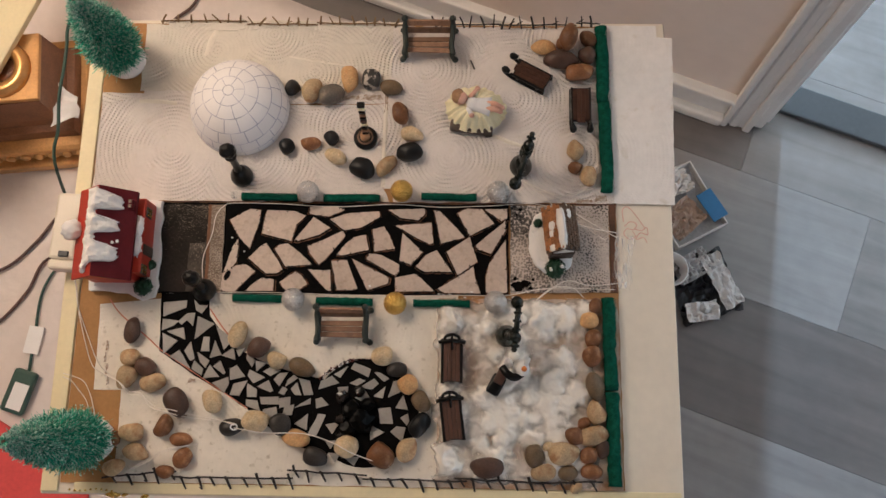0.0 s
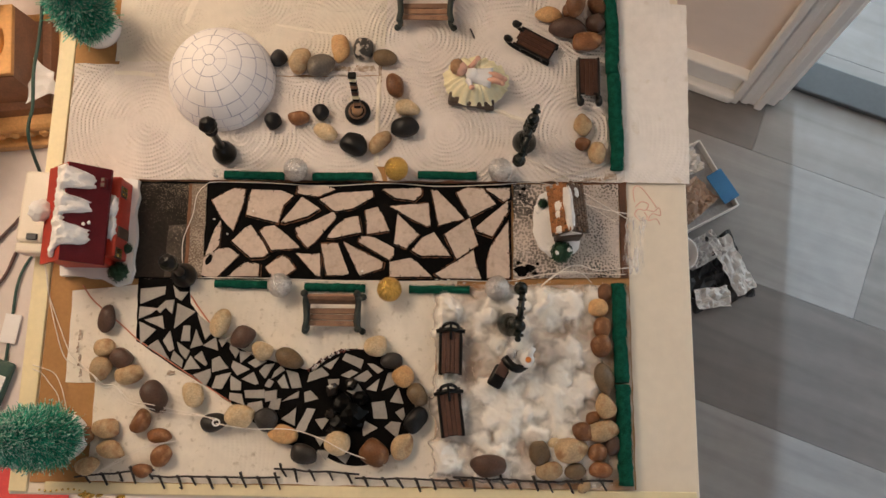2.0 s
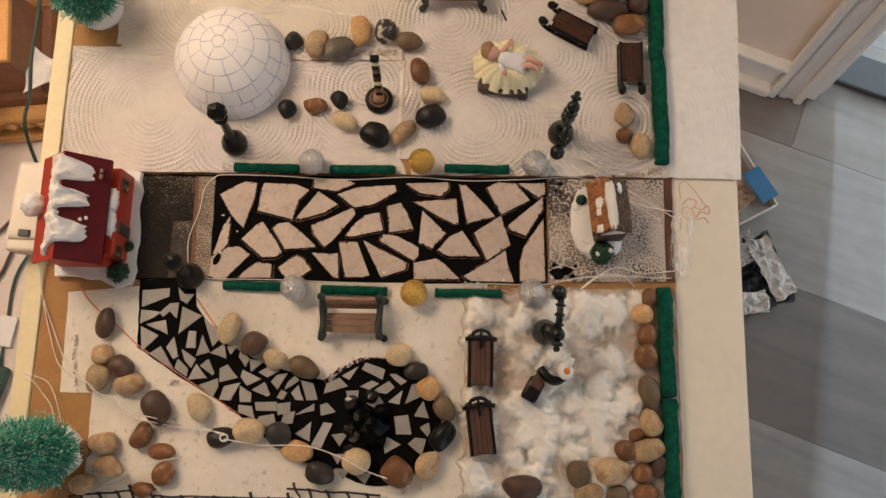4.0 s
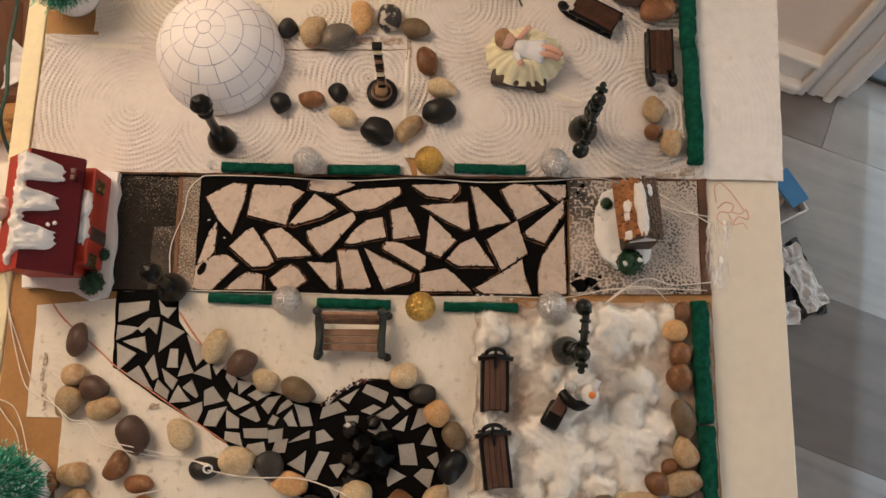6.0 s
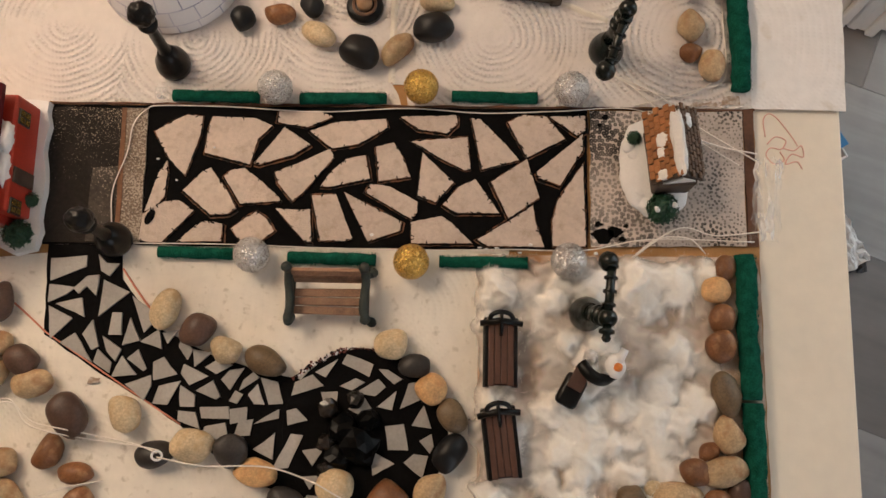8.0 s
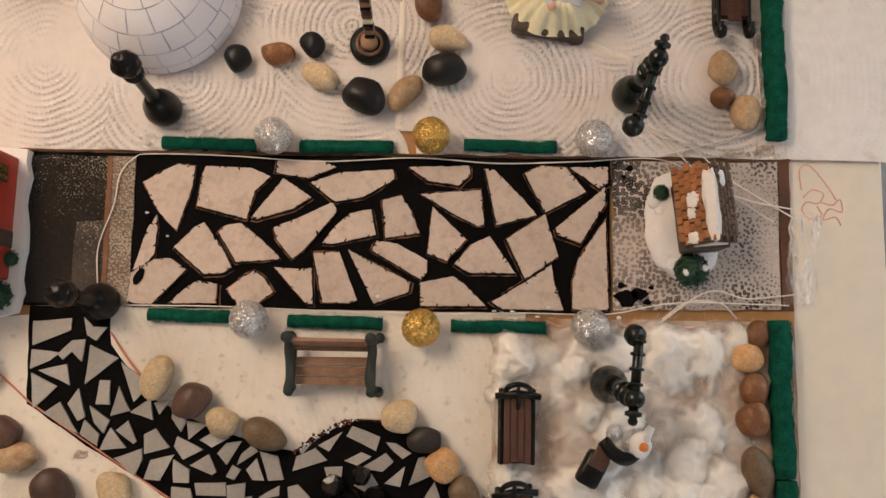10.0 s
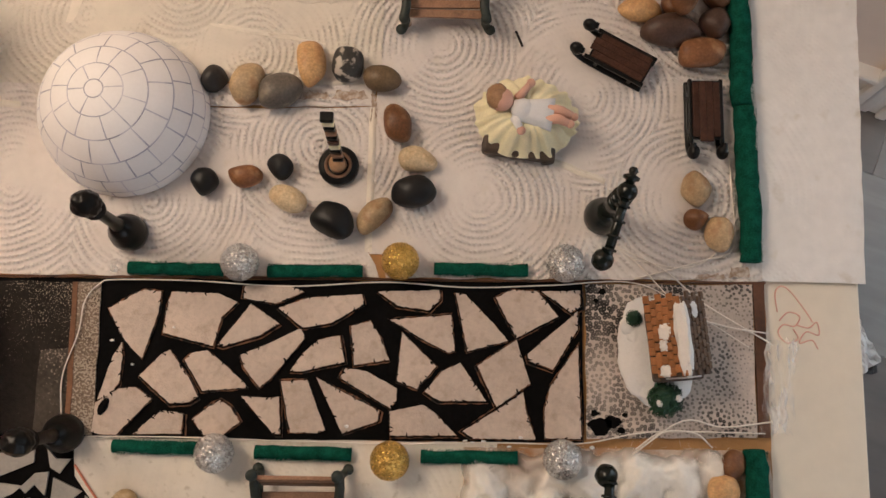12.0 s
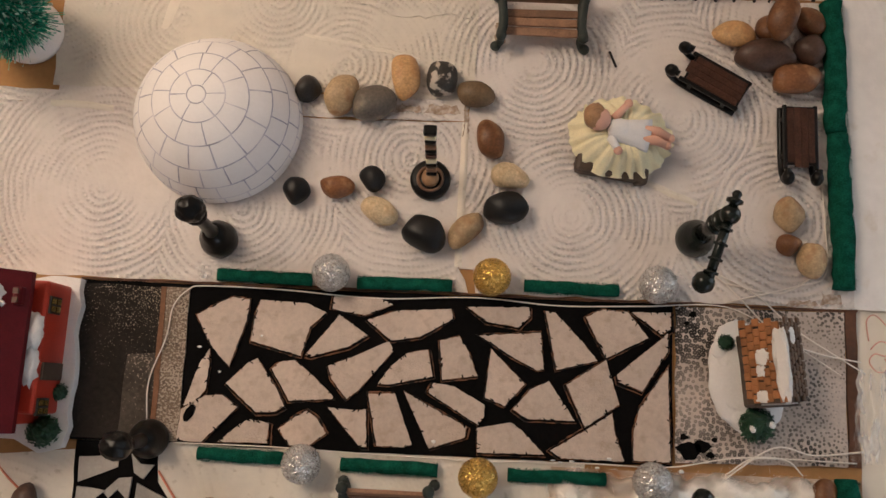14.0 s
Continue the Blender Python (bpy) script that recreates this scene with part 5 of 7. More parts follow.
# ---- benches and sleds ----
def bench(x, y, turn, scale):
    ob = thing("bench", pose(x, y, 0.0015, 0, 0, turn) @ Matrix.Scale(scale, 4), "toy garden bench with brown slats and grey-green ends", "bench", "toy benches")
    for sx in (-1, 1):
        bm = bmesh.new()
        x_ = sx * 0.0305
        arm = smooth_path([(x_ + sx * 0.0012, -0.0205, 0.0225), (x_ - sx * 0.0008, -0.012, 0.0245), (x_, 0.0, 0.0235), (x_ + sx * 0.001, 0.0095, 0.0255), (x_, 0.0165, 0.031), (x_, 0.0185, 0.039)], 5)
        add_tube(bm, arm, 0.0036, 10)
        add_tube(bm, smooth_path([(x_ + sx * 0.003, -0.0205, 0.0), (x_, -0.0185, 0.01), (x_, -0.0175, 0.021)], 4), 0.0031, 8)
        add_tube(bm, smooth_path([(x_ + sx * 0.003, 0.019, 0.0), (x_, 0.0165, 0.012), (x_, 0.0175, 0.03)], 4), 0.0031, 8)
        add_tube(bm, [(x_, -0.018, 0.0125), (x_, 0.0, 0.0115), (x_, 0.017, 0.0125)], 0.0027, 8)
        for py, pz, pr in ((-0.021, 0.0225, 0.0042), (0.0187, 0.039, 0.0045)):
            add_blob(bm, (x_ + sx * 0.0006, py, pz), (pr, pr, pr), 0.1, 2, sx + py, 2)
        for py in (-0.0215, 0.02):
            add_blob(bm, (x_ + sx * 0.0042, py, 0.0032), (0.0042, 0.0042, 0.0034), 0.1, 2, sx + py, 2)
        part("bench_end", bm, M_BENCHEND, ob, "", True)
    for k, (yy, zz, tip_) in enumerate(((-0.0135, 0.0142, 4), (-0.0062, 0.0152, 0), (0.0012, 0.0148, -3))):
        bm = bmesh.new()
        add_box(bm, (0, 0, 0), (0.056, 0.0066, 0.0026), 0.7 * (k % 3 - 1), 0.0008, Matrix.Translation((0.0004 * (k % 2), yy, zz)) @ Matrix.Rotation(radians(tip_), 4, "X"))
        part("seat_slat", bm, M_SLAT, ob)
    for k, (yy, zz) in enumerate(((0.0118, 0.021), (0.0158, 0.0335))):
        bm = bmesh.new()
        add_box(bm, (0, 0, 0), (0.056, 0.0032, 0.0088), 0, 0.0008, Matrix.Translation((0, yy, zz)) @ Matrix.Rotation(radians(-20), 4, "X"))
        part("back_slat", bm, M_SLAT, ob)
    return ob


bench(-0.0195, 0.417, 0, 0.97)
bench(-0.1145, 0.052, 0, 0.92)


def sled(x, y, turn, ground, word, bar=True, tilt=0.0):
    ob = thing("sled", pose(x, y, ground, tilt, 0, turn), word, "sled", "toy sleds")
    L, W = (0.054, 0.02) if bar else (0.053, 0.0208)
    for sx in (-1, 1):
        top = [(sx * W * 0.54, L / 2 - 0.003, 0.0075)] if bar else [(sx * W * 0.54, L / 2 - 0.003, 0.004), (sx * W * 0.54, L / 2 + 0.004, 0.009), (sx * W * 0.54, L / 2 + 0.003, 0.015), (sx * W * 0.54, L / 2 - 0.003, 0.0165)]
        pts = [(sx * W * 0.54, -L / 2, 0.003), (sx * W * 0.54, -L / 4, 0.0025), (sx * W * 0.54, L / 4, 0.0025)] + top
        part("runner", tube(smooth_path(pts, 5), 0.0023, 8), M_BLACK, ob, "black curled runner", True)
        part("side_rail", box((sx * W * 0.54, -0.002, 0.011), (0.003, L * 0.92, 0.003), 0, 0.0008), M_BLACK, ob)
        for yy in (-0.016, 0.012):
            part("strut", box((sx * W * 0.54, yy, 0.007), (0.0025, 0.003, 0.008)), M_BLACK, ob)
    for k in range(4):
        part("slat", box(((k - 1.5) * W * 0.24, -0.003 + (0.0015 if k in (1, 2) else 0), 0.0125), (W * (0.222 if bar else 0.238), L * (0.86 if bar or k in (1, 2) else 0.78), 0.0018), 0, 0.0006), M_SLED if bar else M_SLED2, ob)
    part("deck", box((0, -0.003, 0.0108), (W * 0.96, L * 0.84, 0.0014)), M_BLACK, ob, "black under-deck")
    if not bar:
        for sx in (-1, 1):
            bm = bmesh.new()
            bmesh.ops.create_uvsphere(bm, u_segments=14, v_segments=8, radius=0.0055, matrix=Matrix.Translation((sx * W * 0.5, L / 2 + 0.003, 0.0135)) @ Matrix.Diagonal((0.8, 1, 1, 1)))
            part("runner_curl", bm, M_BLACK, ob, "black rolled runner end", True)
        return ob
    part("steering_bar", tube([(-W * 0.78, L / 2 - 0.0075, 0.014), (0, L / 2 - 0.005, 0.016), (W * 0.78, L / 2 - 0.0075, 0.014)], 0.0024, 10), M_BLACK, ob, "dark grey steering bar", True)
    part("front_hoop", tube(smooth_path([(-0.009, L / 2 - 0.006, 0.013), (-0.007, L / 2 - 0.001, 0.0175), (0, L / 2 + 0.001, 0.019), (0.007, L / 2 - 0.001, 0.0175), (0.009, L / 2 - 0.006, 0.013)], 4), 0.0019, 8), M_BLACK, ob, "grey front hoop", True)
    part("tow_bar", tube([(0, L / 2 - 0.016, 0.0135), (0, L / 2 - 0.005, 0.0175), (0, L / 2 + 0.001, 0.019)], 0.0014, 8), M_BLACK, ob, "grey tow bar", True)
    return ob


sled(0.109, 0.373, 61, 0.0018, "dark brown wooden toy sled with black runners on paper snow", False)
sled(0.1725, 0.3295, 180, 0.0018, "dark brown wooden toy sled beside the green edging", False)
sled(0.0155, 0.0125, 0, 0.006, "red-brown slatted toy sled resting on cotton wool")
sled(0.0165, -0.0535, 7, 0.006, "red-brown slatted toy sled resting on cotton wool")


# ---- manger with figurine ----
def manger(x, y, turn):
    ob = thing("manger", pose(x, y, 0.001, 0, 0, turn), "small manger heaped with pale yellow straw on dark feet", "manger")
    for sx, sy in ((-0.024, -0.02), (0.02, -0.022), (-0.022, 0.016), (0.022, 0.016)):
        part("foot", box((sx, sy - 0.004, 0.0045), (0.01, 0.009, 0.009), 15, 0.002), M_BROWN, ob)
    part("trough", box((-0.002, -0.009, 0.007), (0.054, 0.042, 0.012), 0, 0.003), M_BROWN, ob)
    bm = bmesh.new()
    n_, rings = 110, 9
    grid = []
    for i in range(rings):
        f = i / (rings - 1)
        row = []
        for k in range(n_):
            a = 6.2832 * k / n_
            wave = math.sin(a * 19 + 1.5 * math.sin(a * 5)) * 0.5 + math.sin(a * 31 + 1.0) * 0.25
            rad = f * (1 + 0.05 * f * wave + 0.05 * noise.noise(Vector((math.cos(a) * 2, math.sin(a) * 2, 0.3))))
            zz = 0.017 + 0.012 * math.sin(min(f * 1.15, 1.0) * math.pi) - 0.006 * max(0, f - 0.75) * 4 + 0.0034 * wave * f
            row.append(bm.verts.new((0.038 * rad * math.cos(a), 0.031 * rad * math.sin(a), zz)))
        grid.append(row)
    for i in range(1, rings - 1):
        for k in range(n_):
            bm.faces.new((grid[i][k], grid[i][(k + 1) % n_], grid[i + 1][(k + 1) % n_], grid[i + 1][k]))
    bm.faces.new(grid[1])
    for v in grid[0]:
        bm.verts.remove(v)
    part("straw", bm, M_STRAW, ob, "fluted pale yellow straw", True)
    # plain resin doll lying on the straw: one mesh
    bm = bmesh.new()
    z = 0.0295
    add_blob(bm, (-0.02, 0.004, z + 0.003), (0.0088, 0.0085, 0.008), 0.03, 2, 1, 3, None, 0)
    add_blob(bm, (-0.0235, 0.0055, z + 0.0042), (0.0078, 0.0095, 0.0078), 0.1, 4, 2, 3, None, 2)
    add_blob(bm, (-0.004, 0.0, z), (0.009, 0.008, 0.007), 0.05, 2, 3, 3, None, 1)
    hem = []
    for i in range(6):
        f = i / 5
        wide, high = 0.0072 + 0.0052 * f ** 1.2, 0.0072 - 0.002 * f
        hem.append([bm.verts.new((-0.011 + 0.029 * f, -0.0005 + wide * math.cos(a), z - 0.001 + high * max(-0.5, math.sin(a)) + 0.0006 * f * math.sin(a * 9))) for a in [6.2832 * k / 28 for k in range(28)]])
    for p, q in zip(hem, hem[1:]):
        for k in range(28):
            bm.faces.new((p[k], p[(k + 1) % 28], q[(k + 1) % 28], q[k])).material_index = 1
    bm.faces.new(hem[0]).material_index = 1
    bm.faces.new(hem[-1]).material_index = 1
    for p, q, r in (((-0.009, 0.007, z), (-0.001, 0.019, z + 0.004), 0.0034), ((-0.009, -0.007, z), (-0.003, -0.0165, z + 0.003), 0.0034)):
        add_tube(bm, [p, Vector(p).lerp(Vector(q), 0.5), q], r, 10, 0.7, 1 if p[1] < 0 else 0)
        add_blob(bm, q, (0.0033, 0.0033, 0.003), 0.05, 2, 4, 2, None, 0)
    for p, q in (((0.014, 0.003, z), (0.033, 0.0, z)), ((0.014, -0.004, z), (0.031, -0.006, z + 0.001))):
        add_tube(bm, [p, Vector(p).lerp(Vector(q), 0.5) + Vector((0, 0.001, 0.002)), q], 0.0042, 10, 0.65, 0)
        add_blob(bm, q, (0.0032, 0.003, 0.0036), 0.05, 2, 5, 2, None, 0)
    doll = finish("doll", bm, [M_SKIN, M_ROBE, M_HAIR], None, "", True)
    doll.matrix_world = pose(x, y, 0.001, 0, 0, turn)
    tagged(doll, "small painted resin doll in a white gown on straw", "doll")


manger(0.041, 0.325, -8)


# ---- cottage on the dotted pad ----
def leafy_bush(c, r, seed):
    """A dense little bush: a lumpy core under many small turned leaves."""
    rr = random.Random(seed)
    bm = bmesh.new()
    add_blob(bm, c, (r * 0.8, r * 0.8, r * 0.85), 0.25, 3, seed + 1.0, 3)
    for _ in range(260):
        d = Vector((rr.gauss(0, 1), rr.gauss(0, 1), abs(rr.gauss(0, 1)))).normalized()
        p = Vector(c) + Vector((d.x * r, d.y * r, d.z * r * 1.05)) * rr.uniform(0.8, 1.0)
        u = (d.orthogonal() + d * rr.uniform(-0.2, 0.6)).normalized()
        u = Matrix.Rotation(rr.uniform(0, 6.28), 3, d) @ u * r * 0.19
        w = d.cross(u).normalized() * r * 0.085
        bm.faces.new([bm.verts.new(x) for x in (p - u, p + w, p + u + d * r * 0.06, p - w)])
    return bm


def cottage(x, y):
    ob = thing("toy_cottage", pose(x, y, 0.0026, 0, 0, 6), "tiny cottage with orange shingles and snow on a white base", "toy house")
    bm = bmesh.new()
    add_blob(bm, (-0.003, -0.001, 0.003), (0.0265, 0.04, 0.0075), 0.16, 2.2, 7, 4)
    for lx, ly in ((-0.016, 0.012), (-0.019, -0.002), (-0.015, -0.016), (-0.02, 0.02), (-0.012, -0.028)):
        add_blob(bm, (lx, ly, 0.0062), (0.0065, 0.007, 0.003), 0.2, 2, lx * 300, 3)
    part("snow_base", bm, M_SNOW, ob, "white snow base", True)
    part("wall", box((0.006, 0.004, 0.018), (0.03, 0.05, 0.03), 0, 0.002), M_BROWN, ob)
    ridge, eave, y0, y1 = 0.05, 0.029, -0.018, 0.034
    for sx, half_w, tint in ((-1, 0.0185, M_SHINGLE), (1, 0.021, M_SHINGLE_DARK)):
        bm = bmesh.new()
        a = [(0.006, y0, ridge), (0.006, y1, ridge), (0.006 + sx * half_w, y1, eave), (0.006 + sx * half_w, y0, eave)]
        lo = [bm.verts.new((p[0], p[1], p[2] - 0.003)) for p in a]
        hi = [bm.verts.new(p) for p in a]
        bm.faces.new(hi)
        bm.faces.new(lo[::-1])
        for i in range(4):
            bm.faces.new((lo[i], lo[(i + 1) % 4], hi[(i + 1) % 4], hi[i]))
        roof = part("roof_slope", bm, M_BROWN, ob)
        slope = Vector((sx * half_w, 0, eave - ridge))
        rr = random.Random(30 + sx)
        tilt = math.atan2(ridge - eave, half_w) * sx
        for r in range(6):
            for c in range(9):
                yy = y0 + 0.0032 + c * 0.0059 + (0.0029 if r % 2 else 0) + rr.uniform(-0.0005, 0.0005)
                p = Vector((0.006, yy, ridge)) + slope * ((r + 0.5 + rr.uniform(-0.08, 0.08)) / 6)
                b2 = bmesh.new()
                add_box(b2, (0, 0, 0), (0.0052, 0.0054, 0.0017), rr.uniform(-5, 5), 0.0005, Matrix.Translation(p + Vector((sx * 0.0006, 0, 0.001))) @ Matrix.Rotation(tilt + sx * 0.1, 4, "Y"), 0, 1)
                part("shingle", b2, tint, roof)
        for k, (f, py, w, h) in enumerate(((0.06, 0.0085, 0.0095, 0.048), (0.52, 0.0125, 0.0095, 0.0115), (0.6, 0.0035, 0.0062, 0.008), (0.62, -0.0135, 0.0085, 0.008)) if sx < 0 else ((0.12, 0.008, 0.006, 0.045), (0.5, 0.026, 0.0075, 0.011))):
            b2 = bmesh.new()
            add_blob(b2, (0, 0, 0), (1, 1, 1), 0.34, 2.6, k + 3.3 * sx, 4)
            for v in b2.verts:
                v.co = Vector([math.copysign(abs(q) ** 0.7, q) for q in v.co])
                v.co = Vector((v.co.x * w * 0.5 * (1 + 0.3 * noise.noise(Vector((k, v.co.y * h * 330, sx)))), v.co.y * h * 0.5, v.co.z * 0.0015))
            bmesh.ops.transform(b2, matrix=Matrix.Translation(Vector((0.006, py, ridge + 0.0018)) + slope * f) @ Matrix.Rotation(tilt * 0.9, 4, "Y"), verts=b2.verts)
            part("snow_patch", b2, M_SNOW, ob, "white snow patch", True)
    bm = bmesh.new()
    v = [bm.verts.new(p) for p in ((0.006, y0 - 0.0012, ridge - 0.004), (0.006 - 0.013, y0 - 0.0012, eave + 0.002), (0.006 + 0.015, y0 - 0.0012, eave + 0.002))]
    w_ = [bm.verts.new(p.co + Vector((0, 0.0012, 0))) for p in v]
    bm.faces.new(v)
    for i in range(3):
        bm.faces.new((v[i], v[(i + 1) % 3], w_[(i + 1) % 3], w_[i]))
    part("gable", bm, M_SNOW, ob, "white front gable")
    for k, (px, py, r) in enumerate(((-0.002, -0.033, 0.013), (-0.0165, 0.025, 0.006))):
        part("bush", leafy_bush((px, py, 0.008), r, k), M_BUSH, ob, "dark green bush")
    for px, py in ((-0.0085, -0.035), (0.005, -0.033)):
        bm = bmesh.new()
        add_blob(bm, (px, py, 0.0205), (0.0019, 0.0022, 0.001), 0.7, 4, px * 900, 3)
        part("snow_patch", bm, M_SNOW, ob, "white snow patch", True)


cottage(0.1365, 0.156)


# ---- red house ----
def red_house(x, y):
    ob = thing("toy_red_house", pose(x, y, 0.002) @ Matrix.Diagonal((1, 1, 1.2, 1)), "red toy house with dark red roof under thick snow", "toy house")
    bm = bmesh.new()
    slab_outline(bm, rough_outline([(-0.033, -0.058), (0.012, -0.06), (0.03, -0.068), (0.046, -0.064), (0.05, -0.05), (0.046, 0.055), (-0.033, 0.054)], 0.01, 0.0018, 5), 0, 0.007)
    part("snow_base", bm, M_SNOW, ob, "white snow base")
    wall = part("wall", box((0.0, 0.0, 0.026), (0.058, 0.096, 0.041), 0, 0.0015), M_RED, ob)
    part("porch_door", box((0.0405, -0.012, 0.02), (0.002, 0.012, 0.024), 0, 0.0006), M_BROWN, ob, "dark brown porch door")
    part("porch", box((0.029, 0.004, 0.02), (0.022, 0.09, 0.03), 0, 0.002), M_RED, ob, "red porch")
    for yy in (-0.036, 0.033):
        w = part("window", box((0.0402, yy, 0.026), (0.002, 0.012, 0.013)), M_PACKBLACK, ob, "dark window")
        for dy in (-0.0027, 0.0027):
            for dz in (-0.003, 0.003):
                part("pane", box((0.0414, yy + dy, 0.026 + dz), (0.0008, 0.0038, 0.0044)), M_GOLDFOIL, w, "gold pane")
    for sx in (-1, 1):
        bm = bmesh.new()
        a = [(0, -0.053, 0.069), (0, 0.053, 0.069), (sx * 0.034, 0.053, 0.045), (sx * 0.034, -0.053, 0.045)]
        lo = [bm.verts.new((p[0], p[1], p[2] - 0.004)) for p in a]
        hi = [bm.verts.new(p) for p in a]
        bm.faces.new(hi)
        bm.faces.new(lo[::-1])
        for i in range(4):
            bm.faces.new((lo[i], lo[(i + 1) % 4], hi[(i + 1) % 4], hi[i]))
        # left slope takes the wall's red: light on that side put into colour
        part("roof_slope", bm, M_ROOF if sx > 0 else M_RED, ob, "dark red roof slope" if sx > 0 else "roof slope coloured brighter red as if lit")
    bm = bmesh.new()
    for sy in (-1, 1):
        v = [bm.verts.new(p) for p in ((-0.029, sy * 0.0475, 0.045), (0.029, sy * 0.0475, 0.045), (0.0, sy * 0.049, 0.067))]
        bm.faces.new(v)
    part("gable", bm, M_RED, ob)
    # roof snow: one ragged sheet along the ridge, with lobes running down the dark slope
    bm = bmesh.new()
    ny_, nx_ = 70, 26
    grid = []
    for j in range(ny_ + 1):
        yy = -0.05 + 0.102 * j / ny_
        f = yy / 0.05
        left = -0.017 + 0.0035 * noise.noise(Vector((yy * 120, 1, 0))) + 0.003 * noise.noise(Vector((yy * 400, 4, 0)))
        right = -0.001 + 0.004 * noise.noise(Vector((yy * 160, 5, 0))) + 0.003 * noise.noise(Vector((yy * 420, 6, 0)))
        for cy, out, w in ((0.036, 0.024, 0.0105), (0.0075, 0.0215, 0.0095), (-0.025, 0.023, 0.0115)):
            right += out * math.exp(-(((yy - cy) / w) ** 6))
        if f < -0.6:
            right -= (-f - 0.6) * 0.03
        row = []
        for i in range(nx_ + 1):
            xx = left + (right - left) * i / nx_
            rim = min(i, nx_ - i, j, ny_ - j) / 4
            up = 0.0045 * math.sqrt(min(1, rim)) + (0.0044 * noise.noise(Vector((xx * 130, yy * 130, 2))) + 0.0024 * noise.noise(Vector((xx * 330, yy * 330, 7)))) * min(1, rim)
            row.append(bm.verts.new((xx, yy + 0.0015 * noise.noise(Vector((xx * 90, 3, j * 0.4))), 0.0695 - abs(xx) * 0.7 + up - (0.003 if rim == 0 else 0))))
        grid.append(row)
    for j in range(ny_):
        for i in range(nx_):
            bm.faces.new((grid[j][i], grid[j][i + 1], grid[j + 1][i + 1], grid[j + 1][i]))
    for k, (px, py) in enumerate(((0.022, 0.03), (0.02, -0.01), (0.016, -0.012))):
        b2 = bmesh.new()
        add_blob(b2, (px, py, 0.0695 - px * 0.7), (0.0016, 0.0022, 0.0012), 0.6, 4, k, 2)
        part("snow_crumb", b2, M_SNOW, ob, "tiny snow crumb", True)
    w = part("window", box((0.029, 0.036, 0.048), (0.006, 0.012, 0.006), 0, 0.001), M_ROOF, ob, "dark dormer window")
    for dy in (-0.003, 0.003):
        part("pane", box((0.0295, 0.036 + dy, 0.0534), (0.0036, 0.0036, 0.0008)), M_SLED, w, "dark brown pane")
    part("roof_snow", bm, M_SNOW, ob, "thick ragged white roof snow", True)
    bm = bmesh.new()
    add_blob(bm, (0.0345, 0.014, 0.036), (0.006, 0.013, 0.005), 0.35, 3, 61, 3)
    add_blob(bm, (0.0335, -0.008, 0.035), (0.006, 0.014, 0.004), 0.35, 3, 62, 3)
    part("porch_snow", bm, M_SNOW, ob, "white porch snow", True)
    bm = bmesh.new()
    add_blob(bm, (-0.036, 0.004, 0.05), (0.012, 0.012, 0.011), 0.16, 2.5, 63, 4)
    part("chimney_snow", bm, M_SNOW, ob, "round lump of snow", True)
    for k, (px, py, r) in enumerate(((0.034, -0.053, 0.0115), (0.041, -0.026, 0.0065))):
        part("bush", leafy_bush((px, py, 0.008), r, 70 + k), M_BUSH, ob, "dark green bush")


red_house(-0.391, 0.147)

# battery box behind the house
ob = thing("battery_box", pose(-0.4515, 0.156, 0.0025, 0, 0, -2.5), "cream plastic battery box with a black switch", "battery box")
part("case", box((0, 0.0085, 0.014), (0.033, 0.082, 0.028), 0, 0.004), M_PLASTIC, ob)
part("cover", box((0, -0.0385, 0.013), (0.033, 0.012, 0.026), 0, 0.003), M_PLASTIC, ob)
part("switch", box((0.003, -0.0265, 0.0285), (0.012, 0.007, 0.004), 0, 0.001), M_PACKBLACK, ob, "black switch")


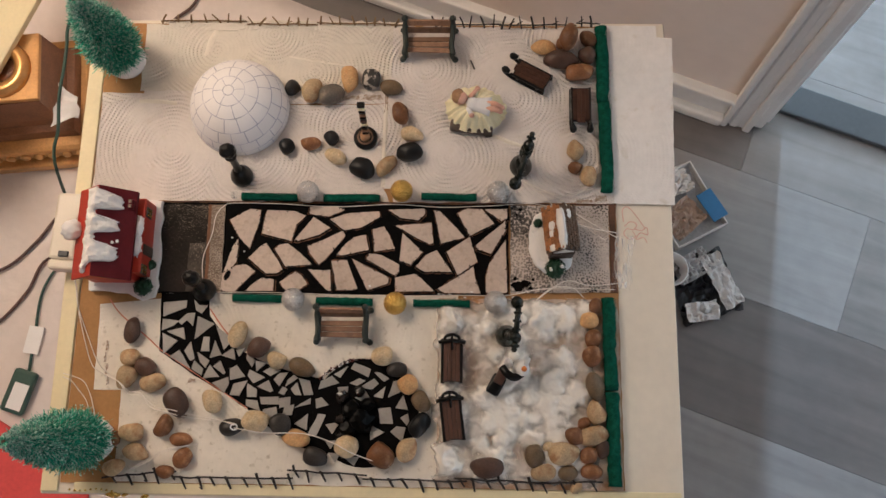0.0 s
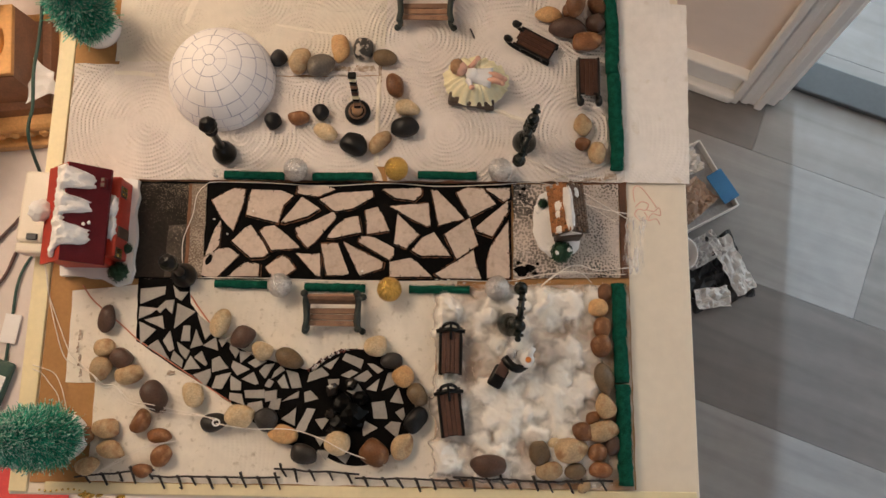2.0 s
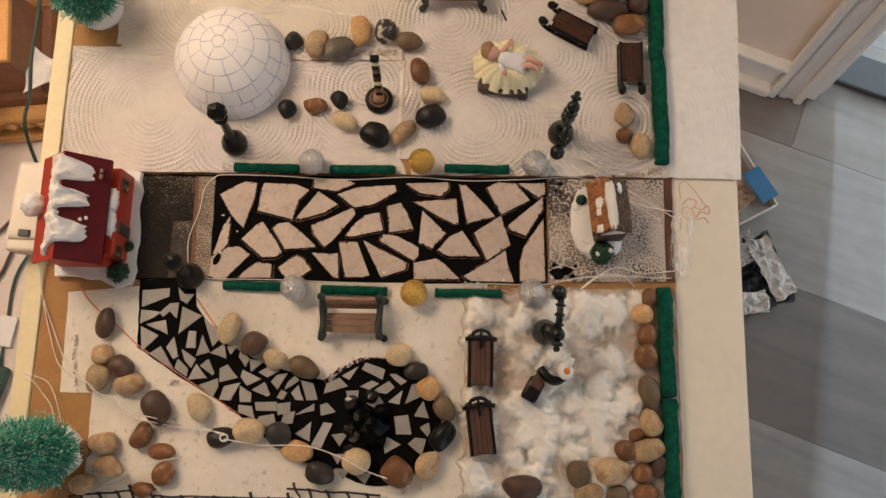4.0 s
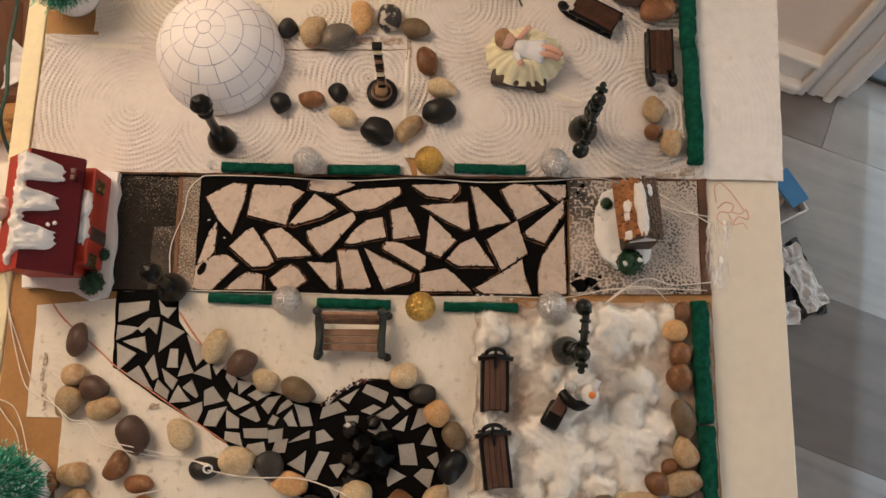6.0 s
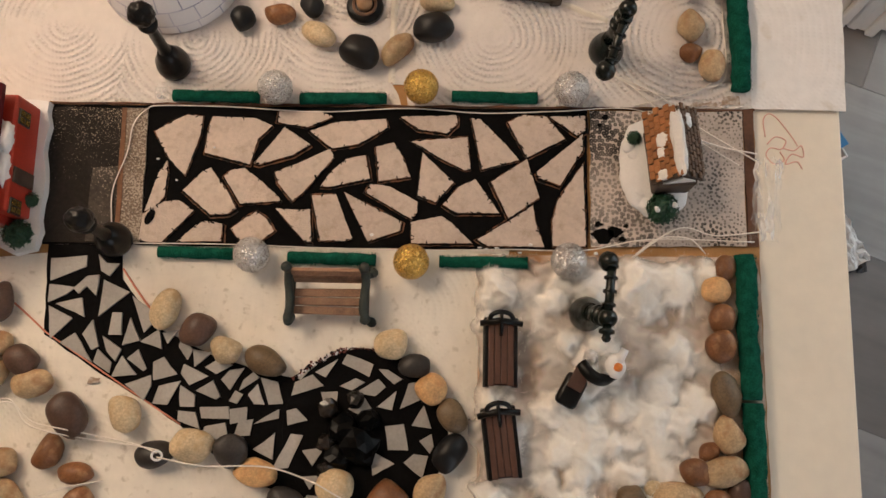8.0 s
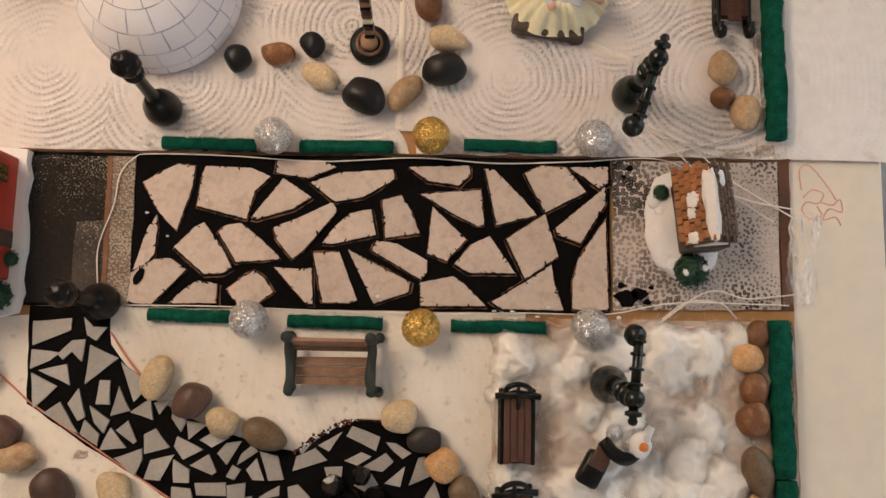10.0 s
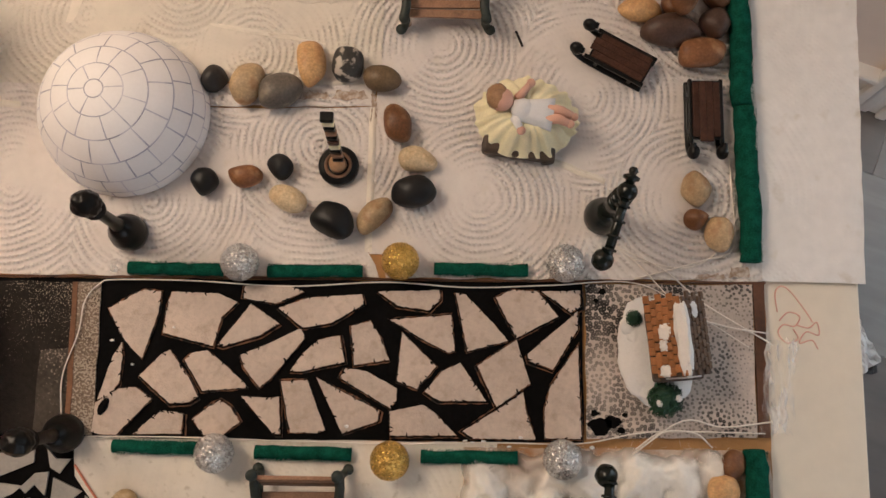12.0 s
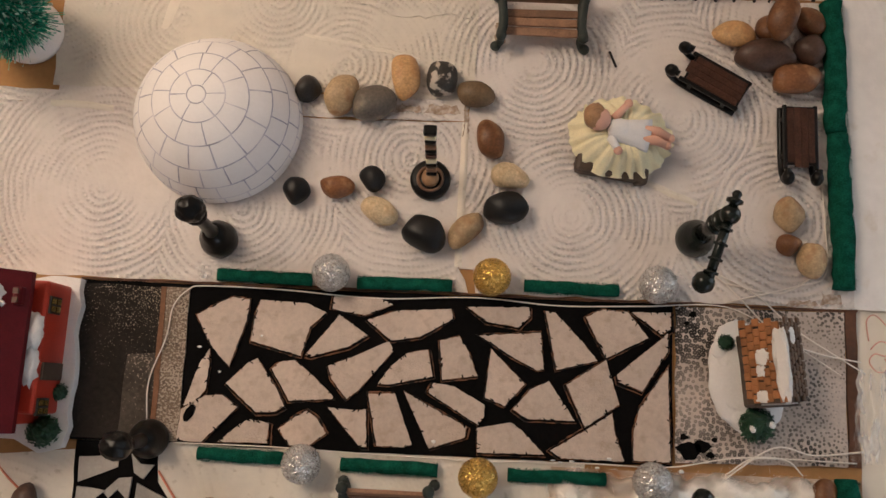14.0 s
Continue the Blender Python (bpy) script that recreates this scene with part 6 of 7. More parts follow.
# ---- bottle brush trees ----
def brush_tree(x, y, h, r, seed):
    ob = thing("bottle_brush_tree", pose(x, y, 0.001), "frosted green bottle-brush tree on a white snowy base", "tree", "bottle-brush trees")
    part("base", lathe([(0.0, 0), (r * 0.7, 0), (r * 0.75, 0.006), (r * 0.66, 0.014), (r * 0.42, 0.02), (0.0, 0.022)], 28), M_SNOW, ob, "white snowy base", True)
    part("stem", tube([(0, 0, 0.012), (0, 0, h * 0.5), (0, 0, h)], 0.0016, 8), M_BROWN, ob)
    rr = random.Random(seed)
    tips, verts, faces = [], [], []
    for _ in range(1500):
        f = rr.random() ** 0.85
        z = 0.02 + (h - 0.022) * f
        a = rr.uniform(0, 6.2832)
        main = Vector((math.cos(a), math.sin(a), 0.22 + rr.uniform(-0.2, 0.3)))
        reach = r * (1 - f ** 1.7 * 0.86) * min(1, 0.78 + f * 2.2) * rr.uniform(0.9, 1.03)
        for _ in range(13):
            d = main + Vector((rr.gauss(0, 1), rr.gauss(0, 1), rr.gauss(0, 1))) * 0.13
            p = Vector((0, 0, z + rr.uniform(-0.001, 0.001))) + d * reach * 0.3
            q = Vector((0, 0, z)) + d * reach * rr.uniform(0.82, 1.04)
            w = d.cross(Vector((rr.gauss(0, 1), rr.gauss(0, 1), rr.gauss(0, 1)))).normalized() * 0.00042
            k = len(verts)
            verts += [tuple(p - w), tuple(p + w), tuple(q + w * 0.8), tuple(q - w * 0.8)]
            faces.append((k, k + 1, k + 2, k + 3))
            if rr.random() < 0.6:
                tips.append((q, d.normalized()))
    frost, patches = [], []
    for q, d in tips:
        u = (d + Vector((rr.gauss(0, 1), rr.gauss(0, 1), rr.gauss(0, 1))) * 0.3).normalized() * rr.uniform(0.0008, 0.0022)
        w = u.cross(Vector((rr.gauss(0, 1), rr.gauss(0, 1), rr.gauss(0, 1)))).normalized() * rr.uniform(0.0003, 0.0007)
        k = len(frost)
        frost += [tuple(q - u - w), tuple(q + u * 0.4 - w), tuple(q + u * 0.4 + w), tuple(q - u + w)]
        patches.append((k, k + 1, k + 2, k + 3))
    for nm, vs, fs, mt, word in (("bristles", verts, faces, M_PINE, "green bristles"), ("frost", frost, patches, M_FROST, "pale frost on the bristle tips")):
        me = bpy.data.meshes.new(nm)
        me.from_pydata(vs, [], fs)
        me.materials.append(mt)
        b = new(nm, me)
        b.parent = ob
        b["label"] = word


brush_tree(-0.41, 0.391, 0.16, 0.0345, 3)
brush_tree(-0.4, -0.0865, 0.205, 0.0335, 4)


# ---- cotton wool ----
PUFFS = []
puff_rnd = random.Random(5)
for _ in range(230):
    px, py = puff_rnd.uniform(-0.002, 0.184), puff_rnd.uniform(-0.126, 0.082)
    bare = noise.noise(Vector((px * 26, py * 26, 4.4))) + (0.25 if px < 0.045 and -0.085 < py < 0.045 else 0.0) + (0.3 if 0.045 < px < 0.095 and -0.03 < py < 0.02 else 0.0) + (0.25 if py > 0.074 else 0.0)
    if bare < 0.18:
        r = puff_rnd.uniform(0.007, 0.017)
        PUFFS.append((px, py, r, r * puff_rnd.uniform(0.26, 0.55)))
PUFFS += [(0.012, 0.06, 0.017, 0.012), (0.004, 0.05, 0.012, 0.009), (0.005, -0.1, 0.02, 0.013), (0.016, -0.109, 0.014, 0.01)]


def cotton_depth(x, y):
    """How deep the wool lies: soft overlapping puffs over a thin pulled veil, fading at its edges."""
    p = Vector((x, y, 0))
    q = p + Vector((noise.noise(p * 70), noise.noise(p * 70 + Vector((7, 3, 0))), 0)) * 0.007 + Vector((noise.noise(p * 160), noise.noise(p * 160 + Vector((2, 9, 0))), 0)) * 0.004
    e = min(x + 0.004, 0.186 - x, y + 0.128, 0.087 - y) + 0.01 * noise.noise(q * 50)
    edge = max(0.0, min(1.0, e / 0.01))
    total = 0.0
    for cx, cy, r, h in PUFFS:
        d2 = ((q.x - cx) ** 2 + (q.y - cy) ** 2) / (r * r)
        if d2 < 1:
            total += ((h * (1 - d2) ** 1.5) ** 3)
    veil = 0.0021 + 0.0032 * noise.noise(q * 40) + 0.0012 * noise.noise(q * 120)
    return edge * (max(veil, 0.0004) + total ** (1 / 3) * (1 + 0.22 * noise.noise(q * 150) + 0.07 * noise.noise(q * 420)))


def cotton():
    nx, ny = 190, 200
    verts, depth, faces = [], [], []
    for j in range(ny + 1):
        for i in range(nx + 1):
            x, y = -0.008 + 0.202 * i / nx, -0.131 + 0.22 * j / ny
            d = cotton_depth(x, y)
            verts.append((x, y, 0.0022 + d))
            depth.append(d)
    for j in range(ny):
        for i in range(nx):
            a = j * (nx + 1) + i
            if max(depth[a], depth[a + 1], depth[a + nx + 1], depth[a + nx + 2]) > 0.0002:
                faces.append((a, a + 1, a + nx + 2, a + nx + 1))
    me = bpy.data.meshes.new("cotton_wool")
    me.from_pydata(verts, [], faces)
    at = me.attributes.new("thickness", "FLOAT", "POINT")
    at.data.foreach_set("value", depth)
    me.polygons.foreach_set("use_smooth", [True] * len(faces))
    me.materials.append(M_COTTON)
    tagged(new("cotton_wool", me), "pulled white cotton wool spread as deep snow", "cotton wool", kind="stuff")


cotton()
rr = random.Random(8)
verts, faces = [], []
while len(faces) < 75000:
    x, y = rr.uniform(-0.008, 0.194), rr.uniform(-0.13, 0.09)
    h = cotton_depth(x, y)
    if h < 0.004 and rr.random() > 0.03:
        continue
    p = Vector((x, y, 0.001 + h + rr.uniform(-0.001, 0.0022)))
    a = 9.0 * noise.noise(Vector((x * 24, y * 24, 1.7))) + rr.gauss(0, 0.7)
    bend = rr.uniform(-0.35, 0.35)
    for k in range(4):
        w = Vector((-math.sin(a), math.cos(a), rr.uniform(-0.3, 0.3))) * 0.00005
        verts += [tuple(p - w), tuple(p + w)]
        if k:
            n_ = len(verts)
            faces.append((n_ - 4, n_ - 3, n_ - 1, n_ - 2))
        p = p + Vector((math.cos(a), math.sin(a), rr.uniform(-0.4, 0.4))) * 0.0017
        p.z = max(p.z, 0.001)
        a += bend + rr.uniform(-0.3, 0.3)
me = bpy.data.meshes.new("cotton_fibres")
me.from_pydata(verts, [], faces)
me.materials.append(M_FIBRE)
tagged(new("cotton_fibres", me), "fine loose white cotton fibres over the wool", "cotton fibres", kind="stuff")


# ---- snow doll lying on the cotton ----
bm = bmesh.new()
add_box(bm, (-0.026, -0.018, 0.016), (0.02, 0.03, 0.014), -28, 0.004, None, 0)
add_box(bm, (-0.02, -0.008, 0.0235), (0.014, 0.02, 0.004), -28, 0.001, None, 1)
add_tube(bm, smooth_path([(-0.018, 0.006, 0.022), (-0.01, -0.004, 0.026), (0.0, -0.008, 0.026), (0.01, -0.002, 0.024)], 5), 0.006, 10, None, 0)
add_blob(bm, (-0.009, 0.012, 0.02), (0.0065, 0.007, 0.007), 0.1, 2, 1, 3, None, 2)
add_blob(bm, (0.008, 0.004, 0.024), (0.011, 0.012, 0.01), 0.1, 2, 2, 3, None, 2)
add_blob(bm, (0.011, 0.004, 0.032), (0.009, 0.011, 0.007), 0.1, 2, 3, 3, None, 3)
add_tube(bm, [(0.013, 0.008, 0.034), (0.019, 0.019, 0.036)], 0.0048, 10, 0.7, 3)
add_blob(bm, (0.012, 0.003, 0.038), (0.0042, 0.0042, 0.003), 0.1, 3, 4, 2, None, 4)
ob = finish("snow_doll", bm, [M_BLACK, M_SLED, M_SILVER, M_SNOW, M_ORANGE], None, "", True)
ob.matrix_world = pose(0.0885, -0.001, 0.004) @ Matrix.Scale(0.82, 4)
tagged(ob, "black-coated snowman ornament with white and orange head", "ornament")

# ---- dark glass heap in the pond ----
for k, (x, y, s_, h, mt) in enumerate(((-0.1, -0.047, 0.011, 0.013, 0), (-0.088, -0.06, 0.014, 0.016, 0), (-0.104, -0.068, 0.01, 0.011, 0), (-0.082, -0.041, 0.009, 0.012, 0), (-0.112, -0.033, 0.008, 0.012, 1), (-0.113, -0.058, 0.007, 0.01, 1),
                                       (-0.092, -0.026, 0.007, 0.01, 1), (-0.112, -0.078, 0.007, 0.01, 1))):
    bm = bmesh.new()
    bmesh.ops.create_icosphere(bm, subdivisions=2, radius=1.0)
    for v in bm.verts:
        v.co *= 1 + 0.35 * noise.noise(v.co * 1.6 + Vector((k, 0, 0))) + 0.2 * noise.noise(v.co * 4 + Vector((0, k, 0)))
        v.co = Vector((v.co.x * s_, v.co.y * s_, max(0, v.co.z * h * 0.6 + h * 0.35)))
    ob = finish("glass_rock", bm, M_GLASS if mt else M_ROCK)
    ob.matrix_world = pose(x, y, 0.0027, 0, 0, 37 * k)
    tagged(ob, "smoky faceted glass gem in the black pond" if mt else "shiny black faceted rock in the pond", "rock", "pond rocks")


# ---- fences ----
def fence(x0, x1, y, lean, seed, material, gap=0.016, height=0.018, rail_at=0.3):
    """Short lengths of twig rail with crossing stakes, leaning outwards."""
    rr = random.Random(seed)
    x = x0
    while x < x1 - 0.03:
        ln = min(rr.uniform(0.08, 0.12), x1 - x)
        ob = thing("twig_fence", pose(x, y + rr.uniform(-0.003, 0.003), 0.0015, 0, 0, rr.uniform(-2.6, 2.6)), "length of dark wire twig fence along the board's edge" if material is M_TWIG else "length of pale dry twig fence along the board's edge", "fence", "twig fences")
        rail = [(ln * i / 6, lean * rail_at + rr.uniform(-0.0007, 0.0007), height * (rail_at + 0.06) + rr.uniform(-0.001, 0.001)) for i in range(7)]
        part("rail", tube(rail, 0.001, 6), material, ob, "", True)
        k = 0.006
        while k < ln - 0.004:
            dx = rr.gauss(0, 0.003)
            part("stake", tube([(k + dx, 0, 0.0), (k + dx * 0.3, lean * 0.6, height * 0.6), (k - dx * 0.6, lean * 1.25, height * rr.uniform(0.95, 1.35))], rr.uniform(0.001, 0.0017), 6, 0.7), material, ob, "", True)
            if rr.random() < 0.25:
                part("barb", tube([(k - 0.003, lean * 0.5, height * 0.45), (k + rr.uniform(0.002, 0.005), lean * 0.7, height * 0.75)], 0.0009, 5, 0.6), material, ob, "", True)
            k += gap * rr.uniform(0.7, 1.25)
        x += ln + rr.uniform(-0.004, 0.003)


def fallen_fence(a, b, y0, y1, seed):
    """A length of wire fence tipped over the board's edge, its hooked stakes pointing outwards."""
    rr = random.Random(seed)
    ob = thing("twig_fence", pose(a, y0, 0.003, 0, 0, math.degrees(math.atan2(y1 - y0, b - a))), "length of dark wire fence tipped over the board's edge", "fence", "twig fences")
    ln = b - a
    part("rail", tube([(ln * i / 8, rr.uniform(-0.0008, 0.0008), 0.004 + rr.uniform(-0.0006, 0.0006)) for i in range(9)], 0.00105, 6), M_TWIG, ob, "", True)
    k = rr.uniform(0.004, 0.012)
    while k < ln - 0.003:
        up = rr.choice((0.0, 0.0, 0.006))
        reach, slant = rr.uniform(0.008, 0.0135), rr.uniform(0.003, 0.007)
        pts = [(k - 0.002, up, 0.005), (k, 0.0, 0.0046), (k + slant * 0.6, -reach * 0.6, 0.0036), (k + slant, -reach, 0.0032)]
        part("stake", tube(smooth_path(pts, 3), rr.uniform(0.0013, 0.002), 6, 0.6), M_TWIG, ob, "", True)
        if rr.random() < 0.3:
            part("barb", tube([(k + slant, -reach, 0.0034), (k + slant - 0.003, -reach + 0.002, 0.005)], 0.0009, 5, 0.6), M_TWIG, ob, "", True)
        k += rr.uniform(0.014, 0.021)


for a, b, y0, y1, seed in ((-0.386, -0.3, -0.128, -0.1195, 1), (-0.302, -0.165, -0.1265, -0.126, 2), (-0.172, -0.08, -0.116, -0.121, 3), (-0.085, 0.035, -0.1245, -0.1255, 4), (0.02, 0.12, -0.1225, -0.1255, 5), (0.11, 0.19, -0.1255, -0.123, 6)):
    fallen_fence(a, b, y0, y1, seed)
fence(-0.37, -0.04, 0.444, 0.005, 6, M_BAST, 0.015, 0.011)
fence(-0.02, 0.2, 0.444, 0.005, 7, M_TWIG, 0.013, 0.017)


# ---- wires ----
def wire(name, pts, r, material, label, category):
    ob = finish(name, tube(smooth_path(pts, 8), r, 6), material, None, "", True)
    return tagged(ob, label, category)


FAIRY = "thin clear fairy-light wire lying on the board"
wire("fairy_wire", [(0.2, 0.16, 0.006), (0.16, 0.185, 0.004), (0.12, 0.205, 0.004), (0.06, 0.2025, 0.004), (0.0, 0.2, 0.004), (-0.06, 0.203, 0.004), (-0.13, 0.199, 0.004), (-0.2, 0.202, 0.004), (-0.255, 0.202, 0.005), (-0.268, 0.199, 0.005), (-0.278, 0.186, 0.005), (-0.281, 0.163, 0.005), (-0.29, 0.132, 0.005), (-0.288, 0.103, 0.006)], 0.0005, M_WIRE, FAIRY, "wire")
wire("fairy_wire", [(-0.27, 0.09, 0.005), (-0.2, 0.0905, 0.0045), (-0.12, 0.089, 0.0045), (-0.05, 0.0885, 0.0045), (0.02, 0.0905, 0.0045), (0.08, 0.091, 0.005), (0.13, 0.1, 0.007), (0.21, 0.1, 0.004)], 0.0005, M_WIRE, FAIRY, "wire")
wire("fairy_wire", [(0.1, 0.235, 0.004), (0.12, 0.22, 0.008), (0.15, 0.185, 0.02), (0.18, 0.175, 0.01), (0.215, 0.17, 0.004)], 0.0006, M_WIRE, FAIRY, "wire")
wire("fairy_wire", [(0.1, 0.235, 0.004), (0.14, 0.215, 0.006), (0.17, 0.19, 0.006), (0.218, 0.162, 0.004)], 0.0006, M_WIRE, FAIRY, "wire")
wire("fairy_wire", [(0.115, 0.085, 0.012), (0.15, 0.108, 0.012), (0.18, 0.104, 0.006), (0.215, 0.108, 0.003)], 0.0006, M_WIRE, FAIRY, "wire")
wire("fairy_wire", [(0.12, 0.222, 0.004), (0.16, 0.217, 0.003), (0.19, 0.235, 0.003)], 0.0006, M_WIRE, FAIRY, "wire")
LEAD = [(-0.444, 0.11, 0.012), (-0.442, 0.094, 0.006), (-0.438, 0.071, 0.003), (-0.423, 0.037, 0.003), (-0.406, 0.003, 0.003), (-0.389, -0.01, 0.008), (-0.372, -0.021, 0.018), (-0.362, -0.033, 0.016), (-0.347, -0.034, 0.014), (-0.33, -0.047, 0.016), (-0.306, -0.051, 0.022), (-0.281, -0.057, 0.008), (-0.25, -0.062, 0.016), (-0.234, -0.067, 0.02)]
wire("fairy_wire", LEAD, 0.00055, M_WIRE, FAIRY, "wire")
wire("fairy_wire", [(x - 0.003 + 0.004 * math.sin(k * 1.1), y + 0.003 * math.cos(k * 0.9), z) for k, (x, y, z) in enumerate(LEAD)], 0.00055, M_WIRE, FAIRY, "wire")
wire("fairy_wire", [(-0.446, -0.01, 0.004), (-0.434, -0.013, 0.006), (-0.419, -0.019, 0.008), (-0.41, -0.033, 0.008), (-0.405, -0.049, 0.006), (-0.4, -0.065, 0.006)], 0.00055, M_WIRE, FAIRY, "wire")
wire("fairy_wire", [(-0.446, -0.014, 0.004), (-0.434, -0.019, 0.006), (-0.423, -0.03, 0.008), (-0.413, -0.042, 0.008), (-0.408, -0.06, 0.006)], 0.00055, M_WIRE, FAIRY, "wire")
wire("fairy_wire", [(-0.36, -0.122, 0.006), (-0.334, -0.107, 0.012), (-0.308, -0.095, 0.02), (-0.278, -0.089, 0.004)], 0.0006, M_WIRE, FAIRY, "wire")
wire("fairy_wire", [(-0.357, -0.121, 0.006), (-0.334, -0.11, 0.012), (-0.309, -0.097, 0.02), (-0.287, -0.091, 0.006)], 0.0006, M_WIRE, FAIRY, "wire")
wire("fairy_wire", [(-0.234, -0.07, 0.02), (-0.198, -0.075, 0.024), (-0.154, -0.075, 0.02), (-0.121, -0.084, 0.022), (-0.093, -0.097, 0.024), (-0.051, -0.111, 0.014)], 0.0006, M_WIRE, FAIRY, "wire")
wire("fairy_wire", [(0.118, 0.088, 0.008), (0.135, 0.1, 0.012), (0.158, 0.1, 0.012), (0.172, 0.09, 0.005)], 0.0006, M_WIRE, FAIRY, "wire")
wire("fairy_wire", [(0.191, 0.31, 0.003), (0.193, 0.27, 0.003), (0.192, 0.232, 0.004), (0.17, 0.222, 0.004), (0.12, 0.208, 0.004)], 0.0006, M_WIRE, FAIRY, "wire")

# ---- floor at the left: cloth, cables, carved stand, red cloth ----
def cloth(name, corners, z, material, label, category, seed, thick=0.004, wave=0.004, cut=0.02):
    """A lying cloth with soft folds."""
    bm = bmesh.new()
    slab_outline(bm, rough_outline(corners, 0.05, 0.004, seed), z, z + thick)
    bmesh.ops.triangulate(bm, faces=bm.faces)
    bmesh.ops.subdivide_edges(bm, edges=[e for e in bm.edges if e.calc_length() > 0.06], cuts=6, use_grid_fill=True)
    for v in bm.verts:
        if v.co.z > z + thick * 0.5:
            v.co.z += wave * (1 + noise.noise(Vector((v.co.x * 7, v.co.y * 7, seed))))
    return tagged(finish(name, bm, material, None, "", True), label, category)


cloth("floor_cloth", [(-1.35, -0.3), (-0.3, -0.3), (-0.05, 0.4), (-0.03, 0.63), (-1.12, 1.04)], FLOOR + 0.001, M_SHEET, "large creased white cloth spread on the floor", "cloth", 2)
cloth("red_cloth", [(-1.0, -0.7), (-0.55, -0.7), (-0.6, -0.12), (-0.69, -0.1), (-0.78, -0.05), (-0.95, -0.03)], FLOOR + 0.013, M_REDCLOTH, "bright red cloth lying on the white floor cloth", "cloth", 3)
ZF = FLOOR + 0.014
wire("cable", [(-0.6, 0.36, ZF), (-0.69, 0.31, ZF), (-0.735, 0.25, ZF), (-0.79, 0.2, ZF), (-0.9, 0.17, ZF)], 0.003, M_CABLE, "dark brown cable lying on the white cloth", "cable")
wire("cable", [(-0.62, 0.24, ZF), (-0.71, 0.22, ZF), (-0.74, 0.16, ZF), (-0.79, 0.1, ZF), (-0.88, 0.04, ZF)], 0.003, M_CABLE, "dark brown cable lying on the white cloth", "cable")
CABLE_OVER = [(-0.66, 0.95, ZF), (-0.645, 0.7, ZF + 0.1)] + [(-0.633, 0.587, -0.27), (-0.633, 0.546, -0.27), (-0.633, 0.506, -0.27), (-0.635, 0.456, -0.27), (-0.63, 0.398, -0.27), (-0.628, 0.34, -0.27)] + [(-0.66, 0.26, ZF), (-0.68, 0.2, ZF)]
wire("cable", CABLE_OVER, 0.0028, M_GRNCABLE, "twisted green light-string cable", "cable")
wire("cable", [(-0.56, 0.56, ZF), (-0.545, 0.64, ZF), (-0.53, 0.68, ZF), (-0.495, 0.712, ZF), (-0.482, 0.74, ZF), (-0.475, 0.8, ZF)], 0.003, M_CABLE, "dark brown cable lying on the white cloth", "cable")
wire("cable", [(-0.66, 0.25, ZF), (-0.71, 0.17, ZF), (-0.717, 0.08, ZF), (-0.72, 0.0, ZF)], 0.0025, M_GRNCABLE, "twisted green light-string cable", "cable")
ob = finish("label_tag", box((0, 0, 0.003), (0.027, 0.048, 0.003), 0, 0.0008), M_TAG)
ob.matrix_world = pose(-0.716, 0.075, ZF, 0, 0, -8)
tagged(ob, "blank white tag on a green cable", "tag")
ob = thing("cable_switch", pose(-0.727, -0.014, ZF, 0, 0, -16), "dark green cable switch box with a white sticker", "switch")
part("case", box((0, 0, 0.008), (0.042, 0.075, 0.016), 0, 0.006), M_GRNCABLE, ob)
part("sticker", box((0.004, -0.008, 0.0168), (0.026, 0.045, 0.001)), M_TAG, ob, "white sticker")

stand = thing("carved_stand", pose(-0.739, 0.505, FLOOR + 0.011, 0, 0, 6), "gold and dark brown carved stand with a brass ring", "stand")
part("plinth", box((0, 0, 0.012), (0.225, 0.24, 0.024), 0, 0.004), M_GOLDWOOD, stand)
part("carved_band", box((0.0, 0.0, 0.042), (0.2, 0.212, 0.036), 0, 0.008), M_GOLDWOOD, stand)
bm = bmesh.new()
rings = []
for half, z in ((0.082, 0.055), (0.078, 0.08), (0.066, 0.084), (0.064, 0.1), (0.06, 0.166)):
    rings.append([bm.verts.new((sx * half, sy * half, z)) for sx, sy in ((-1, -1), (1, -1), (1, 1), (-1, 1))])
for a, b in zip(rings, rings[1:]):
    for k in range(4):
        bm.faces.new((a[k], a[(k + 1) % 4], b[(k + 1) % 4], b[k]))
bm.faces.new(rings[-1])
part("body", bm, M_DKWOOD, stand, "dark brown sloping body")
part("top_panel", box((0, 0, 0.171), (0.124, 0.118, 0.01), 0, 0.002), M_GOLDWOOD, stand)
bm = bmesh.new()
loops = []
for i in range(48):
    a = 6.2832 * i / 48
    r = 0.0125 + 0.0012 * (i % 2)
    loops.append([bm.verts.new(((0.037 + r * math.cos(t)) * math.cos(a), -0.003 + (0.037 + r * math.cos(t)) * math.sin(a), 0.178 + r * math.sin(t))) for t in [6.2832 * k / 10 for k in range(10)]])
for i in range(48):
    p, q = loops[i], loops[(i + 1) % 48]
    for k in range(10):
        bm.faces.new((p[k], q[k], q[(k + 1) % 10], p[(k + 1) % 10]))
part("ring", bm, M_BRASS, stand, "ribbed brass ring", True)
part("dish", lathe([(0.0, 0.1765), (0.032, 0.1765), (0.034, 0.172)], 32, Matrix.Translation((0, -0.003, 0))), M_DKWOOD, stand, "dark brown centre", True)
for i in range(9):
    bm = bmesh.new()
    add_blob(bm, (-0.1 + i * 0.025, -0.108, 0.043), (0.009, 0.005, 0.009), 0.2, 3, i, 2)
    part("carved_knob", bm, M_GOLDWOOD, stand, "", True)
bm = bmesh.new()
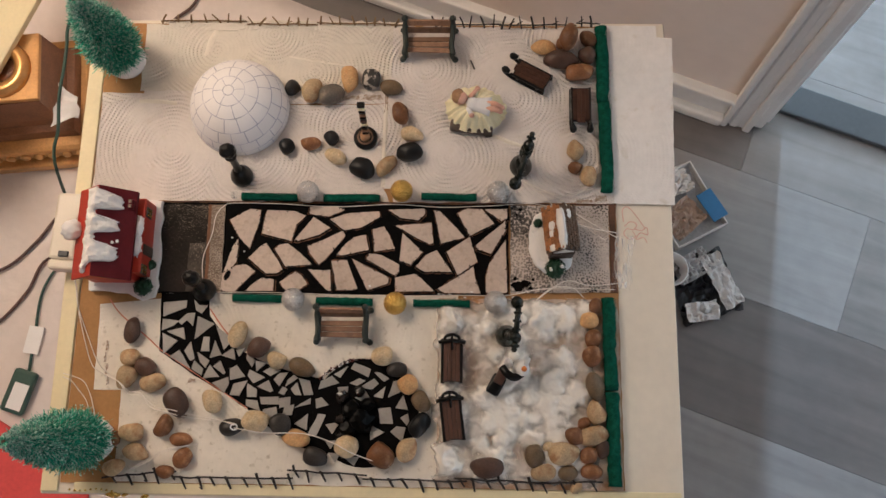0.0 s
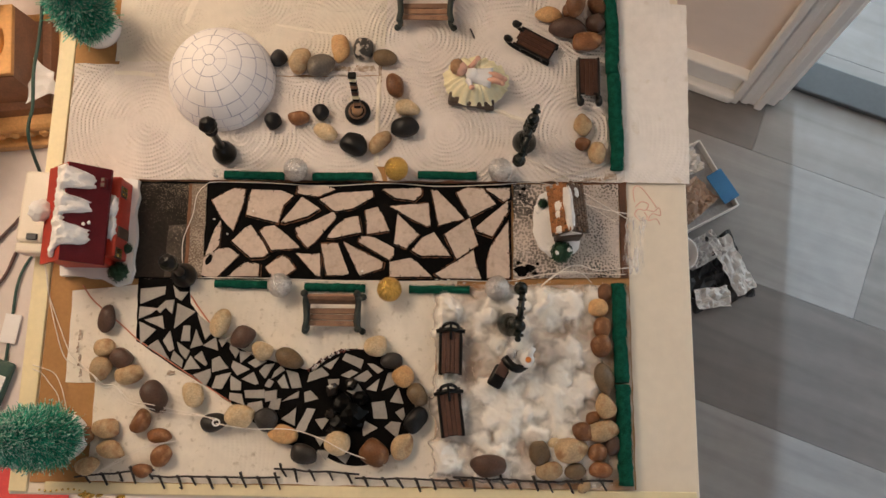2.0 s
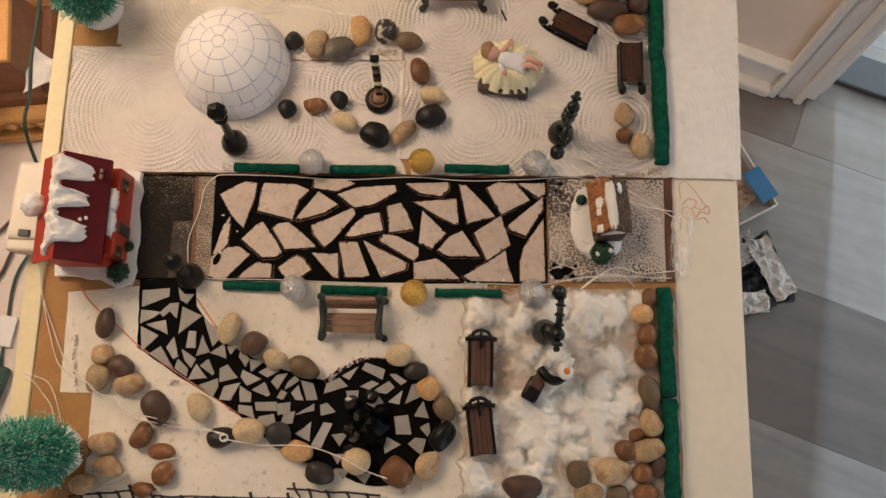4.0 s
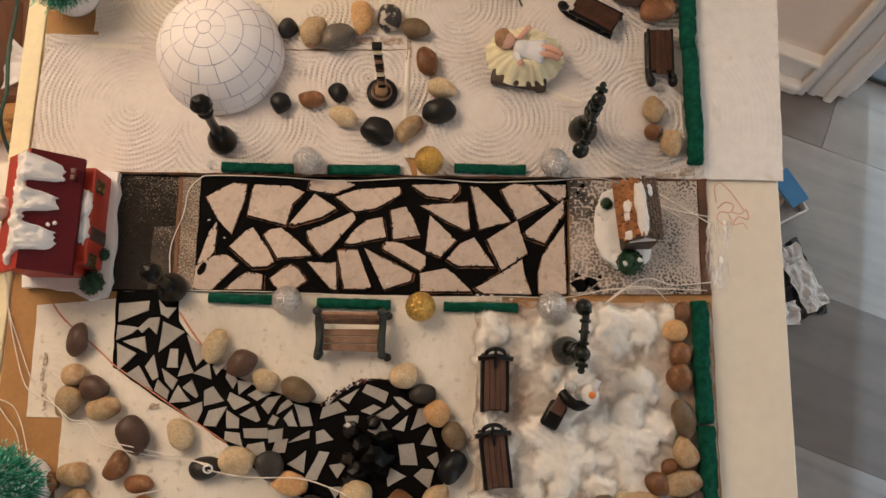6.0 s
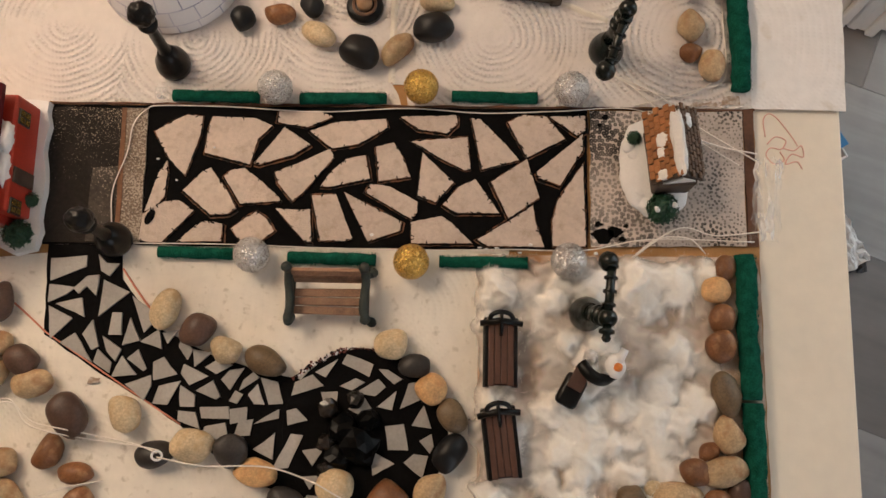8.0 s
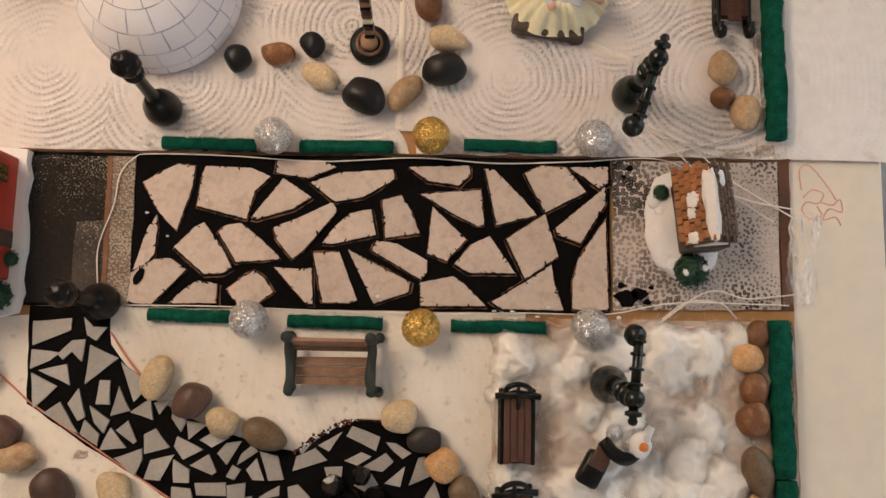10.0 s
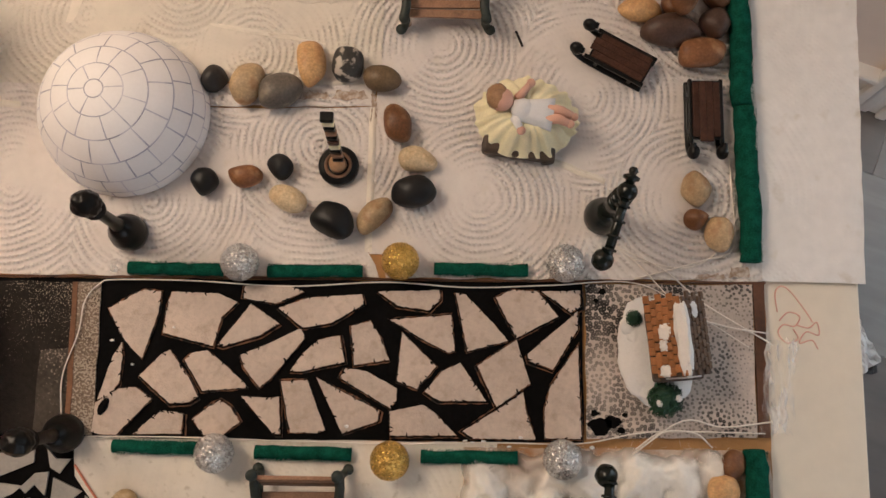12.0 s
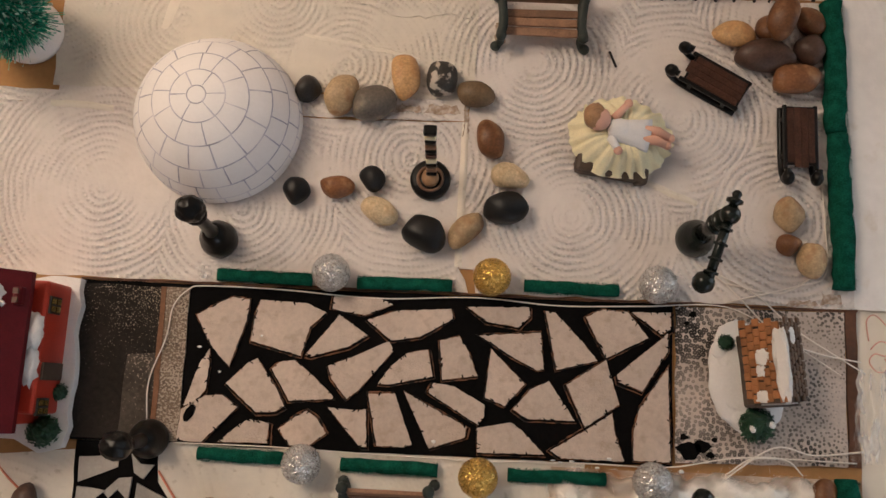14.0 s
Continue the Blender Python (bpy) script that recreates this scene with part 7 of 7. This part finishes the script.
slab_outline(bm, rough_outline([(-0.665, 0.5), (-0.632, 0.478), (-0.625, 0.44), (-0.672, 0.425), (-0.665, 0.46)], 0.008, 0.003, 9), FLOOR + 0.135, FLOOR + 0.137)
bmesh.ops.triangulate(bm, faces=bm.faces)
bmesh.ops.subdivide_edges(bm, edges=bm.edges[:], cuts=2, use_grid_fill=True)
for v in bm.verts:
    v.co.z += 0.014 * noise.noise(Vector((v.co.x * 45, v.co.y * 45, 1)))
tagged(finish("tissue", bm, M_TAG), "crumpled white tissue lying on the carved stand", "tissue")
ob = finish("cream_plank", box((0, 0, 0), (0.5, 0.1, 0.012), 0, 0.002), M_EDGE)
ob.matrix_world = pose(-0.751, 0.577, FLOOR + 0.204, 0, 0, 68.4)
tagged(ob, "cream painted plank lying across the carved stand", "plank")

# ---- packages on the floor ----
def crumple(w, h, lift, amp, seed, turn=0.0, at=(0, 0)):
    """A crumpled sheet: creased all over, with an uneven outline."""
    bm = bmesh.new()
    nx_, ny_ = 16, 16
    m = Matrix.Translation((at[0], at[1], lift)) @ Matrix.Rotation(radians(turn), 4, "Z")
    g = []
    for j in range(ny_ + 1):
        row = []
        for i in range(nx_ + 1):
            x, y = w * (i / nx_ - 0.5), h * (j / ny_ - 0.5)
            k = Vector((x * 60, y * 60, seed))
            z = amp * (abs(noise.noise(k)) + 0.5 * abs(noise.noise(k * 2.3)))
            row.append(bm.verts.new(m @ Vector((x * (1 + 0.12 * noise.noise(Vector((seed, y * 50, 1)))), y * (1 + 0.12 * noise.noise(Vector((x * 50, seed, 2)))), z))))
        g.append(row)
    for j in range(ny_):
        for i in range(nx_):
            bm.faces.new((g[j][i], g[j][i + 1], g[j + 1][i + 1], g[j + 1][i]))
    return bm


ob = thing("plastic_pack", pose(0.421, 0.333, FLOOR, 0, 0, 28), "open clear-grey plastic pack with a blue card label", "package")
part("tray", box((0, 0, 0.003), (0.1, 0.13, 0.004), 0, 0.001), M_PACK, ob, "grey plastic tray")
for c, s_ in (((-0.049, 0, 0.012), (0.003, 0.13, 0.022)), ((0.049, 0, 0.012), (0.003, 0.13, 0.022)), ((0, -0.064, 0.012), (0.095, 0.003, 0.022)), ((0, 0.064, 0.012), (0.095, 0.003, 0.022))):
    part("tray_side", box(c, s_, 0, 0.001), M_PACKWHITE, ob, "white card edge")
part("card", box((0.041, -0.024, 0.0255), (0.03, 0.056, 0.003), 4, 0.001), M_BLUE, ob, "blue card")
part("insert", crumple(0.07, 0.055, 0.008, 0.02, 3, 14, (-0.012, -0.02)), M_BEIGE, ob, "crumpled beige paper insert")
part("wrap", crumple(0.085, 0.05, 0.012, 0.03, 5, -6, (-0.008, 0.046)), M_PACKWHITE, ob, "crumpled white wrap")
ob = thing("plastic_pack", pose(0.45, 0.188, FLOOR, 0, 0, 18), "torn black and white plastic pack", "package")
part("backing", crumple(0.105, 0.115, 0.002, 0.02, 11), M_PACKBLACK, ob, "crumpled black backing")
part("strip", crumple(0.036, 0.1, 0.014, 0.022, 12, 8, (0.032, 0.0)), M_PACKWHITE, ob, "crumpled white strip")
part("strip", crumple(0.055, 0.034, 0.014, 0.022, 13, -10, (-0.02, -0.042)), M_PACKWHITE, ob, "crumpled white strip")
part("wrap", crumple(0.07, 0.045, 0.012, 0.026, 14, 12, (-0.008, 0.038)), M_PACK, ob, "crumpled clear wrap")
ob = finish("white_cup", lathe([(0.0, 0), (0.024, 0), (0.03, 0.05), (0.028, 0.05), (0.022, 0.003), (0.0, 0.003)], 24), M_TAG, None, "", True)
ob.matrix_world = pose(0.385, 0.21, FLOOR)
tagged(ob, "small white plastic cup on the floor", "cup")

# ---- small marks ----
for pts in ([(0.224, 0.186), (0.223, 0.2), (0.228, 0.205), (0.235, 0.2), (0.245, 0.186), (0.249, 0.179)],
            [(0.225, 0.18), (0.232, 0.186), (0.24, 0.183), (0.236, 0.176), (0.228, 0.177), (0.224, 0.171), (0.23, 0.164), (0.238, 0.167), (0.235, 0.174)],
            [(0.237, 0.177), (0.246, 0.175), (0.252, 0.179), (0.253, 0.17), (0.244, 0.172), (0.239, 0.164), (0.248, 0.166), (0.252, 0.16)]):
    wire("red_scribble", [(x, y, -0.0017) for x, y in pts], 0.0005, M_FAINTINK, "faint red marker scribble on the cream board", "scribble")
tagged(finish("twig", tube([(0.034, 0.396, 0.003), (0.039, 0.384, 0.003)], 0.001, 6), M_TWIG), "tiny dark twig on the paper snow", "twig")
wire("red_line", [(-0.4, 0.08, 0.0025), (-0.385, 0.062, 0.0025), (-0.352, 0.036, 0.0025), (-0.333, 0.02, 0.0025)], 0.0007, M_REDINK, "red marker line drawn on the paper", "line")
wire("red_line", [(-0.333, 0.02, 0.0025), (-0.28, -0.013, 0.0025), (-0.224, -0.047, 0.0025)], 0.0006, M_REDINK, "red marker line along the path's edge", "line")
wire("red_line", [(-0.277, 0.07, 0.0028), (-0.262, 0.05, 0.0028), (-0.245, 0.03, 0.0028)], 0.0008, M_REDINK, "red marker line along the path's edge", "line")

rr = random.Random(44)
bm = bmesh.new()
for p in smooth_path([(-0.14, -0.011, 0.003), (-0.13, -0.003, 0.003), (-0.12, 0.003, 0.003), (-0.109, 0.009, 0.003), (-0.099, 0.012, 0.003), (-0.09, 0.0125, 0.003), (-0.078, 0.011, 0.003), (-0.064, 0.007, 0.003)], 9):
    r = 0.0017 if p.x < -0.1 else 0.0009
    for _ in range(3):
        add_blob(bm, p + Vector((rr.gauss(0, 0.4), rr.gauss(0, 0.4), 0)) * r, (r * rr.uniform(0.4, 0.9), r * rr.uniform(0.4, 0.9), r * 0.6), 0.4, 3, rr.random() * 9, 1, None, rr.choice((0, 0, 0, 1, 1, 2)) if p.x < -0.1 else rr.choice((0, 1)))
tagged(finish("red_crust", bm, [M_RIM, M_BLACKBASE, M_SNOW], None, "", True), "crumbly dark red glitter paint along the pond edge", "paint")
bm = bmesh.new()
nx, ny = 14, 18
g = [[bm.verts.new((0.207 + (0.022 + 0.006 * noise.noise(Vector((j * 0.35, 1, 5)))) * i / nx + 0.006 * j / ny + 0.0025 * noise.noise(Vector((j * 0.5, 4, 1))), 0.1 + 0.066 * j / ny + 0.004 * noise.noise(Vector((i * 0.6, j * 0.1, 9))), 0.004 + 0.003 * noise.noise(Vector((i * 0.5, j * 0.3, 2))) + 0.004 * math.sin(math.pi * i / nx))) for i in range(nx + 1)] for j in range(ny + 1)]
for j in range(ny):
    for i in range(nx):
        bm.faces.new((g[j][i], g[j][i + 1], g[j + 1][i + 1], g[j + 1][i]))
film = tagged(finish("clear_tape", bm, M_FILM, None, "", True), "crinkled clear plastic tape at the end of the road", "tape")
film.visible_shadow = False
ob = finish("hot_glue_ring", tube(smooth_path([(0.0038 * math.cos(k), 0.0032 * math.sin(k), 0.0) for k in [i * 6.283 / 8 for i in range(9)]], 4), 0.0009, 6), M_TAG, None, "", True)
ob.matrix_world = pose(-0.234, -0.069, 0.0195)
tagged(ob, "white loop of wire on a dark pebble", "wire loop")
# ---- crumbs, stains and beads ----
rr = random.Random(15)
for x, y in ((-0.001, 0.0915), (0.004, 0.0905), (0.012, 0.0915), (0.038, 0.0945), (0.088, 0.0885), (-0.24, 0.141), (-0.256, 0.158), (-0.212, 0.168), (-0.085, 0.1), (0.03, 0.088)):
    bm = bmesh.new()
    add_blob(bm, (0, 0, 0.001), (rr.uniform(0.0008, 0.0019), rr.uniform(0.0006, 0.0013), 0.001), 0.5, 3, x * 700, 2)
    ob = finish("snow_crumb", bm, M_SNOW, None, "", True)
    ob.matrix_world = pose(x, y, 0.004)
    tagged(ob, "tiny white crumb of fake snow by the road", "crumb", "snow crumbs")
for k, (x, y, w, h) in enumerate(((-0.3975, 0.024, 0.0016, 0.006), (-0.3985, 0.01, 0.0014, 0.006), (-0.396, -0.004, 0.0016, 0.007), (-0.393, -0.018, 0.0014, 0.005), (-0.292, -0.016, 0.005, 0.0025), (-0.3, -0.058, 0.006, 0.002),
                                  (-0.091, 0.3445, 0.014, 0.0036), (-0.118, 0.344, 0.012, 0.003), (-0.143, 0.343, 0.009, 0.0026), (-0.0725, 0.336, 0.0022, 0.012), (0.196, 0.214, 0.008, 0.004), (0.175, 0.2105, 0.012, 0.0018), (-0.05, 0.407, 0.004, 0.009), (0.018, 0.02, 0.004, 0.012), (0.004, 0.03, 0.002, 0.02))):
    bm = bmesh.new()
    slab_outline(bm, rough_outline([(-w, -h), (w, -h * 0.8), (w * 0.8, h), (-w * 0.7, h)], 0.0022, 0.0011, 300 + k), 0, 0.0003)
    ob = finish("brown_stain", bm, M_TORN)
    ob.matrix_world = pose(x, y, 0.0022)
    tagged(ob, "torn brown patch where the card shows through paper", "stain", "torn brown patches")
bm = bmesh.new()
add_blob(bm, (0, 0, 0.0), (0.0032, 0.0065, 0.0011), 0.15, 2, 5, 3)
ob = finish("black_chip", bm, M_BLACKBASE, None, "", True)
ob.matrix_world = pose(-0.2590, 0.1110, 0.0048, 0, 0, -25)
tagged(ob, "flat black oval chip on the paving", "chip")
bm = bmesh.new()
add_blob(bm, (0, 0, 0.004), (0.0055, 0.0052, 0.0045), 0.2, 2, 6, 3)
ob = finish("glass_bead", bm, M_FILM, None, "", True)
ob.matrix_world = pose(-0.2575, 0.2125, 0.0015)
tagged(ob, "small clear glass bead by the green felt rod", "bead")
for k in range(9):
    bm = bmesh.new()
    add_blob(bm, (0, 0, 0.0012), (0.0013, 0.0012, 0.0012), 0.2, 2, k, 2)
    ob = finish("gold_bead", bm, M_GOLDFOIL, None, "", True)
    ob.matrix_world = pose(-0.424 + 0.0062 * k, -0.1425 - 0.0012 * math.sin(k * 0.9), 0.002)
    tagged(ob, "tiny gold bead of a string along the board's corner", "bead", "gold beads on the board's edge")
for k, (x, y, w) in enumerate(((-0.374, -0.147, 0.008), (-0.337, -0.149, 0.0045), (-0.36, -0.1475, 0.004))):
    bm = bmesh.new()
    add_blob(bm, (0, 0, 0.002), (w, w * 0.45, 0.003), 0.5, 3, k + 3, 3)
    ob = finish("gold_foil", bm, M_GOLDFOIL)
    ob.matrix_world = pose(x, y, -0.002, 0, 0, 12 * k)
    tagged(ob, "crumpled shiny gold foil scrap on the board's edge", "foil")
# ---- floor planks, last ----
planks = []
for m in M_PLANKS:
    plank_bm = bmesh.new()
    add_box(plank_bm, (0, 0, -0.0035), (1.2196, 0.2196, 0.007), 0, 0.0004, None, 0, 1)
    me = bpy.data.meshes.new("floor_plank")
    plank_bm.to_mesh(me)
    plank_bm.free()
    me.materials.append(m)
    planks.append(me)
inv = floor.matrix_world.inverted()
rr = random.Random(21)
TONES = {(-1, -1): 0, (-1, 0): 1, (0, -1): 2, (0, 0): 1, (1, -1): 0, (1, 0): 0, (-2, 0): 1, (-2, -1): 1}
for j in range(-22, 15):
    joint = {-1: 0.146, 0: 0.388}.get(j, rr.uniform(0, 1.2))
    for i in range(-3, 3):
        s_, q_ = joint + 0.61 + i * 1.22, 0.177 + j * 0.22
        lo, hi = max(s_ - 0.61, -2.6), min(s_ + 0.61, 1.8)
        tone = rr.choice((0, 1, 1, 2))
        if hi - lo > 0.06 and -4.45 < q_ < 3.2:
            p = new("floor_plank", planks[TONES.get((j, i), tone)])
            p.parent = floor
            p.matrix_basis = inv @ pose(*wf((lo + hi) / 2, q_, FLOOR), 0, 0, WALL_TURN) @ Matrix.Diagonal(((hi - lo) / 1.22, 1, 1, 1))
